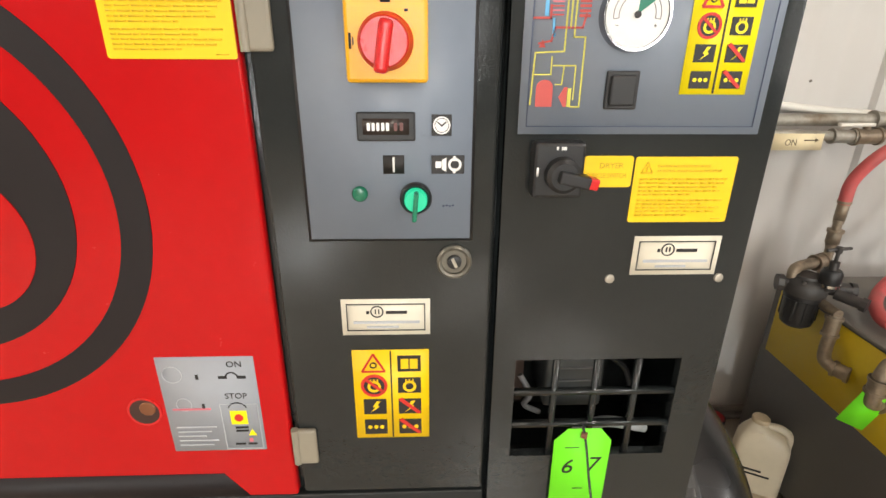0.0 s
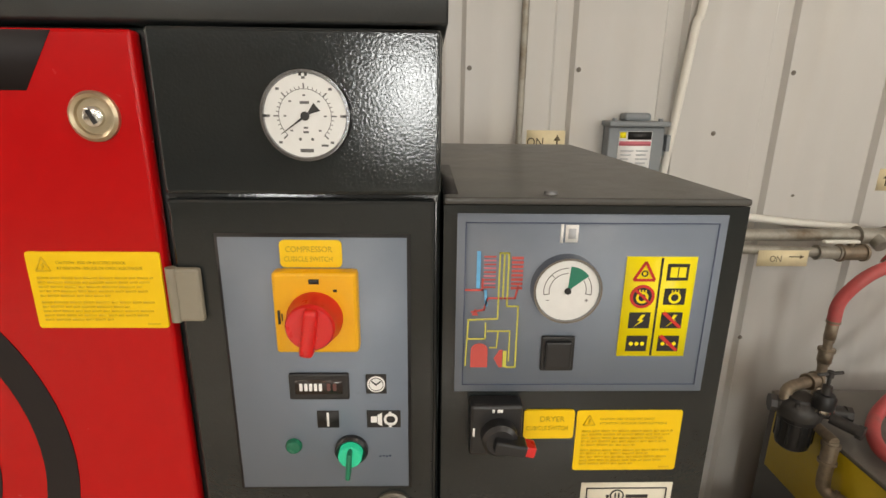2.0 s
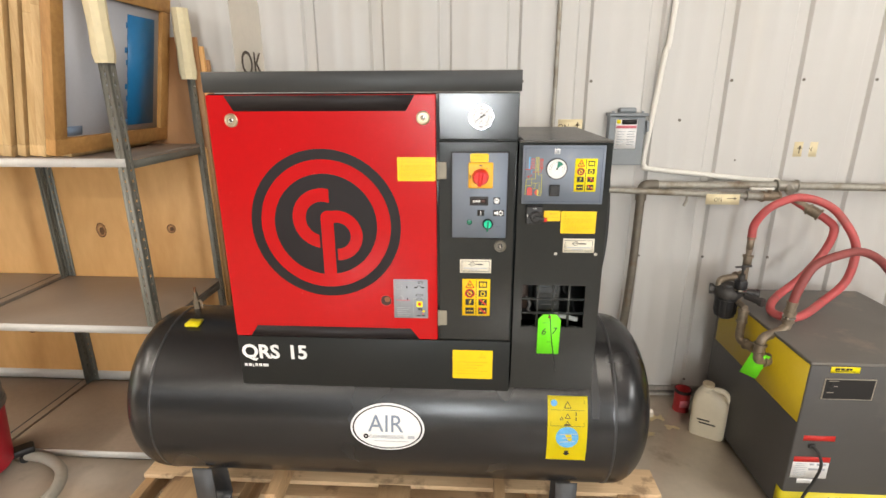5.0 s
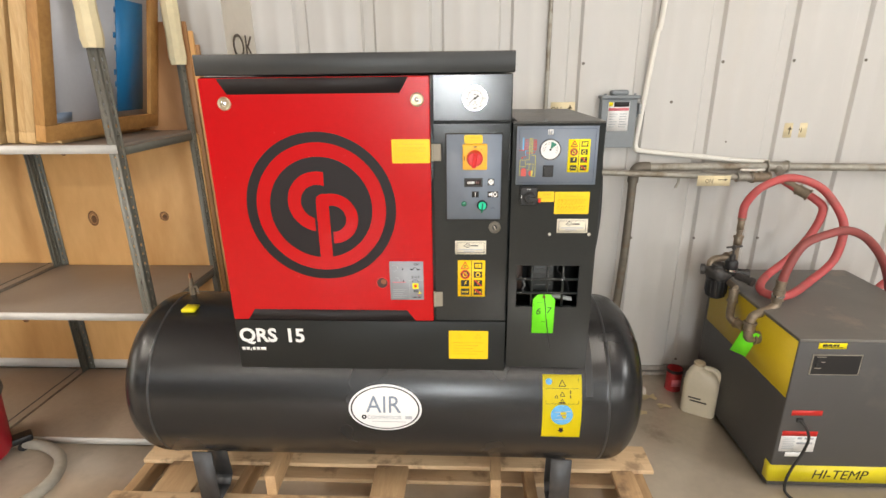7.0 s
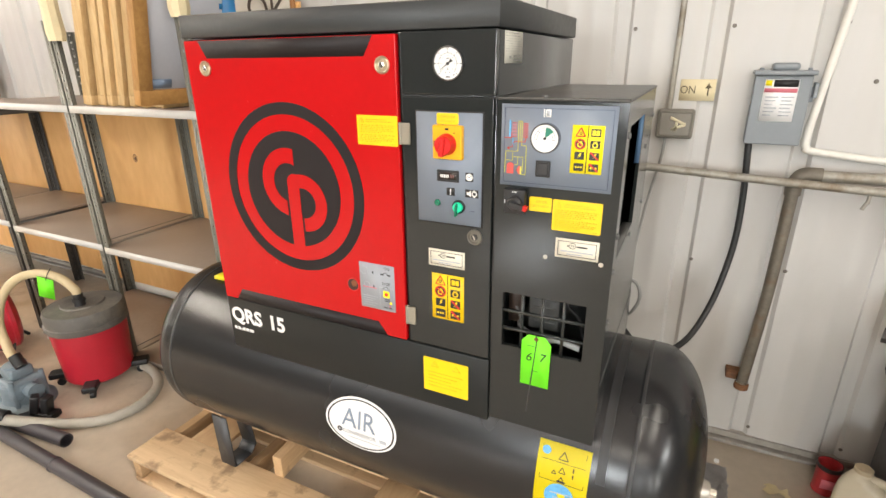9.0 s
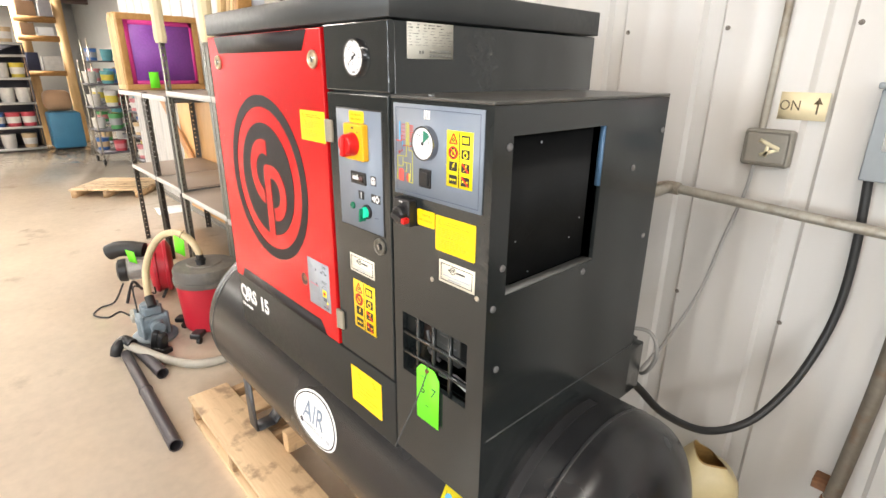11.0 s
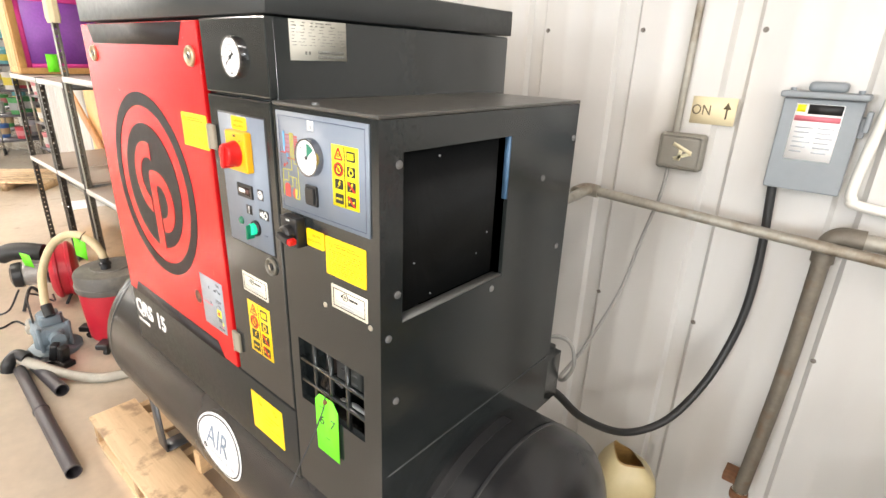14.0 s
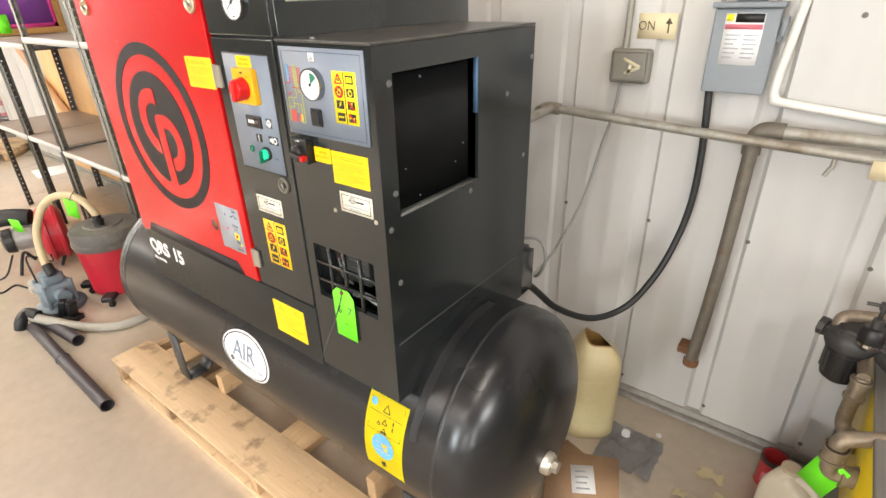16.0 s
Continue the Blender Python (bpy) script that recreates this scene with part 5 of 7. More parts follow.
slab(b, [at(0.12, 0.0), at(0.44, 0.0), at(0.44, 0.16)] + [at(0.28 + 0.16 * math.cos(radians(a)), 0.16 + 0.06 * math.sin(radians(a))) for a in range(0, 181, 30)], DPY - 0.0006, DPY, 1)
slab(b, [at(0.56, 0.08), at(0.66, 0.0), at(0.72, 0.0), at(0.72, 0.16), at(0.66, 0.16)], DPY - 0.0006, DPY, 1)
slab(b, [at(0.73, 0.0), at(0.80, 0.0), at(0.80, 0.15), at(0.73, 0.15)], DPY - 0.0006, DPY, 3)
slab(b, [at(0.12, 0.47), at(0.24, 0.47), at(0.18, 0.53)], DPY - 0.0006, DPY, 1)
part("flow_drawing", b, [SKYBLUE, paint("drawing_red", (0.50, 0.07, 0.06), 0.5), PINK, paint("drawing_yellow", (0.55, 0.52, 0.08), 0.5)], dp, "red, blue and yellow flow drawing")
gauge(0.3305, 1.4275, DPY, 0.0278, 0.011, 55, "round dew point gauge with a green sector", sector=(38, 86), ticks=False)
dsw = part("rocker_switch", box(bmesh.new(), 0.3135, 0.3425, DPY - 0.004, DPY, 1.3510, 1.3835, bev=0.0015), BLACK, comp, "black rocker switch")
part("rocker", box(bmesh.new(), 0.3165, 0.3395, DPY - 0.0075, DPY - 0.003, 1.3545, 1.3800, bev=0.002, m=None), BLACK, dsw)
dis = part("dryer_switch", box(bmesh.new(), 0.2530, 0.2990, -0.020, -0.001, 1.2735, 1.3240, bev=0.003), BLACK, comp, "black rotary dryer switch with a red tip")
m = pose(0.2785, -0.020, 1.2960, 90)
b = lathe(bmesh.new(), [(0, 0), (0.016, 0), (0.0155, 0.010), (0.012, 0.013), (0, 0.013)], m, 28, 0)
box(b, -0.006, 0.022, -0.0055, 0.0055, 0.004, 0.021, 0, 0.002, 2, m @ pose(0, 0, 0, 0, 0, -12))
box(b, 0.0205, 0.0300, -0.0050, 0.0050, 0.006, 0.019, 1, 0.0015, 2, m @ pose(0, 0, 0, 0, 0, -12))
part("handle", b, [BLACK, SWITCH_RED], dis)
b = bmesh.new()
for x0, x1, z0, z1 in ((0.272, 0.274, 1.3175, 1.3205), (0.2765, 0.281, 1.3175, 1.3205), (0.2555, 0.2575, 1.294, 1.302)):
    slab(b, rect(x0, x1, z0, z1), -0.0206, -0.020)
tagged(part("print", b, WHITE, dis), kind="stuff")

# rating plate on the cabinet's side
rp = part("rating_plate", box(bmesh.new(), XR - 0.001, XR + 0.0008, 0.0385, 0.1515, 1.5630, 1.6245), paint("grey_cream_foil", (0.50, 0.485, 0.42), 0.45, var=0.06, scale=20), comp, "pale rating plate with rows of print")
b, rnd = bmesh.new(), random.Random(8)
for k in range(8):
    z, y = 1.6195 - 0.0048 * k, 0.042
    while y < (0.125 if k < 2 else 0.146):
        w = rnd.uniform(0.004, 0.016)
        box(b, XR + 0.0008, XR + 0.0013, y, min(0.148, y + w), z, z + (0.0015 if k < 2 else 0.0008))
        y += w + rnd.uniform(0.002, 0.014)
for z in (1.5735, 1.5665):
    y = 0.092
    while y < 0.145:
        w = rnd.uniform(0.0008, 0.0026)
        box(b, XR + 0.0008, XR + 0.0013, y, y + w, z, z + 0.0048)
        y += w + rnd.uniform(0.0006, 0.0014)
for y in (0.066, 0.073):
    box(b, XR + 0.0008, XR + 0.0013, y, y + 0.004, 1.572, 1.577)
tagged(part("print", b, paint("grey_print", (0.20, 0.20, 0.18), 0.5), rp), kind="stuff")
# outlet and electric entries behind
b = bmesh.new()
tube(b, [(0.30, 0.55, 1.175), (0.30, 0.80, 1.19), (0.30, 1.04, 1.20)], 0.0155, 0, 14, 4)
part("outlet_pipe", b, GALV, comp, "galvanised outlet pipe")

# lot tag hanging from the grille
tagob = thing("lot_tag", "fluorescent green lot tag tied to the dryer grille", "tag", (0.337, -0.008, 0.866))
part("card", slab(bmesh.new(), [(0.3035, 0.866), (0.3690, 0.8655), (0.3700, 0.978), (0.3560, 0.9955), (0.3175, 0.9955), (0.3030, 0.979)], -0.0075, -0.0068), TAG, tagob)
b = tube(bmesh.new(), [(0.3345, -0.0065, 1.000), (0.3365, -0.010, 0.990), (0.3385, -0.016, 0.975), (0.3400, -0.040, 0.935), (0.3430, -0.072, 0.895), (0.3460, -0.098, 0.862)], 0.0014, 0, 6)
rod(b, (0.3335, -0.0080, 0.988), (0.3395, -0.0110, 0.988), 0.004, 1, seg=10)
part("tie", b, [BLACK, paint("rust_eyelet", (0.20, 0.07, 0.04), 0.5)], tagob, "thin black cable tie")
lettering("handwriting", "6", 0.030, facing(0.3130, 0.930, -0.0078), INK, tagob, 0.0002, shear=0.2)
lettering("handwriting", "7", 0.030, facing(0.3440, 0.933, -0.0078), INK, tagob, 0.0002, shear=0.15)
b = bmesh.new()
bars(b, 0.303, 0.370, [(0.905, 0.42, 0.6), (0.968, 0.2, 0.45)], -0.0075, 0, 0.0012)
tagged(part("print", b, paint("dark_green_print", (0.05, 0.25, 0.02), 0.6), tagob), kind="stuff")

# hand-lettered paper standing behind the cabinet's top
okp = thing("paper_sheet", "cream paper sheet with hand-lettered OK behind the cabinet top", "paper", (-0.615, 0.29, 1.685))
b = bmesh.new()
rows = []
for k in range(9):
    y = 0.170 + 0.028 * k
    rows.append([b.verts.new((-0.612 - 0.010 * math.sin(math.pi * k / 8), y, z)) for z in (1.6835, 1.80, 1.99 - 0.02 * abs(k - 4))])
for lo, hi in zip(rows, rows[1:]):
    for a in range(2):
        b.faces.new((lo[a], hi[a], hi[a + 1], lo[a + 1]))
bmesh.ops.solidify(b, geom=b.faces[:], thickness=0.001)
part("sheet", b, paint("cream_paper", (0.76, 0.73, 0.67), 0.7, var=0.05), okp)
lettering("handwriting", "OK", 0.105, pose(-0.6105, 0.208, 1.682, 90, 0, 90), paint("brown_marker", (0.07, 0.05, 0.035), 0.6), okp, 0.0004, squeeze=1.05)

# ---- pallet under the compressor ----
level[0] = GROUND
pal = thing("pallet", "stained pine pallet under the compressor", "pallet", (-0.21, 0.42, 0.0))
PX0, PX1 = -1.275, 0.855
for y0, y1, dx in ((-0.075, 0.105, 0.0), (0.275, 0.420, 0.015), ):
    part("deck_board", box(bmesh.new(), PX0 + dx, PX1 + dx * 0.5, y0, y1, 0.101, 0.120, bev=0.002), PINE, pal)
for x in (-1.235, -0.80, -0.20, 0.36, 0.80):
    part("stringer", box(bmesh.new(), x - 0.020, x + 0.020, -0.070, 0.415, 0.0195, 0.1005, bev=0.003), PINE_Y, pal)
for x0, x1 in ((-1.125, -0.969), (-0.265, -0.133), (0.690, 0.776)):
    part("depth_board", box(bmesh.new(), x0, x1, 0.1055, 0.2745, 0.1008, 0.1185, bev=0.002), PINE_Y, pal, "wide greyed board")
for y0, y1 in ((-0.073, 0.030), (0.30, 0.42)):
    part("bottom_board", box(bmesh.new(), PX0 + 0.02, PX1 - 0.01, y0, y1, 0.0, 0.019, bev=0.002), PINE, pal)
for x, y0, skew in ((-0.640, 0.098, 3), (0.215, 0.105, -2)):
    single("timber_cleat", box(bmesh.new(), -0.020, 0.020, 0.0, 0.52, 0.0, 0.090, bev=0.003, m=pose(x, y0, 0.1205, 0, 0, skew)), PINE_Y, "short pine timber on edge under the tank", "timber block")

level[0] = 0.0
# ---- fittings on the wall ----
WY = WALL_Y
disc = thing("disconnect_switch", "grey steel disconnect box fixed to the wall", "switch box", (0.833, WY - 0.05, 1.283))
b = box(bmesh.new(), 0.750, 0.916, 1.150, WY - 0.002, 1.284, 1.520, 0, 0.005)
box(b, 0.742, 0.924, 1.118, WY - 0.003, 1.513, 1.528, 0, 0.004)
box(b, 0.794, 0.874, 1.140, WY - 0.004, 1.527, 1.552, 0, 0.010, 3)
for hx in (0.764, 0.902):
    rod(b, (hx, 1.145, 1.527), (hx, 1.145, 1.536), 0.007, 0, seg=8)
part("box", b, GREY_BOX, disc)
part("lid", box(bmesh.new(), 0.749, 0.917, 1.140, 1.153, 1.281, 1.512, 0, 0.004), GREY_BOX, disc)
b = box(bmesh.new(), 0.914, 0.929, 1.155, 1.185, 1.425, 1.475, 0, 0.004)
box(b, 0.924, 0.936, 1.135, 1.180, 1.440, 1.490, 0, 0.004, m=None)
part("handle", b, GREY_BOX, disc)
b = box(bmesh.new(), 0.780, 0.880, 1.1385, 1.1405, 1.361, 1.499, 0)
box(b, 0.783, 0.801, 1.1378, 1.139, 1.479, 1.496, 1)
box(b, 0.807, 0.878, 1.1378, 1.139, 1.475, 1.498, 2)
box(b, 0.782, 0.878, 1.1378, 1.139, 1.457, 1.470, 3)
for k in range(6):
    box(b, 0.789, 0.828 - 0.007 * (k % 3), 1.1378, 1.139, 1.440 - 0.012 * k, 1.4435 - 0.012 * k, 4)
    box(b, 0.836, 0.872 - 0.005 * (k % 2), 1.1378, 1.139, 1.440 - 0.012 * k, 1.4435 - 0.012 * k, 4)
part("label", b, [WHITE, LEMON, INK, PINK, PALE], disc, "white label with black and pink bands")

jb = thing("junction_box", "grey-beige junction box marked with a tape arrow", "junction box", (0.515, WY - 0.03, 1.29))
part("box", box(bmesh.new(), 0.451, 0.581, WY - 0.046, WY - 0.001, 1.283, 1.391, 0, 0.012, 3), GREY_PVC, jb)
part("lid", box(bmesh.new(), 0.459, 0.573, WY - 0.051, WY - 0.044, 1.291, 1.383, 0, 0.008, 3), GREY_PVC, jb)
b = bmesh.new()
for p, q, w in (((0.498, 1.361), (0.552, 1.337), 0.011), ((0.504, 1.317), (0.552, 1.337), 0.010), ((0.523, 1.350), (0.518, 1.313), 0.010)):
    d = Vector((q[0] - p[0], q[1] - p[1])).normalized() * w / 2
    slab(b, [(p[0] + d.y, p[1] - d.x), (q[0] + d.y, q[1] - d.x), (q[0] - d.y, q[1] + d.x), (p[0] - d.y, p[1] + d.x)], WY - 0.0522 - 0.0004 * (w > 0.0105), WY - 0.0505)
part("tape_mark", b, paint("pale_tape", (0.60, 0.55, 0.38), 0.6), jb, "pale tape arrow")
single("conduit", tube(bmesh.new(), [(0.488, WY - 0.020, 1.385), (0.488, WY - 0.016, 1.45), (0.490, WY - 0.016, 2.0), (0.494, WY - 0.016, CEILING)], 0.0105, 0, 12, 3), GALV, "thin grey conduit up the wall from the junction box", "conduit")
single("wall_cable", tube(bmesh.new(), [(0.488, WY - 0.030, 1.290), (0.483, WY - 0.036, 1.20), (0.457, 1.14, 1.05), (0.437, 1.08, 0.875), (0.424, 0.90, 0.745), (0.437, 0.73, 0.728), (0.474, 0.675, 0.760), (0.500, 0.662, 0.820), (0.490, 0.660, 0.875), (0.455, 0.660, 0.890), (0.390, 0.645, 0.872)], 0.0055, 0, 8, 8), paint("grey_cable", (0.24, 0.235, 0.22), 0.5), "thin grey cable looping behind the compressor", "cable")
single("power_cable", tube(bmesh.new(), [(0.42, 0.60, 0.775), (0.455, 0.68, 0.70), (0.51, 0.76, 0.600), (0.595, 0.88, 0.525), (0.676, 0.99, 0.548), (0.735, 1.08, 0.655), (0.770, 1.14, 0.79), (0.786, 1.165, 0.93), (0.783, 1.172, 1.10), (0.768, 1.172, 1.286)], 0.0115, 0, 14, 8), BLACK_RUBBER, "thick black power cable hanging from the disconnect box", "cable")
b = box(bmesh.new(), 0.38, 0.445, 0.545, 0.66, 0.765, 0.865, 0, 0.004)
tagged(part("cable_box", b, DARK, comp), "small dark terminal box at the back")


def fitting(bm, a, b_, r, mi=0):
    """A threaded collar with beads at both ends."""
    a, b_ = Vector(a), Vector(b_)
    d = (b_ - a).normalized() * 0.008
    rod(bm, a, b_, r, mi, seg=16)
    rod(bm, a, a + d, r * 1.18, mi, seg=16)
    rod(bm, b_ - d, b_, r * 1.18, mi, seg=16)
    return bm


OLD_PIPE = paint("rusty_black_pipe", (0.15, 0.130, 0.102), 0.55, metal=0.25, var=0.25, scale=16, fine=90, dirt=(0.15, 0.095, 0.055), dirt_at=(0.54, 0.72), dirt_scale=12)
RUSTED = paint("rusted_iron", (0.17, 0.075, 0.032), 0.75, var=0.45, scale=40, bump=0.3, bump_scale=150)
main = thing("drop_pipe", "thick rusty brown air pipe with an elbow and open drop", "pipe", (0.903, 1.112, 0.285))
b = tube(bmesh.new(), [(0.903, 1.117, 0.325), (0.922, 1.117, 0.745), (0.926, 1.117, 1.145)], 0.0205, 0, 16, 3)
part("drop", b, OLD_PIPE, main, "rusty brown drop")
b = tube(bmesh.new(), [(0.984, 1.117, 1.188), (1.452, 1.117, 1.190), (1.676, 1.117, 1.188)], 0.0195, 0, 16, 3)
tube(b, [(1.676, 1.117, 1.188), (2.266, 1.117, 1.180), (4.098, 1.117, 1.154), (7.048, 1.117, 1.118)], 0.0185, 0, 16, 3)
part("run", b, GALV, main, "galvanised run")
b = tube(bmesh.new(), [(0.926, 1.117, 1.115), (0.926, 1.117, 1.145), (0.933, 1.117, 1.172), (0.952, 1.117, 1.188), (0.998, 1.117, 1.189)], 0.0260, 0, 16, 5)
part("elbow", b, OLD_PIPE, main, "heavy dark elbow")
part("tee", rod(fitting(bmesh.new(), (1.554, 1.117, 1.189), (1.656, 1.117, 1.188), 0.026), (1.605, 1.117, 1.189), (1.605, 1.072, 1.165), 0.020, 0), GALV, main, "galvanised tee")
part("end_coupling", lathe(bmesh.new(), [(0.0215, 0.305), (0.0255, 0.307), (0.0270, 0.318), (0.0255, 0.331), (0.0215, 0.334), (0.0190, 0.331), (0.0190, 0.305), (0.0215, 0.305)], pose(0.903, 1.117, 0), 20), RUSTED, main, "rusted ring at the pipe's end")
part("thread_band", lathe(bmesh.new(), [(0.0205, 0.334), (0.0225, 0.334), (0.0225, 0.3395), (0.0205, 0.3395)], pose(0.903, 1.117, 0), 20), CHROME, main, "bright worn band")
part("strap", box(bmesh.new(), 0.845, 0.900, 1.138, WY - 0.002, 0.326, 0.356, 0, 0.004), RUSTED, main, "rusty pipe strap")

feed = thing("feed_pipe", "galvanised feed pipe from the compressor along the wall", "pipe", (0.779, 1.072, 1.135))
b = tube(bmesh.new(), [(0.289, 1.067, 1.196), (0.779, 1.074, 1.171), (1.412, 1.072, 1.147)], 0.0150, 0, 14, 3)
part("run", b, GALV, feed)
b = tube(bmesh.new(), [(0.279, 1.00, 1.194), (0.279, 1.047, 1.196), (0.291, 1.064, 1.196), (0.324, 1.068, 1.194)], 0.0205, 0, 14, 5)
part("elbow", b, GALV, feed)
part("coupling", fitting(bmesh.new(), (1.401, 1.072, 1.147), (1.473, 1.072, 1.145), 0.020), GALV, feed)
b = fitting(bmesh.new(), (1.473, 1.072, 1.145), (1.554, 1.072, 1.146), 0.023)
rod(b, (1.508, 1.072, 1.146), (1.508, 1.072, 1.181), 0.010)
part("ball_valve", b, BRASS, feed, "brass ball valve")
part("valve_lever", box(bmesh.new(), 1.411, 1.522, 1.055, 1.073, 1.178, 1.188, 0, 0.004), PVC, feed, "pale valve lever")
b = rod(bmesh.new(), (1.130, 1.072, 1.153), (1.130, 1.072, 1.115), 0.006)
rod(b, (1.128, 1.070, 1.120), (1.118, 1.070, 1.095), 0.006)
part("drain_nipple", b, GALV, feed)

single("wall_conduit", tube(bmesh.new(), [(1.075, WY - 0.020, CEILING), (1.01, WY - 0.020, 2.1), (0.985, WY - 0.020, 1.78), (0.950, WY - 0.020, 1.42), (0.940, WY - 0.020, 1.305), (0.946, WY - 0.020, 1.272), (0.976, WY - 0.020, 1.259), (1.26, WY - 0.022, 1.230), (1.416, WY - 0.022, 1.214), (1.60, WY - 0.022, 1.200)], 0.0125, 0, 14, 8), PVC, "white plastic conduit bending along the wall", "conduit")


MARKER = paint("faded_brown_marker", (0.10, 0.075, 0.04), 0.6, var=0.3)


def tape_note(x0, x1, z0, z1, y, marks, label, skew=0):
    bm = box(bmesh.new(), x0, x1, y - 0.0006, y + 0.0006, z0, z1, 0, m=None)
    note = single("tape_note", bm, TAPE, label, "tape note")
    for text, size, x, z in marks:
        if text in "^>":
            bb = bmesh.new()
            if text == "^":
                slab(bb, rect(x - 0.0022, x + 0.0022, z, z + size), y - 0.0014, y)
                slab(bb, [(x - 0.011, z + size * 0.62), (x + 0.011, z + size * 0.62), (x, z + size)], y - 0.0018, y)
            else:
                slab(bb, rect(x, x + size, z - 0.0016, z + 0.0016), y - 0.0014, y)
                slab(bb, [(x + size * 0.75, z - 0.006), (x + size, z), (x + size * 0.75, z + 0.006)], y - 0.0018, y)
            part("arrow", bb, MARKER, note)
        else:
            lettering("handwriting", text, size, facing(x, z, y - 0.0008), MARKER, note, 0.0004, squeeze=0.85)
    return note


tape_note(0.501, 0.634, 1.420, 1.496, WY - 0.0008, [("ON", 0.040, 0.515, 1.446), ("^", 0.044, 0.610, 1.438)], "masking tape with hand-written ON and an up arrow")
tape_note(1.655, 1.765, 1.318, 1.388, WY - 0.0008, [("^", 0.038, 1.682, 1.333), ("ON", 0.032, 1.698, 1.343)], "faded tape with hand-written ON and an arrow")
tape_note(1.210, 1.365, 1.108, 1.158, 1.052, [("ON", 0.028, 1.247, 1.122), (">", 0.045, 1.306, 1.138)], "masking tape folded over the pipe with ON and an arrow")

# ---- second air dryer on the floor ----
level[0] = GROUND
HX0, HX1, HY0, HY1, HZ = 1.352, 2.005, 0.330, 1.060, 0.694
hd = thing("air_dryer", "charcoal and yellow refrigerated air dryer cabinet", "air dryer", (1.672, 0.70, 0.0))
part("cabinet", box(bmesh.new(), HX0, HX1, HY0, HY1, 0.012, HZ - 0.012, bev=0.006), DRYER_GREY, hd)
part("base", box(bmesh.new(), HX0 + 0.02, HX1 - 0.02, HY0 + 0.02, HY1 - 0.02, 0.0, 0.02), INK, hd)
part("lid", box(bmesh.new(), HX0 - 0.003, HX1 + 0.003, HY0 - 0.003, HY1 + 0.003, HZ - 0.0125, HZ, bev=0.004), DRYER_TOP, hd, "dusty top panel")
b = bmesh.new()
for v in ((HX0 - 0.0012, HX0 + 0.001),):
    box(b, v[0], v[1], HY0 + 0.006, HY1 - 0.03, 0.432, HZ - 0.016)
part("side_band", b, DRYER_YELLOW, hd, "yellow band on the side, coloured darker for shade")
part("kick_strip", box(bmesh.new(), HX0 - 0.0015, HX1, HY0 - 0.0015, HY0 + 0.04, 0.034, 0.115), DRYER_YELLOW_FRONT, hd, "yellow strip along the foot")
lettering("lettering", "HI-TEMP", 0.064, facing(1.520, 0.051, HY0 - 0.0018), INK, hd, 0.0005, shear=0.18, bold=0.0, squeeze=0.93)
b = box(bmesh.new(), 1.424, 1.526, HY0 - 0.0015, HY0, 0.653, 0.677, 0)
bars(b, 1.424, 1.526, [(0.663, 0.14, 0.30), (0.663, 0.33, 0.48), (0.663, 0.51, 0.62), (0.663, 0.64, 0.72)], HY0 - 0.0015, 1, 0.0095)
bars(b, 1.424, 1.526, [(0.658, 0.16, 0.86)], HY0 - 0.0015, 1, 0.0022)
part("maker_label", b, [LEMON, INK], hd, "small yellow maker's label")
b = box(bmesh.new(), 1.411, 1.593, HY0 - 0.003, HY0, 0.542, 0.629, 0)
box(b, 1.415, 1.589, HY0 - 0.0035, HY0, 0.545, 0.625, 1)
box(b, 1.428, 1.439, HY0 - 0.009, HY0 - 0.003, 0.601, 0.618, 1, 0.003)
box(b, 1.426, 1.438, HY0 - 0.007, HY0 - 0.003, 0.576, 0.592, 1, 0.003)
bars(b, 1.415, 1.589, [(0.618, 0.06, 0.26), (0.570, 0.06, 0.2), (0.596, 0.18, 0.26)], HY0 - 0.0035, 0, 0.003)
part("control_plate", b, [NICKEL, BLACK], hd, "black control plate with a thin bright edge")
part("warning_strip", box(bmesh.new(), 1.385, 1.502, HY0 - 0.0012, HY0, 0.356, 0.379), LABEL_RED, hd, "red warning strip")
b = box(bmesh.new(), 1.367, 1.503, HY0 - 0.0012, HY0, 0.184, 0.281, 0)
box(b, 1.367, 1.503, HY0 - 0.0018, HY0, 0.259, 0.282, 1)
bars(b, 1.373, 1.498, [(0.248 - 0.0085 * k, 0.03, 0.40 - 0.05 * (k % 2)) for k in range(7)], HY0 - 0.0012, 2, 0.003)
bars(b, 1.373, 1.498, [(0.244, 0.46, 0.60), (0.244, 0.68, 0.95), (0.221, 0.46, 0.95)], HY0 - 0.0012, 2, 0.009)
part("service_label", b, [WHITE, LABEL_RED, PALE], hd, "white service label with a red head")
part("service_label", box(bmesh.new(), 1.397, 1.467, HY0 - 0.0012, HY0, 0.159, 0.180), WHITE, hd)
b = box(bmesh.new(), 1.407, 1.432, HY0 - 0.010, HY0, 0.326, 0.344, 0, 0.004)
tube(b, [(1.421, HY0 - 0.008, 0.335), (1.434, HY0 - 0.03, 0.318), (1.448, HY0 - 0.035, 0.27), (1.441, HY0 - 0.03, 0.20), (1.414, HY0 - 0.03, 0.12), (1.400, HY0 - 0.035, 0.05), (1.411, HY0 - 0.05, 0.009), (1.457, HY0 - 0.12, 0.008), (1.539, HY0 - 0.16, 0.008)], 0.0055, 0, 8)
part("power_cord", b, BLACK_RUBBER, hd, "black power cord hanging to the floor")

level[0] = 0.0
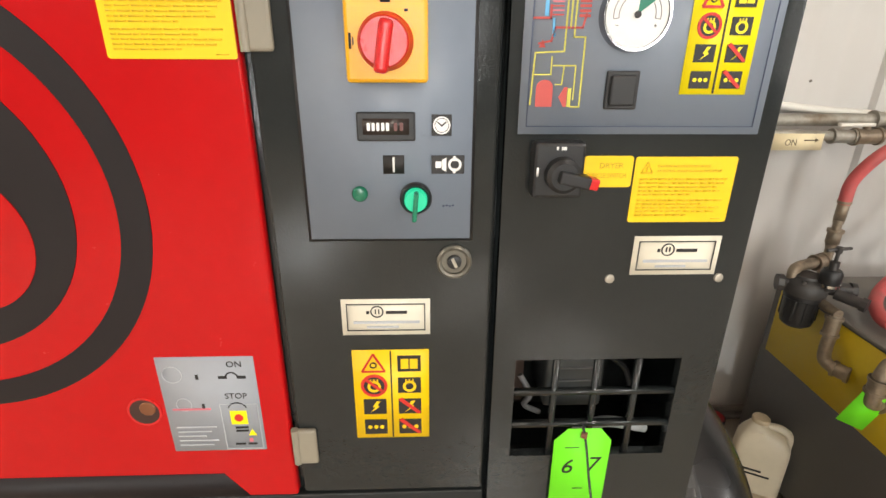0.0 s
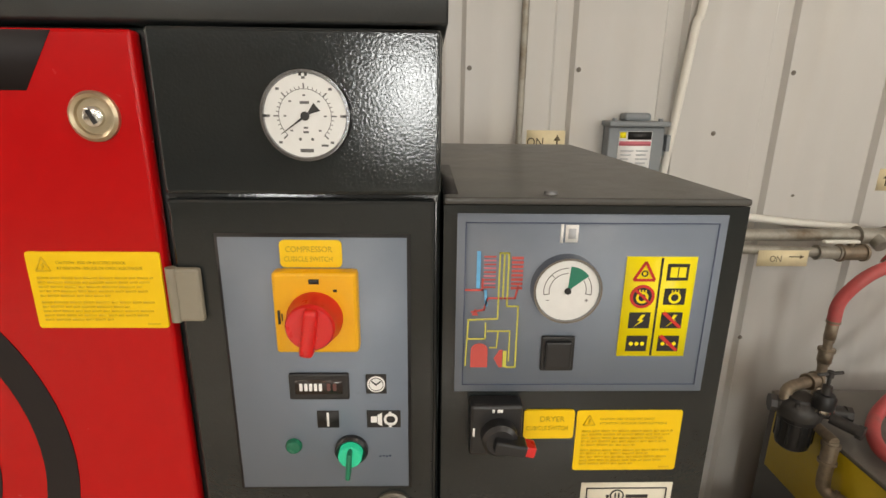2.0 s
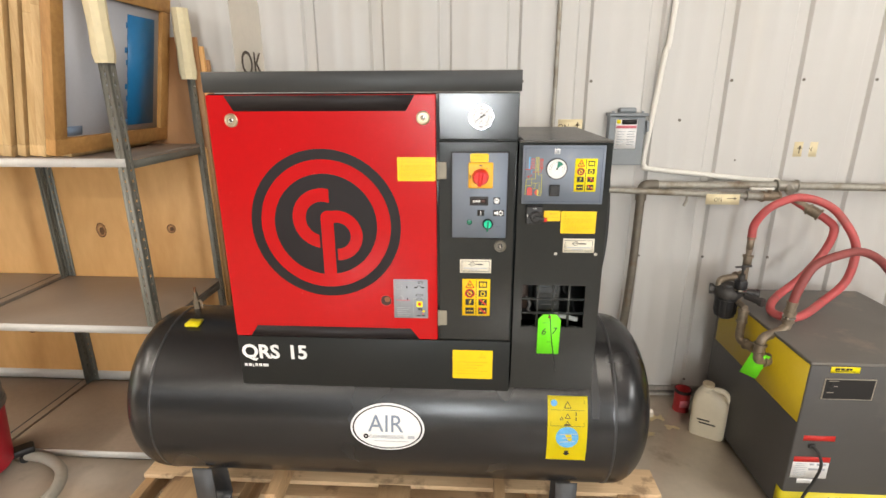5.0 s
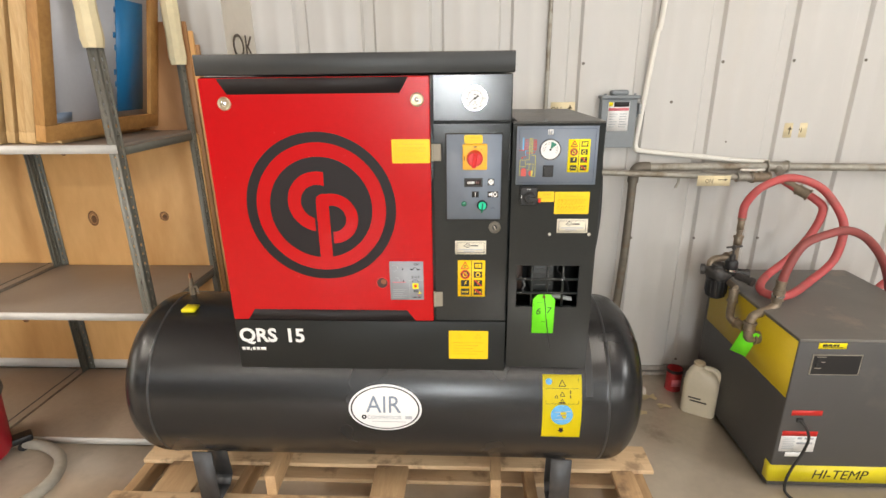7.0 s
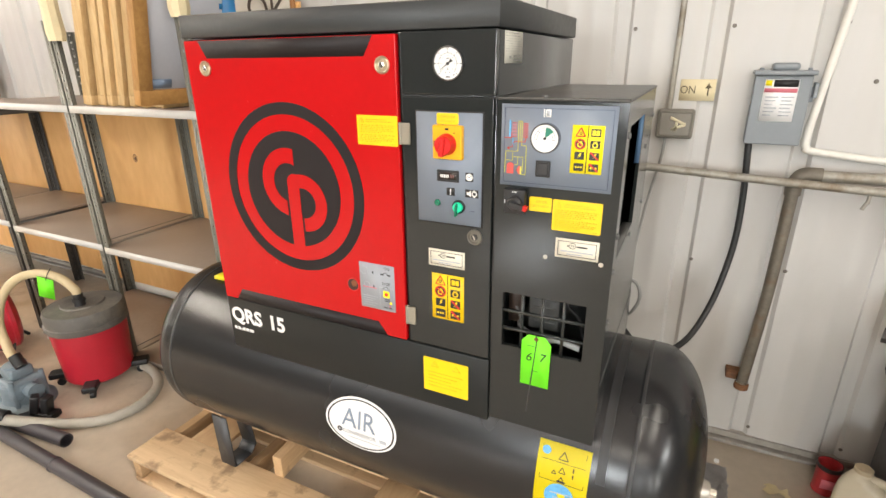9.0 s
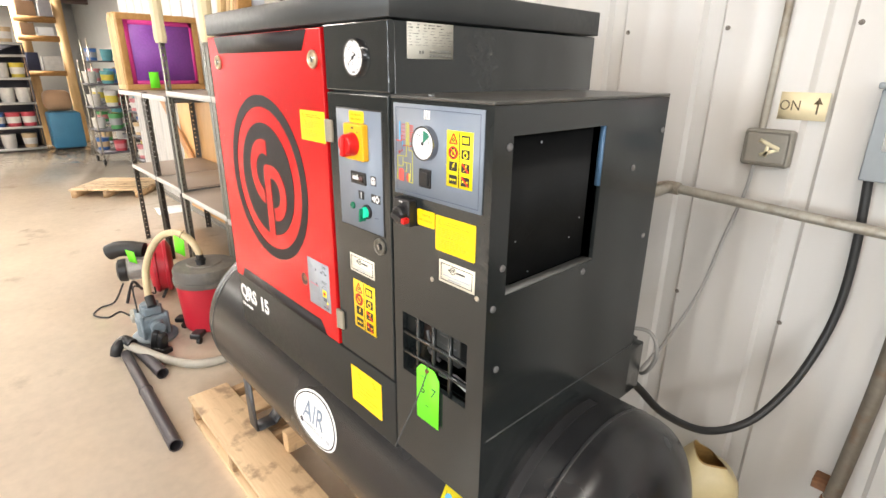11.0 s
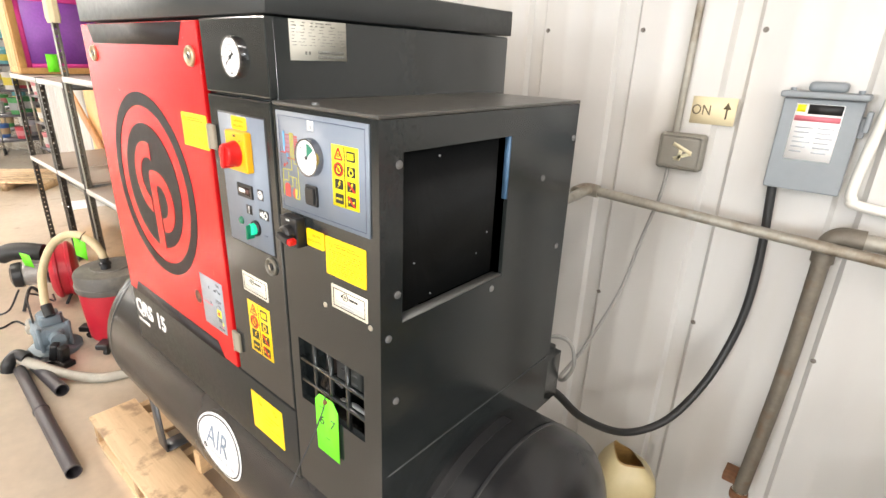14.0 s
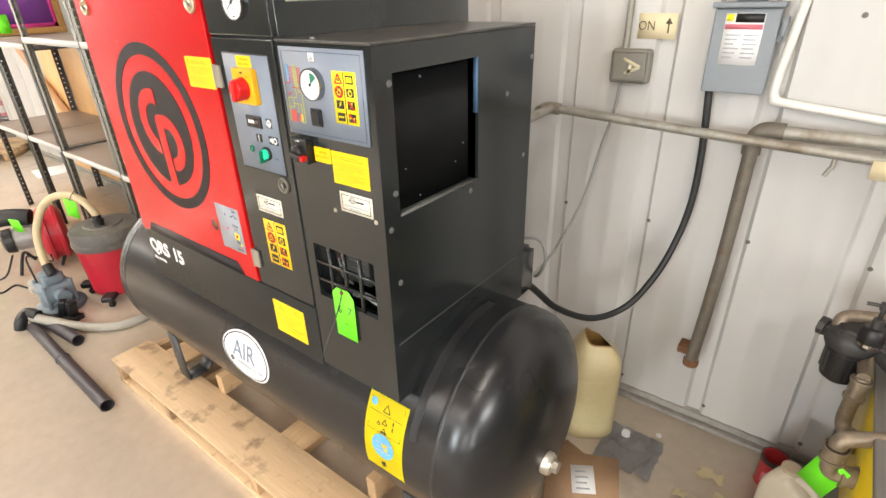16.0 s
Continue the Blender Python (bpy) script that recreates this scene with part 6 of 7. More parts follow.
# filter, elbows and red hoses of the dryer
ff = thing("air_filter", "black air filter with valve on weathered brass elbows", "air filter", (1.318, 0.82, 0.405))
FXc, FYc = 1.283, 0.860
CASTING = paint("worn_black_casting", (0.035, 0.032, 0.03), 0.5, var=0.3, bump=0.15, bump_scale=160)
b = lathe(bmesh.new(), [(0, 0.612), (0.030, 0.614), (0.042, 0.624), (0.045, 0.640), (0.046, 0.705), (0.050, 0.708), (0.050, 0.722), (0, 0.722)], pose(FXc, FYc, 0), 32)
bowl = part("bowl", b, BLACK, ff, "black filter bowl with ribs")
for k in range(10):
    a = 2 * math.pi * k / 10
    part("rib", box(bmesh.new(), FXc + 0.045 * math.cos(a) - 0.003, FXc + 0.045 * math.cos(a) + 0.003, FYc + 0.045 * math.sin(a) - 0.003, FYc + 0.045 * math.sin(a) + 0.003, 0.640, 0.704, 0, 0.001), BLACK, bowl)
b = lathe(bmesh.new(), [(0, 0.7225), (0.056, 0.7225), (0.058, 0.728), (0.058, 0.752), (0.052, 0.762), (0.036, 0.772), (0.034, 0.780), (0, 0.782)], pose(FXc, FYc, 0), 32)
box(b, -0.062, 0.120, -0.021, 0.021, 0.728, 0.762, 0, 0.009, 3, pose(FXc, FYc, 0, 0, 0, -20))
for x, r, w in ((-0.068, 0.026, 0.016), (0.118, 0.024, 0.014)):
    p = pose(FXc, FYc, 0, 0, 0, -20)
    rod(b, p @ Vector((x - w / 2, 0, 0.745)), p @ Vector((x + w / 2, 0, 0.745)), r, 0, seg=8)
for k in range(4):
    a = radians(45 + 90 * k)
    rod(b, (FXc + 0.045 * math.cos(a), FYc + 0.045 * math.sin(a), 0.755), (FXc + 0.045 * math.cos(a), FYc + 0.045 * math.sin(a), 0.774), 0.006, 0, seg=6)
part("head", b, CASTING, ff, "worn black cast head")
part("side_nozzle", rod(rod(bmesh.new(), (FXc + 0.060, FYc - 0.045, 0.738), (FXc + 0.098, FYc - 0.100, 0.732), 0.016, 0, seg=14), (FXc + 0.096, FYc - 0.097, 0.732), (FXc + 0.104, FYc - 0.109, 0.731), 0.021, 0, seg=8), CASTING, ff)
b = lathe(bmesh.new(), [(0, 0.752), (0.019, 0.752), (0.022, 0.775), (0.017, 0.800), (0.012, 0.815), (0.012, 0.840), (0.005, 0.842), (0.005, 0.872), (0, 0.873)], pose(1.312, 0.815, 0), 16)
part("shutoff_valve", b, CASTING, ff, "small dark shut-off valve")
part("regulator_knob", lathe(bmesh.new(), [(0, 0.772), (0.026, 0.772), (0.028, 0.780), (0.028, 0.806), (0.022, 0.815), (0, 0.815)], pose(1.312, 0.815, 0), 20), BLACK, ff, "black regulator knob")
part("knob_ring", lathe(bmesh.new(), [(0.0262, 0.766), (0.0288, 0.766), (0.0288, 0.774), (0.0262, 0.774)], pose(1.312, 0.815, 0), 20), CHROME, ff)
b = tube(bmesh.new(), [(1.248, 0.872, 0.752), (1.252, 0.880, 0.782), (1.275, 0.892, 0.792), (1.330, 0.912, 0.793), (1.372, 0.927, 0.795)], 0.0165, 0, 14, 5)
part("inlet_pipe", b, BRASS, ff, "weathered brass pipe over the filter head")
part("collar", fitting(bmesh.new(), (1.335, 0.914, 0.793), (1.375, 0.928, 0.795), 0.021), BRASS, ff)
b = tube(bmesh.new(), [(1.278, 0.815, 0.874), (1.312, 0.815, 0.877), (1.346, 0.815, 0.880)], 0.0048, 0, 8, 3)
rod(b, (1.312, 0.815, 0.866), (1.312, 0.815, 0.884), 0.009, 0, seg=10)
part("valve_handle", b, CASTING, ff, "T handle of the valve")
b = tube(bmesh.new(), [(1.345, 0.890, 0.745), (1.368, 0.912, 0.747), (1.381, 0.925, 0.760), (1.385, 0.930, 0.800)], 0.014, 0, 14, 5)
part("riser_elbow", b, BRASS, ff, "weathered brass elbow under the riser")
for lab_, z0, z1, pr in (("brass riser", 0.795, 0.850, 0.013), ("brass union", 0.8505, 0.895, 0.019), ("brass nipple", 0.8955, 0.925, 0.012), ("hose tail", 0.9255, 0.985, 0.0155)):
    part("riser", rod(bmesh.new(), (1.385, 0.930, z0), (1.385, 0.930, z1), pr, seg=8 if pr > 0.015 else 16), BRASS, ff, lab_)
    part("collar", rod(bmesh.new(), (1.385, 0.930, z1 - 0.009), (1.385, 0.930, z1 - 0.001), pr * 1.2), BRASS, ff)
FXc, FYc = 1.300, 0.845
b = tube(bmesh.new(), [(FXc + 0.020, FYc - 0.075, 0.695), (FXc + 0.018, FYc - 0.082, 0.645), (FXc + 0.016, FYc - 0.085, 0.575), (FXc + 0.02, FYc - 0.095, 0.550), (FXc + 0.035, FYc - 0.12, 0.540), (FXc + 0.052, FYc - 0.15, 0.540)], 0.0175, 0, 14, 5)
part("collar", fitting(bmesh.new(), (FXc + 0.020, FYc - 0.076, 0.690), (FXc + 0.018, FYc - 0.08, 0.630), 0.020), BRASS, ff)
part("collar", fitting(bmesh.new(), (FXc + 0.030, FYc - 0.112, 0.541), (FXc + 0.052, FYc - 0.15, 0.540), 0.021), BRASS, ff)
rod(b, (FXc + 0.02, FYc, 0.703), (FXc + 0.020, FYc - 0.085, 0.700), 0.014, 0)
part("elbow_pipe", b, BRASS, ff, "weathered brass elbow pipe")
b = tube(bmesh.new(), [(1.352, 0.575, 0.550), (1.318, 0.565, 0.550), (1.301, 0.562, 0.555), (1.295, 0.560, 0.575), (1.295, 0.560, 0.630), (1.301, 0.562, 0.650), (1.323, 0.575, 0.657), (1.380, 0.600, 0.665), (1.418, 0.615, 0.683), (1.420, 0.617, 0.705)], 0.0185, 0, 14, 5)
for pa, pb, pr in (((1.356, 0.575, 0.550), (1.318, 0.567, 0.550), 0.024), ((1.295, 0.560, 0.587), (1.295, 0.560, 0.630), 0.022), ((1.421, 0.617, 0.705), (1.423, 0.617, 0.750), 0.021), ((1.423, 0.617, 0.750), (1.425, 0.617, 0.795), 0.019)):
    part("collar", fitting(bmesh.new(), pa, pb, pr), BRASS, ff)
part("hose_clamp", rod(bmesh.new(), (1.422, 0.617, 0.723), (1.422, 0.617, 0.731), 0.0255), CHROME, ff)
part("elbow_pipe", b, BRASS, ff, "weathered brass outlet elbow with hose tail")
t2 = thing("lot_tag", "fluorescent green lot tag hanging from a brass elbow", "tag", (1.295, 0.60, 0.435))
part("card", box(bmesh.new(), -0.033, 0.033, -0.0006, 0.0006, -0.125, 0.0, m=pose(1.306, 0.556, 0.588, 6, 16, -24)), TAG, t2)
part("tie", tube(bmesh.new(), [(1.306, 0.566, 0.602), (1.305, 0.556, 0.596), (1.304, 0.552, 0.580)], 0.0014, 0, 6, 4), BLACK, t2)

RH = 0.0175
single("air_hose", tube(bmesh.new(), [(1.385, 0.930, 0.975), (1.386, 0.925, 1.045), (1.420, 0.905, 1.119), (1.480, 0.90, 1.158), (1.543, 0.90, 1.175), (1.632, 0.90, 1.158), (1.719, 0.90, 1.107), (1.798, 0.880, 0.998), (1.800, 0.850, 0.915), (1.757, 0.815, 0.810), (1.655, 0.775, 0.735), (1.500, 0.660, 0.713), (1.420, 0.650, 0.712), (1.405, 0.720, 0.713), (1.485, 0.830, 0.728), (1.612, 0.890, 0.800), (1.703, 0.915, 0.910), (1.742, 0.930, 1.015), (1.715, 0.950, 1.062), (1.641, 1.01, 1.110), (1.600, 1.05, 1.140)], RH, 0, 14, 8), HOSE_RED, "faded red rubber air hose looped above the dryer", "hose")
b = fitting(bmesh.new(), (1.690, 0.965, 1.080), (1.653, 1.00, 1.103), 0.024)
fitting(b, (1.653, 1.00, 1.103), (1.602, 1.045, 1.143), 0.018)
single("hose_coupling", b, BRASS, "brass hose coupling below the pipe tee", "coupling")
single("air_hose", tube(bmesh.new(), [(1.425, 0.617, 0.785), (1.440, 0.620, 0.850), (1.495, 0.640, 0.943), (1.600, 0.660, 0.985), (1.716, 0.700, 0.987), (1.840, 0.740, 0.925), (1.963, 0.780, 0.796), (2.060, 0.820, 0.600), (2.130, 0.860, 0.320), (2.170, 0.900, 0.080), (2.260, 0.930, 0.012), (2.500, 0.940, 0.010)], RH, 0, 14, 8), HOSE_DARK, "darker red rubber hose arching down behind the dryer", "hose")
single("air_hose", tube(bmesh.new(), [(2.045, 1.00, 0.400), (2.080, 1.00, 0.480), (2.117, 1.00, 0.558), (2.170, 1.00, 0.637), (2.300, 1.00, 0.730), (2.420, 1.00, 0.640), (2.470, 0.98, 0.350), (2.480, 0.96, 0.010)], RH, 0, 14, 8), HOSE_RED, "red rubber hose rising behind the dryer", "hose")

# ---- jugs, tin and litter by the wall ----
level[0] = GROUND


def jug(name, m, w, d, h, mat, label, lid=None, writing=True):
    """A moulded handle jug: body with shoulders, neck, cap and a bridged grip."""
    j = thing(name, label, "jug", m.translation)
    bm = bmesh.new()
    prof = [(0.0, 0.94, 0), (0.02, 1.0, 0), (0.60, 1.0, 0), (0.70, 0.97, 0), (0.80, 0.80, 0.02), (0.88, 0.52, 0.10), (0.92, 0.34, 0.14), (0.97, 0.30, 0.14)]
    rings, n = [], 28
    for f, s, off in prof:
        ring = []
        for k in range(n):
            a = 2 * math.pi * k / n
            c, sn = math.cos(a), math.sin(a)
            p = 0.42
            u, v = math.copysign(abs(c) ** p, c) * w / 2, math.copysign(abs(sn) ** p, sn) * d / 2
            if s < 0.6:
                u, v = c * w / 2, sn * w / 2
            ring.append(bm.verts.new((u * s - off * w, v * s, f * h)))
        rings.append(ring)
    for lo, hi in zip(rings, rings[1:]):
        for k in range(n):
            bm.faces.new((lo[k], lo[(k + 1) % n], hi[(k + 1) % n], hi[k]))
    bm.faces.new(rings[0][::-1])
    bm.faces.new(rings[-1])
    tube(bm, [(-0.02 * w, 0, h * 0.90), (0.25 * w, 0, h * 0.91), (0.44 * w, 0, h * 0.82), (0.46 * w, 0, h * 0.66)], w * 0.085, 0, 10, 5)
    bmesh.ops.transform(bm, matrix=m, verts=bm.verts)
    part("body", bm, mat, j)
    bm = lathe(bmesh.new(), [(0, 0.955 * h), (0.17 * w, 0.955 * h), (0.17 * w, h), (0.15 * w, 1.012 * h), (0, 1.012 * h)], m @ pose(-0.14 * w, 0, 0), 20)
    part("cap", bm, lid or mat, j)
    if writing:
        bm = bmesh.new()
        for z, a, c in ((0.34, -0.30, 0.05), (0.28, -0.24, 0.22)):
            slab(bm, [(a * w, z * h), (c * w, z * h), (c * w, z * h + 0.007), (a * w, z * h + 0.007)], -d / 2 - 0.0012, -d / 2 + 0.001)
        bmesh.ops.transform(bm, matrix=m, verts=bm.verts)
        part("scribble", bm, INK, j, "black marker scribble")
    return j


jug("plastic_jug", pose(1.288, 0.848, 0, 0, 0, -28), 0.160, 0.100, 0.275, JUG, "milky plastic jug standing on the floor", paint("tan_cap", (0.42, 0.34, 0.23), 0.5))


def cut_jug(m, w, d, h, mat, stain, label):
    """A square plastic jug with its neck cut away: moulded body, uneven mouth, stained inside."""
    j = thing("plastic_jug", label, "jug", m.translation)
    n = 32

    def ring(bm, s, f, tilt):
        out = []
        for k in range(n):
            a = 2 * math.pi * k / n
            c, q = math.cos(a), math.sin(a)
            out.append(bm.verts.new((math.copysign(abs(c) ** 0.62, c) * w / 2 * s, math.copysign(abs(q) ** 0.62, q) * d / 2 * s, h * (f + tilt * c + 0.4 * tilt * math.sin(2 * a)))))
        return out

    def skin(rows):
        bm = bmesh.new()
        rings = [ring(bm, *r) for r in rows]
        for lo, hi in zip(rings, rings[1:]):
            for k in range(n):
                bm.faces.new((lo[k], lo[(k + 1) % n], hi[(k + 1) % n], hi[k]))
        bm.faces.new(rings[0][::-1])
        bmesh.ops.transform(bm, matrix=m, verts=bm.verts)
        return bm

    part("body", skin([(0.93, 0, 0), (1.0, 0.025, 0), (1.0, 0.16, 0), (0.975, 0.18, 0), (1.0, 0.20, 0), (1.0, 0.66, 0), (0.975, 0.68, 0), (1.0, 0.70, 0), (0.985, 0.78, 0.0), (0.93, 0.85, -0.01), (0.80, 0.91, -0.03), (0.62, 0.955, -0.05), (0.50, 0.985, -0.06)]), mat, j)
    part("lining", skin([(0.60, 0.50, 0.0), (0.86, 0.70, 0.0), (0.72, 0.90, -0.03), (0.505, 0.988, -0.06)]), stain, j, "brown-stained mouth")
    return j


cut_jug(pose(0.608, 0.935, 0, 0, 0, 35), 0.185, 0.170, 0.430, JUG_OLD, paint("brown_stain", (0.33, 0.19, 0.06), 0.5, var=0.4, scale=18), "yellowed plastic jug with its top cut off, stained brown")
tin = thing("tin_can", "open red tin can on the floor", "can", (1.232, 1.040, 0))
part("body", lathe(bmesh.new(), [(0, 0), (0.040, 0), (0.042, 0.004), (0.040, 0.008), (0.040, 0.118), (0.042, 0.122), (0.0405, 0.126), (0.037, 0.126), (0.037, 0.020), (0, 0.020)], pose(1.236, 1.045, 0), 28), CAN_RED, tin)
part("rim", lathe(bmesh.new(), [(0.0395, 0.108), (0.0425, 0.110), (0.0425, 0.127), (0.0395, 0.127)], pose(1.236, 1.045, 0), 28), INK, tin)
b = box(bmesh.new(), 1.211, 1.261, 1.0035, 1.0050, 0.035, 0.075)
part("print", b, PINK, tin)


def crumpled(name, x0, x1, y0, y1, h, mat, label, category, turn=0.0, seed=1, n=14):
    bm = bmesh.new()
    grid = [[bm.verts.new((x0 + (x1 - x0) * i / n + 0.02 * noise.noise((i * 0.5, j * 0.5, seed)), y0 + (y1 - y0) * j / n + 0.02 * noise.noise((i * 0.5, j * 0.5, seed + 7)), 0.003 + h * max(0, 0.5 + noise.noise((i * 0.42, j * 0.42, seed + 3))))) for j in range(n + 1)] for i in range(n + 1)]
    for i in range(n):
        for j in range(n):
            bm.faces.new((grid[i][j], grid[i + 1][j], grid[i + 1][j + 1], grid[i][j + 1]))
    bmesh.ops.solidify(bm, geom=bm.faces[:], thickness=0.002)
    return single(name, bm, mat, label, category)


crumpled("rag", 0.69, 0.90, 0.79, 1.00, 0.018, CLOTH, "crumpled grey rag on the floor", "rag", seed=4)
single("bottle_cap", lathe(bmesh.new(), [(0, 0), (0.016, 0), (0.015, 0.014), (0, 0.015)], pose(0.765, 0.935, 0.035), 16), WHITE, "white bottle cap lying on the rag", "cap")
single("bottle_cap", lathe(bmesh.new(), [(0, 0), (0.010, 0), (0.010, 0.008), (0, 0.008)], pose(0.865, 1.035, 0.0), 12), WHITE, "small white cap on the floor", "cap")
cb = thing("cardboard_flap", "torn brown cardboard with a white printed sheet", "cardboard", (0.72, 0.66, 0))
part("board", box(bmesh.new(), -0.12, 0.13, -0.12, 0.09, 0, 0.006, m=pose(0.70, 0.66, 0.030, 6, -4, 20)), CARD, cb)
part("board", box(bmesh.new(), -0.10, 0.09, -0.10, 0.09, 0, 0.006, m=pose(0.66, 0.68, 0.008, 3, 2, -15)), CARD, cb)
b = box(bmesh.new(), -0.040, 0.040, -0.055, 0.055, 0, 0.001, 0, m=pose(0.715, 0.64, 0.042, 6, -4, 28))
for k in range(4):
    box(b, -0.025, 0.02 - 0.008 * (k % 2), -0.04 + 0.022 * k, -0.034 + 0.022 * k, 0.001, 0.0016, 1, m=pose(0.715, 0.64, 0.042, 6, -4, 28))
part("sheet", b, [WHITE, PALE], cb, "white printed sheet")
for x, y, s, k in ((1.03, 0.93, 0.045, 2), (1.10, 0.86, 0.03, 8), (0.98, 0.80, 0.025, 9)):
    crumpled("paper_scrap", x, x + s * 1.8, y, y + s, 0.008, TAPE, "torn scrap of brownish paper on the floor", "scrap", seed=k, n=5)

# ---- slotted steel shelving along the wall ----
SY0, SY1 = 0.50, 1.10


def slotted_angle(x, y, z0, z1, sx, sy, mats):
    """An L-shaped upright with slots cut through both flanges."""
    bm, t, w, step = bmesh.new(), 0.0025, 0.040, 0.040
    n = int((z1 - z0) / step)
    for axis in (0, 1):
        def strip(a0, a1, p, q, mi=0):
            if axis == 0:
                box(bm, *sorted((x + sx * a0, x + sx * a1)), *sorted((y, y + sy * t)), p, q, mi)
            else:
                box(bm, *sorted((x, x + sx * t)), *sorted((y + sy * a0, y + sy * a1)), p, q, mi)
        strip(0, w * (0.36 if axis else 0.42), z0, z1)
        strip(w * (0.64 if axis else 0.58), w, z0, z1)
        for k in range(n + 1):
            strip(w * (0.36 if axis else 0.42), w * (0.64 if axis else 0.58), z0 + k * step, min(z1, z0 + k * step + step * (0.82 if k % 2 else 0.70)))
    return bm


def shelf_unit(x0, x1, shelves, top, post_mat, board_mats, label, edge=TRIM_EDGE):
    u = thing("steel_shelving", label, "shelving", ((x0 + x1) / 2, (SY0 + SY1) / 2, 0), "shelving along the wall")
    for x, sx in ((x0, 1), (x1, -1)):
        for y, sy in ((SY0, 1), (SY1, -1)):
            part("upright", slotted_angle(x, y, 0.0, top - 0.0, sx, sy, None), post_mat, u)
    for k, z in enumerate(shelves):
        part("shelf_board", box(bmesh.new(), x0 + 0.003, x1 - 0.003, SY0 + 0.004, SY1 - 0.004, z - 0.012, z, bev=0.001), board_mats[k % len(board_mats)], u)
        part("shelf_edge", box(bmesh.new(), x0 + 0.004, x1 - 0.004, SY0 - 0.003, SY0 + 0.0015, z - 0.034, z - 0.001), edge, u, "pale front edge of the shelf")
        for x in (x0 + 0.003, x1 - 0.006):
            part("side_rail", box(bmesh.new(), x, x + 0.003, SY0 + 0.003, SY1 - 0.003, z - 0.045, z - 0.013), post_mat, u)
    return u


U1 = shelf_unit(-2.110, -1.240, (0.040, 0.690, 1.405), 1.775, ANGLE, [BOARD, BOARD_GREY, BOARD_GREY], "grey slotted steel shelving unit with brown boards")
U2 = shelf_unit(-2.965, -2.120, (0.040, 0.700, 1.405), 1.775, ANGLE, [BOARD, BOARD_GREY, BOARD_GREY], "grey slotted steel shelving unit, empty below")
shelf_unit(-4.36, -3.62, (0.720, 1.365), 1.37, ANGLE_DARK, [BOARD_GREY, BOARD_GREY], "dark slotted steel shelving unit, open below")
shelf_unit(-3.60, -2.99, (0.720, 1.365), 1.37, ANGLE_DARK, [BOARD_GREY, BOARD_GREY], "short dark slotted steel shelving unit")
# tape wraps on the upright tops
for x, y, z0, z1 in ((-1.261, SY0 + 0.016, 1.765, 2.10), (-1.261, SY1 - 0.016, 1.72, 2.02), (-2.090, SY0 + 0.016, 1.70, 1.98), (-2.955, SY0 + 0.016, 1.72, 2.0)):
    w = bmesh.new()
    prof = [(0.034, z0 - 0.012), (0.040, z0 + 0.02), (0.036, z0 + 0.12), (0.039, z0 + 0.2), (0.036, z1), (0.0, z1)]
    lathe(w, prof, pose(x, y, 0), 9)
    single("padding_wrap", w, TAPE, "masking tape and card wrapped over a shelf upright", "padding", "padding on the uprights")
# joints across the boards
for z in (0.040, 0.700):
    part("board_joint", box(bmesh.new(), -2.172, -2.165, SY0 + 0.006, SY1 - 0.006, z + 0.0002, z + 0.0012), INK, U2, "dark joint across the board")

# plywood behind the shelves, with its knots (x, z, radius, height over width)
KNOTS = {0: ((-1.873, 0.950, 0.027, 1.45), (-1.485, 0.962, 0.023, 1.05), (-1.62, 0.42, 0.014, 1.2), (-1.95, 1.30, 0.016, 1.2)),
         1: ((-2.414, 0.355, 0.019, 1.1), (-2.62, 1.02, 0.020, 1.3), (-2.95, 0.52, 0.016, 1.2), (-3.02, 1.16, 0.018, 1.1))}
for k, (x0, x1, z0, z1, y, mt) in enumerate(((-2.14, -1.235, 0.10, 1.385, 1.103, PLY), (-3.30, -2.15, 0.10, 1.36, 1.103, PLY), (-4.90, -3.32, 0.12, 1.30, 1.112, PLY), (-1.95, -1.222, 0.30, 1.90, 1.122, PLY_DARK), (-2.2, -1.205, 0.02, 1.86, 1.141, PLY), (-2.3, -1.192, 0.0, 1.80, 1.160, PLY_DARK))):
    sh = single("plywood_sheet", box(bmesh.new(), x0, x1, y, y + 0.017, z0, z1, bev=0.001), mt, "orange-brown plywood sheet leaning behind the shelves" if mt is PLY else "darker brown plywood sheet behind the shelves", "plywood", "plywood sheets")
    for kx, kz, kr, tall in KNOTS.get(k, ()):
        spot = pose(kx, y - 0.0002, kz, 90, 0, 0) @ Matrix.Diagonal((1.0, tall, 1, 1))
        knot = part("knot", lathe(bmesh.new(), [(kr * 0.86, 0.0), (kr * 0.9, 0.0007), (kr, 0.0007), (kr * 1.04, 0.0)], spot, 20), KNOT, sh, "dark ringed knot")
        lathe_core = lathe(bmesh.new(), [(0, 0.0), (kr * 0.50, 0.0), (kr * 0.54, 0.0004), (0, 0.0009)], spot @ pose(kr * 0.12, -kr * 0.1, 0), 16)
        part("knot_core", lathe_core, KNOT, knot)
        part("knot_flesh", lathe(bmesh.new(), [(kr * 0.54, 0.0002), (kr * 0.86, 0.0003), (kr * 0.86, 0.0)], spot, 20), PLY_DARK, knot, "reddish wood inside the knot's ring")
single("plank", box(bmesh.new(), -0.62, 0.62, 0.0, 0.02, -0.05, 0.05, bev=0.002, m=pose(-4.93, 1.075, 0.94, 0, 37, 0)), PLY_DARK, "brown board leaning across behind the shelves", "plank")
part("shelf_back_rail", box(bmesh.new(), -2.11, -1.240, SY1 - 0.002, SY1 + 0.012, 0.045, 0.10), TRIM_EDGE, U1, "white strip along the back")
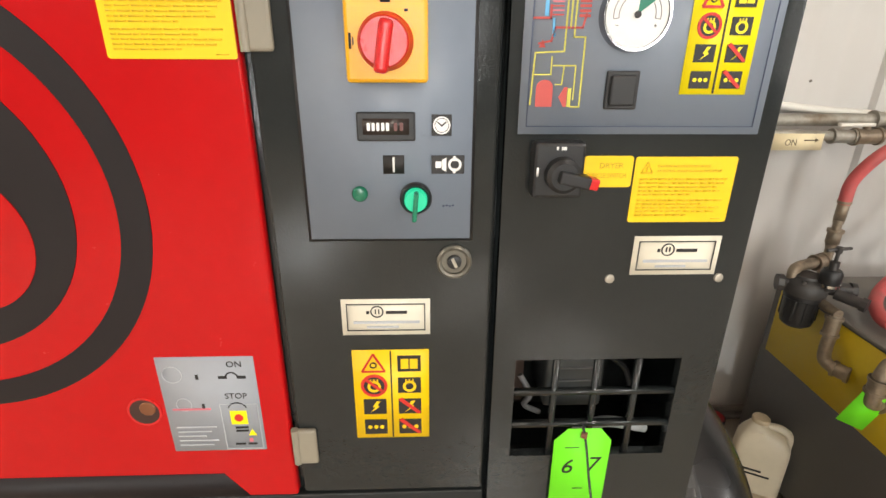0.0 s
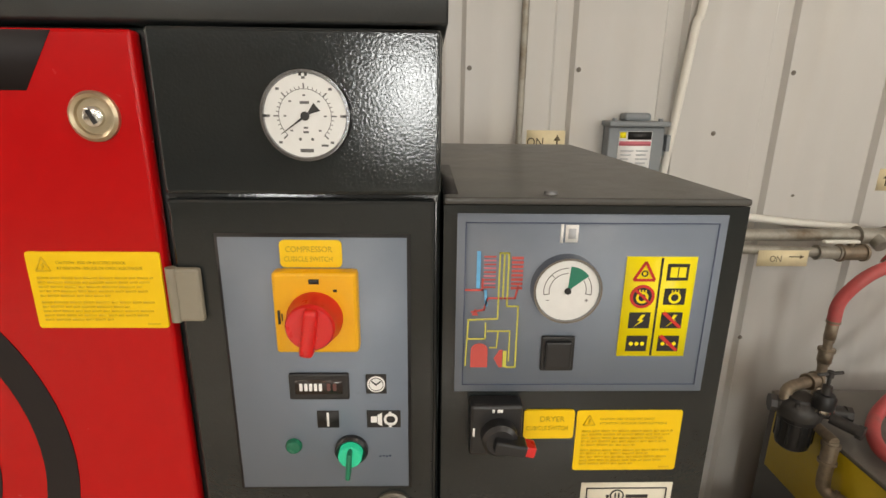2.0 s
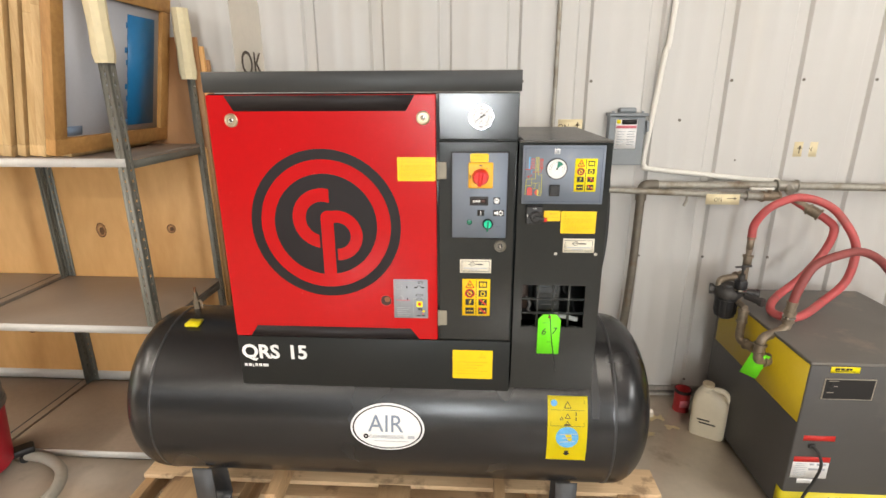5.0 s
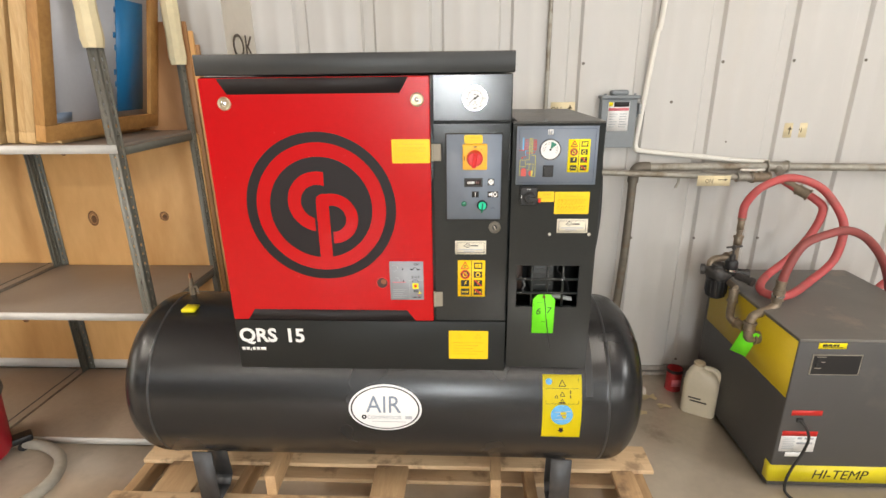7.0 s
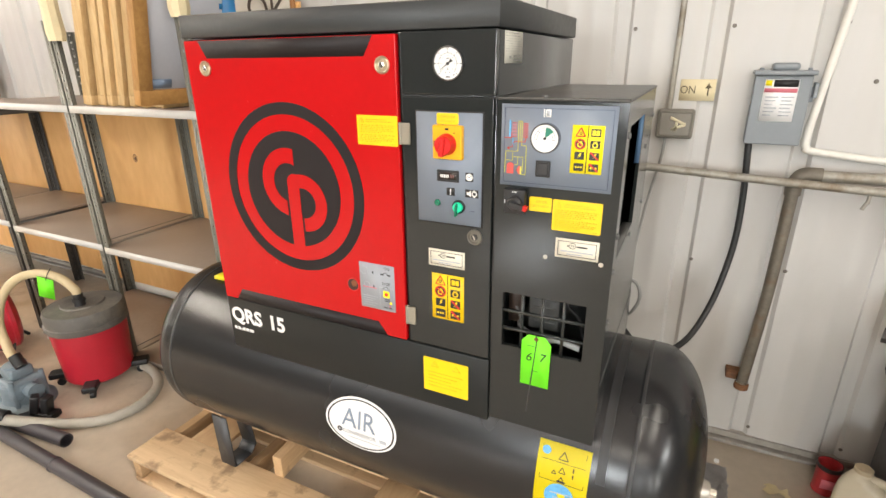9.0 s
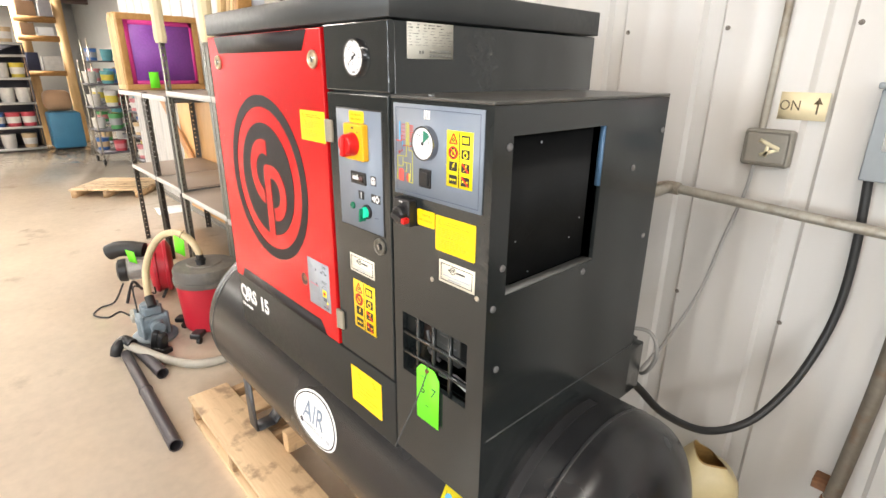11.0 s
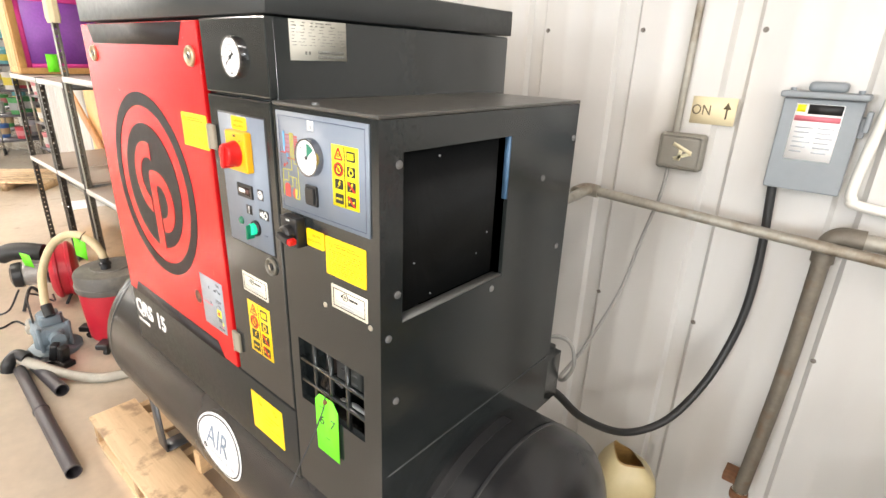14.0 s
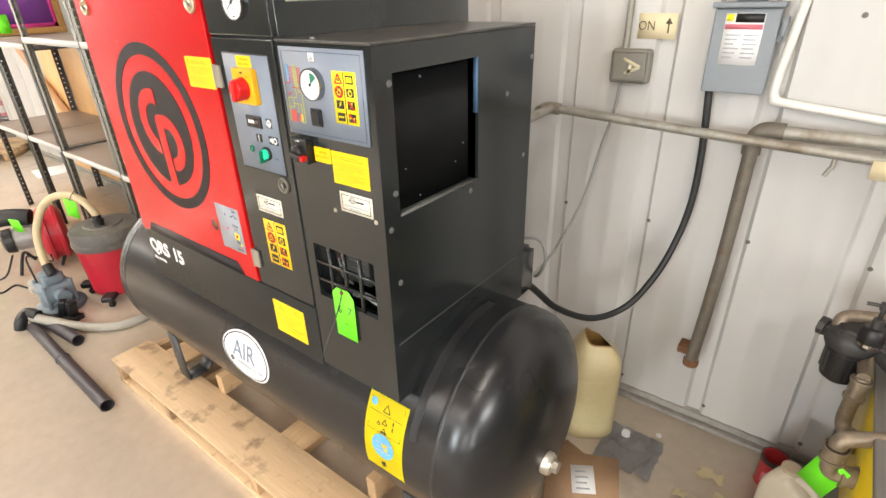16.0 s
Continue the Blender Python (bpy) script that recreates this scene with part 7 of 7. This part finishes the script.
part("shelf_back_rail", box(bmesh.new(), -2.965, -2.12, SY1 - 0.002, SY1 + 0.012, 0.045, 0.10), TRIM_EDGE, U2, "white strip along the back")


def screen_frame(x, y0, y1, z0, z1, thick, bar, mats, label, marks=None, lean=0.0):
    """A wooden printing screen standing on edge, its mesh facing along the wall."""
    fr = thing("screen_frame", label, "screen frame", (x, (y0 + y1) / 2, z0), "printing screens on the shelves")
    m = Matrix.Translation((x, 0, z0)) @ pose(0, 0, 0, 0, lean, 0)
    h = z1 - z0
    for yy0, yy1, zz0, zz1 in ((y0, y1, 0, bar), (y0, y1, h - bar, h), (y0, y0 + bar, bar, h - bar), (y1 - bar, y1, bar, h - bar)):
        part("frame_bar", box(bmesh.new(), -thick / 2, thick / 2, yy0, yy1, zz0, zz1, bev=0.002, m=m), mats[0], fr)
    bm = box(bmesh.new(), -0.004, 0.0, y0 + bar, y1 - bar, bar, h - bar, 0, m=m)
    part("mesh", bm, mats[1], fr, marks[0] if marks else "")
    return fr, m


f1, m1 = screen_frame(-1.455, 0.400, 1.115, 1.428, 2.075, 0.038, 0.060, [TRIM_WOOD, MESH_GREY], "honey wood printing screen with grey mesh and blue edge", ["grey printing mesh"], lean=11)
b = box(bmesh.new(), 0.0, 0.002, 0.835, 1.020, 0.085, 0.545, m=m1)
for k in range(9):
    box(b, 0.0, 0.002, 0.818 + 0.007 * ((k * 5) % 3), 0.836, 0.09 + 0.050 * k, 0.112 + 0.050 * k, m=m1)
part("emulsion", b, MESH_BLUE, f1, "deep blue emulsion along one side")
b = box(bmesh.new(), 0.0, 0.0015, 0.465, 0.56, 0.065, 0.10, m=m1)
part("emulsion", b, paint("faded_blue_tape", (0.22, 0.30, 0.42), 0.5), f1)
for k in range(12):
    x = -1.504 - 0.048 * k
    screen_frame(x, 0.535 + 0.012 * math.sin(k * 2.3), 1.05, 1.409, 2.02 + 0.035 * math.sin(k * 1.7), 0.034, 0.045, [PINE_Z, MESH_GREY], "pale pine printing screen leaning in a row", lean=11)
fp, mp = screen_frame(-4.10, 0.52, 1.14, 1.370, 1.965, 0.040, 0.045, [TRIM_WOOD, MESH_PURPLE], "printing screen with purple emulsion and magenta tape", ["purple printing mesh"])
for yy0, yy1, zz0, zz1 in ((0.565, 1.095, 0.515, 0.55), (0.565, 1.095, 0.045, 0.075), (0.565, 0.60, 0.045, 0.55), (1.07, 1.095, 0.045, 0.55)):
    part("tape", box(bmesh.new(), 0.0, 0.0015 + 0.0005 * (yy1 < 0.7), yy0, yy1, zz0, zz1, m=mp), MESH_PINK, fp, "magenta tape")
part("tag_card", slab(bmesh.new(), rect(0, 0.075, 0, 0.13), -0.001, 0.0005), TAG, fp, "green lot tag").matrix_basis = pose(-4.070, 0.69, 1.385, 0, 0, 90)
for k in range(6):
    screen_frame(-4.15 - 0.044 * k, 0.515, 1.12, 1.370, 1.96 + 0.02 * math.sin(k * 2.1), 0.034, 0.045, [PINE_Z, MESH_GREY], "pale pine printing screen standing in a row")

# ---- shop vacuum, polisher and tubes on the floor ----
VX, VY = -2.100, 0.325
vac = thing("shop_vacuum", "red drum shop vacuum with dusty charcoal lid", "vacuum cleaner", (VX, VY, 0))
part("drum", lathe(bmesh.new(), [(0, 0.055), (0.150, 0.055), (0.156, 0.065), (0.172, 0.335), (0.172, 0.345), (0, 0.345)], pose(VX, VY, 0), 44), VAC_RED, vac)
part("lid", lathe(bmesh.new(), [(0, 0.340), (0.180, 0.340), (0.184, 0.350), (0.184, 0.372), (0.178, 0.376), (0.180, 0.425), (0.172, 0.440), (0.10, 0.449), (0.095, 0.456), (0, 0.458)], pose(VX, VY, 0), 44), VAC_LID, vac, "dusty charcoal lid")
b = lathe(bmesh.new(), [(0, 0.455), (0.026, 0.455), (0.024, 0.478), (0.030, 0.480), (0.030, 0.492), (0.022, 0.496), (0.022, 0.520), (0, 0.520)], pose(VX + 0.035, VY - 0.03, 0), 20)
part("hose_port", b, BLACK, vac)
for k in range(4):
    a = radians(45 + 90 * k)
    cx, cy = VX + 0.185 * math.cos(a), VY + 0.185 * math.sin(a)
    cst = box(bmesh.new(), -0.055, 0.045, -0.032, 0.032, 0.050, 0.082, 0, 0.008, 2, pose(cx, cy, 0, 0, 0, math.degrees(a)))
    rod(cst, (cx, cy, 0.05), (cx, cy, 0.035), 0.010, 0, seg=10)
    rod(cst, (cx - 0.010 * math.sin(a), cy + 0.010 * math.cos(a), 0.020), (cx + 0.010 * math.sin(a), cy - 0.010 * math.cos(a), 0.020), 0.020, 1, seg=16)
    part("caster", cst, [BLACK, BLACK_RUBBER], vac)
part("label", box(bmesh.new(), -0.03, 0.03, -0.174, -0.1715, 0.30, 0.312, m=pose(VX, VY, 0, 0, 0, -35)), WHITE, vac)
b = tube(bmesh.new(), [(VX + 0.035, VY - 0.03, 0.515), (VX + 0.030, VY - 0.035, 0.545), (VX - 0.02, VY - 0.055, 0.60), (VX - 0.11, VY - 0.09, 0.625), (VX - 0.22, VY - 0.14, 0.60), (VX - 0.28, VY - 0.20, 0.52), (VX - 0.25, VY - 0.26, 0.41), (VX - 0.17, VY - 0.29, 0.315), (VX - 0.125, VY - 0.30, 0.262)], 0.021, 0, 14, 12)
single("vacuum_hose", b, HOSE_BEIGE, "beige vacuum hose arching from the vacuum to the motor", "hose")
t3 = thing("lot_tag", "fluorescent green lot tag on the vacuum hose", "tag", (-2.15, 0.25, 0.54))
part("card", box(bmesh.new(), -0.038, 0.038, -0.0008, 0.0008, -0.125, 0.0, m=pose(-2.165, 0.225, 0.610, 12, 18, 28)), TAG, t3)
part("tie", tube(bmesh.new(), [(-2.17, 0.262, 0.648), (-2.155, 0.235, 0.63), (-2.163, 0.224, 0.600)], 0.002, 0, 6, 4), BLACK, t3)
mo = thing("blower_motor", "grey-blue motor blower lying on the floor", "blower", (-2.20, 0.02, 0))
b = lathe(bmesh.new(), [(0, 0.0), (0.115, 0.0), (0.125, 0.012), (0.125, 0.030), (0.112, 0.042), (0.088, 0.048), (0.085, 0.125), (0.090, 0.13), (0.090, 0.150), (0.060, 0.17), (0.050, 0.175), (0.048, 0.235), (0.0, 0.24)], pose(-2.215, 0.02, 0.0), 36)
box(b, -2.295, -2.135, -0.055, 0.095, 0.070, 0.175, 0, 0.018, 3)
box(b, -2.270, -2.160, -0.030, 0.070, 0.170, 0.225, 0, 0.014, 3)
for bx, by in ((-2.285, -0.045), (-2.145, -0.045), (-2.285, 0.085), (-2.145, 0.085)):
    rod(b, (bx, by, 0.03), (bx, by, 0.185), 0.011, 0, seg=10)
rod(b, (-2.14, 0.02, 0.115), (-2.085, 0.02, 0.115), 0.036, 0, seg=20)
part("housing", b, MOTOR, mo)
b = box(bmesh.new(), -2.34, -2.28, -0.075, 0.055, 0.10, 0.14, 0, 0.01)
rod(b, (-2.30, 0.0, 0.105), (-2.45, -0.03, 0.10), 0.026, 0)
part("nozzle", b, HOSE_GREY, mo, "dull grey outlet")
b = rod(bmesh.new(), (-2.15, 0.02, 0.235), (-2.19, 0.02, 0.285), 0.026, 0)
tube(b, [(-2.20, -0.05, 0.20), (-2.33, -0.03, 0.30), (-2.42, 0.02, 0.27), (-2.38, 0.09, 0.22), (-2.30, 0.08, 0.29)], 0.005, 0, 8)
part("cord", b, BLACK_RUBBER, mo, "black looped cord")
for x, y, turn_ in ((-2.02, 0.005, 20), (-2.07, -0.03, 60)):
    bb = box(bmesh.new(), -0.055, 0.055, -0.03, 0.03, 0.0, 0.03, 0, 0.006, 2, pose(x, y, 0, 0, 0, turn_))
    box(bb, -0.018, 0.018, -0.024, 0.024, 0.028, 0.12, 0, 0.008, 2, pose(x, y, 0, 0, 14, turn_))
    single("floor_nozzle", bb, BLACK, "black vacuum floor nozzle lying on its side", "nozzle")


def hollow_tube(name, a, c, r, collar, label, mat=WAND):
    """A plastic tube lying on the floor, open at the end."""
    a, c = Vector(a), Vector(c)
    L = (c - a).length
    bm = lathe(bmesh.new(), [(r * 0.86, L * 0.02), (r * 0.86, L), (r, L), (r, L * collar + 0.012), (r * 1.10, L * collar + 0.010), (r * 1.10, L * collar), (r * 0.92, L * collar - 0.004), (r * 0.92, 0), (0, 0), (0, 0.001)], Matrix.Translation(a) @ (c - a).to_track_quat("Z", "Y").to_matrix().to_4x4(), 28)
    return single(name, bm, mat, label, "tube")


hollow_tube("vacuum_tube", (-2.060, -0.170, 0.031), (-1.085, -0.195, 0.033), 0.029, 0.46, "dark grey plastic extension tube on the floor")
hollow_tube("vacuum_tube", (-2.20, -0.118, 0.033), (-1.715, -0.075, 0.032), 0.030, 0.20, "short dark grey plastic tube on the floor")
b = tube(bmesh.new(), [(-2.085, -0.215, 0.032), (-2.085, -0.20, 0.075), (-2.10, -0.16, 0.098), (-2.05, -0.13, 0.085)], 0.030, 0, 16, 6)
single("tube_elbow", b, BLACK, "black elbow at the end of the tube", "elbow")
b = tube(bmesh.new(), [(-2.10, -0.165, 0.085), (-1.98, -0.10, 0.060), (-1.83, -0.01, 0.034), (-1.70, 0.10, 0.026), (-1.66, 0.24, 0.026), (-1.72, 0.37, 0.026), (-1.85, 0.45, 0.026), (-2.02, 0.475, 0.028)], 0.0245, 0, 14, 12)
single("vacuum_hose", b, HOSE_GREY, "grey corrugated hose curling round the vacuum", "hose")
BA = Vector((-0.25, -0.97, 0)).normalized()  # blower axis, from the fan to the motor
BC = Vector((-2.90, 0.27, 0.0))
turn_b = BA.to_track_quat("Z", "Y").to_matrix().to_4x4()
bl = thing("carpet_blower", "red fan blower with a silver motor and black bent outlet", "blower", tuple(BC))
at_b = lambda u, z: Matrix.Translation(BC + BA * u + Vector((0, 0, z))) @ turn_b
b = lathe(bmesh.new(), [(0, -0.075), (0.13, -0.075), (0.165, -0.062), (0.182, -0.045), (0.182, -0.028), (0.170, -0.022), (0.170, 0.022), (0.182, 0.028), (0.182, 0.045), (0.165, 0.062), (0.13, 0.075), (0, 0.075)], at_b(0, 0.205), 36)
part("fan_housing", b, VAC_RED, bl, "ribbed red round fan housing")
b = lathe(bmesh.new(), [(0, 0.074), (0.070, 0.074), (0.074, 0.085), (0.074, 0.20), (0.068, 0.215), (0, 0.215)], at_b(0, 0.215), 28)
for k in range(12):
    a = 2 * math.pi * k / 12
    box(b, 0.072, 0.079, -0.004, 0.004, 0.09, 0.195, 0, m=at_b(0, 0.215) @ pose(0, 0, 0, 0, 0, math.degrees(a)))
part("motor", b, paint("dull_silver_motor", (0.33, 0.32, 0.30), 0.45, metal=0.4, var=0.15, scale=14), bl, "finned silver motor")
b = lathe(bmesh.new(), [(0, 0.213), (0.080, 0.213), (0.082, 0.225), (0.076, 0.262), (0.050, 0.274), (0, 0.276)], at_b(0, 0.215), 28)
lathe(b, [(0.076, 0.07), (0.083, 0.07), (0.083, 0.09), (0.076, 0.09)], at_b(0, 0.215), 28)
part("motor_cover", b, BLACK, bl, "black cover of the motor")
b = bmesh.new()
for u, w in ((-0.05, 0.10), (0.20, 0.07)):
    p = BC + BA * u
    tube(b, [p + Vector((-0.10, w, 0.010)), p + Vector((-0.04, 0.02, 0.10)), p + Vector((0.04, -0.02, 0.10)), p + Vector((0.10, -w, 0.010))], 0.010, 0, 8, 5)
part("stand", b, BLACK, bl, "bent black stand")
b = tube(bmesh.new(), [(-2.95, 0.19, 0.330), (-3.00, 0.12, 0.345), (-3.05, 0.05, 0.345), (-3.09, 0.00, 0.320)], 0.055, 0, 18, 6)
part("outlet", b, BLACK_RUBBER, bl, "black bent outlet tube")
part("tag_card", box(bmesh.new(), -0.045, 0.045, -0.001, 0.001, -0.045, 0.045, m=pose(-2.845, 0.085, 0.335, 8, 0, 20)), TAG, bl, "green lot tag")
b = tube(bmesh.new(), [(-2.93, 0.02, 0.13), (-2.88, -0.06, 0.03), (-2.90, -0.14, 0.006), (-2.80, -0.20, 0.006), (-2.70, -0.14, 0.006), (-2.74, -0.06, 0.006), (-2.62, -0.02, 0.006), (-2.48, 0.06, 0.006), (-2.40, 0.02, 0.006)], 0.006, 0, 8, 10)
single("extension_cable", b, BLACK_RUBBER, "black cable looped on the floor beside the blower", "cable")

# ---- far end of the hall ----
fpal = thing("pallet", "pale pine pallet lying on the open floor", "pallet", (-6.6, 0.9, 0), )
FP = pose(-6.76, 0.80, 0, 0, 0, 52)
for k in range(7):
    part("deck_board", box(bmesh.new(), -0.43, 0.43, -0.045, 0.045, 0.085, 0.105, m=FP @ pose(0, -0.33 + 0.11 * k, 0)), PINE, fpal)
for x in (-0.38, 0.0, 0.38):
    part("stringer", box(bmesh.new(), -0.03, 0.03, -0.375, 0.375, 0.0, 0.085, m=FP @ pose(x, 0, 0)), PINE_Y, fpal)
single("paper_sheet", box(bmesh.new(), -0.18, 0.18, -0.20, 0.20, 0.0, 0.004, m=pose(-5.33, 1.05, 0, 0, 0, -8)), WHITE, "white paper sheet lying on the floor past the shelves", "paper")

rng = random.Random(5)


def pail(m, r, h, mat, label, lid):
    bm = lathe(bmesh.new(), [(0, 0), (r * 0.86, 0), (r, h * 0.9), (r * 1.04, h * 0.9), (r * 1.04, h), (0, h)], m, 18, 0)
    lathe(bm, [(r * 0.93, h * 0.25), (r * 0.945, h * 0.25), (r * 1.0, h * 0.7), (r * 0.985, h * 0.7)], m, 18, 1)
    return single("pail", bm, [mat, lid], label, "pail", "pails on the racks")


NAMES = ("white", "grey", "blue", "red", "yellow", "green", "pink", "teal", "tan", "navy")
rack = thing("storage_rack", "charcoal storage rack full of ink pails", "rack", (-11.8, 0.05, 0))
for z in (0.02, 0.42, 0.86, 1.30, 1.70, 1.91):
    part("shelf", box(bmesh.new(), -12.2, -11.7, -0.50, 0.58, z, z + 0.03), RACK_DARK, rack)
    part("shelf_lip", box(bmesh.new(), -11.7, -11.69, -0.50, 0.58, z - 0.01, z + 0.035), TRIM_EDGE, rack)
for y in (-0.50, 0.55):
    for x in (-12.2, -11.73):
        part("post", box(bmesh.new(), x, x + 0.03, y, y + 0.03, 0, 1.94), RACK_DARK, rack)
part("back_panel", box(bmesh.new(), -12.22, -12.20, -0.50, 0.58, 0, 1.92), RACK_DARK, rack)
for z, cols in ((0.05, (1, 0, 8)), (0.45, (2, 2, 3, 3)), (0.89, (1, 1, 0, 0)), (1.33, (4, 0, 0, 4)), (1.941, (8, 0, 8))):
    for k, c in enumerate(cols):
        pail(pose(-11.85, -0.34 + (0.95 / len(cols)) * (k + 0.2), z), 0.115, 0.26, BUCKETS[c], NAMES[c] + " plastic pail on the storage rack", BUCKETS[0])
bin_ = thing("plastic_bin", "blue plastic bin on the floor", "bin", (-11.65, 0.95, 0))
part("body", box(bmesh.new(), -11.9, -11.4, 0.68, 1.20, 0.03, 0.70, 0, 0.03), BLUE_BIN, bin_)
part("foot", box(bmesh.new(), -11.86, -11.44, 0.72, 1.16, 0.0, 0.04), INK, bin_)
single("wooden_post", box(bmesh.new(), -12.6, -12.45, 0.58, 0.80, 0, 2.9), PINE_Z, "timber post of the far racking", "post")
for z in (2.0, 2.35, 1.35):
    single("timber_beam", box(bmesh.new(), -12.6, -12.3, 0.60, 1.25, z, z + 0.10), TRIM_WOOD, "timber beam of the far racking", "beam")
single("wooden_post", box(bmesh.new(), -12.6, -12.46, 1.26, 1.42, 0, 2.9), PINE_Z, "timber post of the far racking", "post")
for y, z, w, h, mt in ((0.66, 2.10, 0.22, 0.22, CARD), (0.92, 2.10, 0.26, 0.16, WHITE), (0.66, 2.45, 0.30, 0.26, CARD), (1.02, 2.45, 0.20, 0.30, BUCKETS[1]), (0.64, 1.45, 0.20, 0.34, BUCKETS[9]), (0.90, 1.45, 0.30, 0.28, BUCKETS[0])):
    single("carton", box(bmesh.new(), -12.58, -12.32, y, y + w, z + 0.0005, z + h, bev=0.006), mt, "carton stored on the far timber racking", "carton", "cartons on the racking")
single("sack", box(bmesh.new(), -12.1, -11.7, 0.70, 1.15, 0.71, 1.10, 0, 0.12, 3), CARD, "tan sack lying on the blue bin", "sack")


def ink_cart(x, y, n_shelf, label):
    c = thing("ink_cart", label, "cart", (x, y, 0), "carts of pails")
    for k in range(n_shelf):
        z = 0.18 + 0.36 * k
        part("shelf", box(bmesh.new(), x - 0.30, x + 0.30, y - 0.42, y + 0.42, z, z + 0.025), RACK_DARK, c)
        for j in range(4):
            q = rng.choice((0, 0, 0, 1, 7, 6, 5, 8, 0, 2, 3))
            pail(pose(x - 0.13 + 0.26 * (j % 2) + rng.uniform(-0.02, 0.02), y - 0.30 + 0.20 * j, z + 0.026), 0.095, rng.uniform(0.17, 0.25), BUCKETS[q], NAMES[q] + " ink pail on a cart", BUCKETS[rng.choice((0, 0, 7, 6, 4, 8, 1))])
    for dx in (-0.28, 0.28):
        for dy in (-0.40, 0.40):
            part("post", rod(bmesh.new(), (x + dx, y + dy, 0.09), (x + dx, y + dy, 0.2 + 0.36 * n_shelf), 0.013, seg=8), NICKEL, c)
            part("caster", rod(bmesh.new(), (x + dx, y + dy - 0.015, 0.05), (x + dx, y + dy + 0.015, 0.05), 0.05, seg=14), BLACK_RUBBER, c)


ink_cart(-9.3, 1.45, 4, "wire cart loaded with coloured ink pails")
ink_cart(-7.9, 1.75, 4, "wire cart loaded with assorted ink pails")
ink_cart(-10.6, 1.75, 5, "tall wire cart loaded with ink pails")
ink_cart(-8.7, 2.35, 5, "tall wire cart loaded with small ink pails")
for x, y, w, h in ((-17.5, -2.2, 1.6, 1.5), (-19.0, -4.4, 2.0, 1.2), (-16.5, 0.2, 1.2, 1.6), (-20.5, -0.6, 1.8, 1.4)):
    tb = thing("work_table", "far work table stacked with boxes and papers", "table", (x, y, 0), "far work tables")
    part("top", box(bmesh.new(), x - 0.4, x + 0.4, y - w / 2, y + w / 2, 0.80, 0.84), TRIM_EDGE, tb)
    for dx in (-0.35, 0.35):
        for dy in (-w / 2 + 0.06, w / 2 - 0.06):
            part("leg", box(bmesh.new(), x + dx - 0.02, x + dx + 0.02, y + dy - 0.02, y + dy + 0.02, 0, 0.80), NICKEL, tb)
    for k in range(5):
        q = rng.randrange(10)
        hh = rng.uniform(0.1, 0.35)
        yy = y - w / 2 + w * (k + 0.5) / 5
        single("carton", box(bmesh.new(), x - 0.15, x + 0.15, yy - 0.11, yy + 0.11, 0.8405, 0.84 + hh, bev=0.004), [BUCKETS[q], CARD, WHITE][k % 3], "carton stacked on a far table", "carton", "cartons on tables")
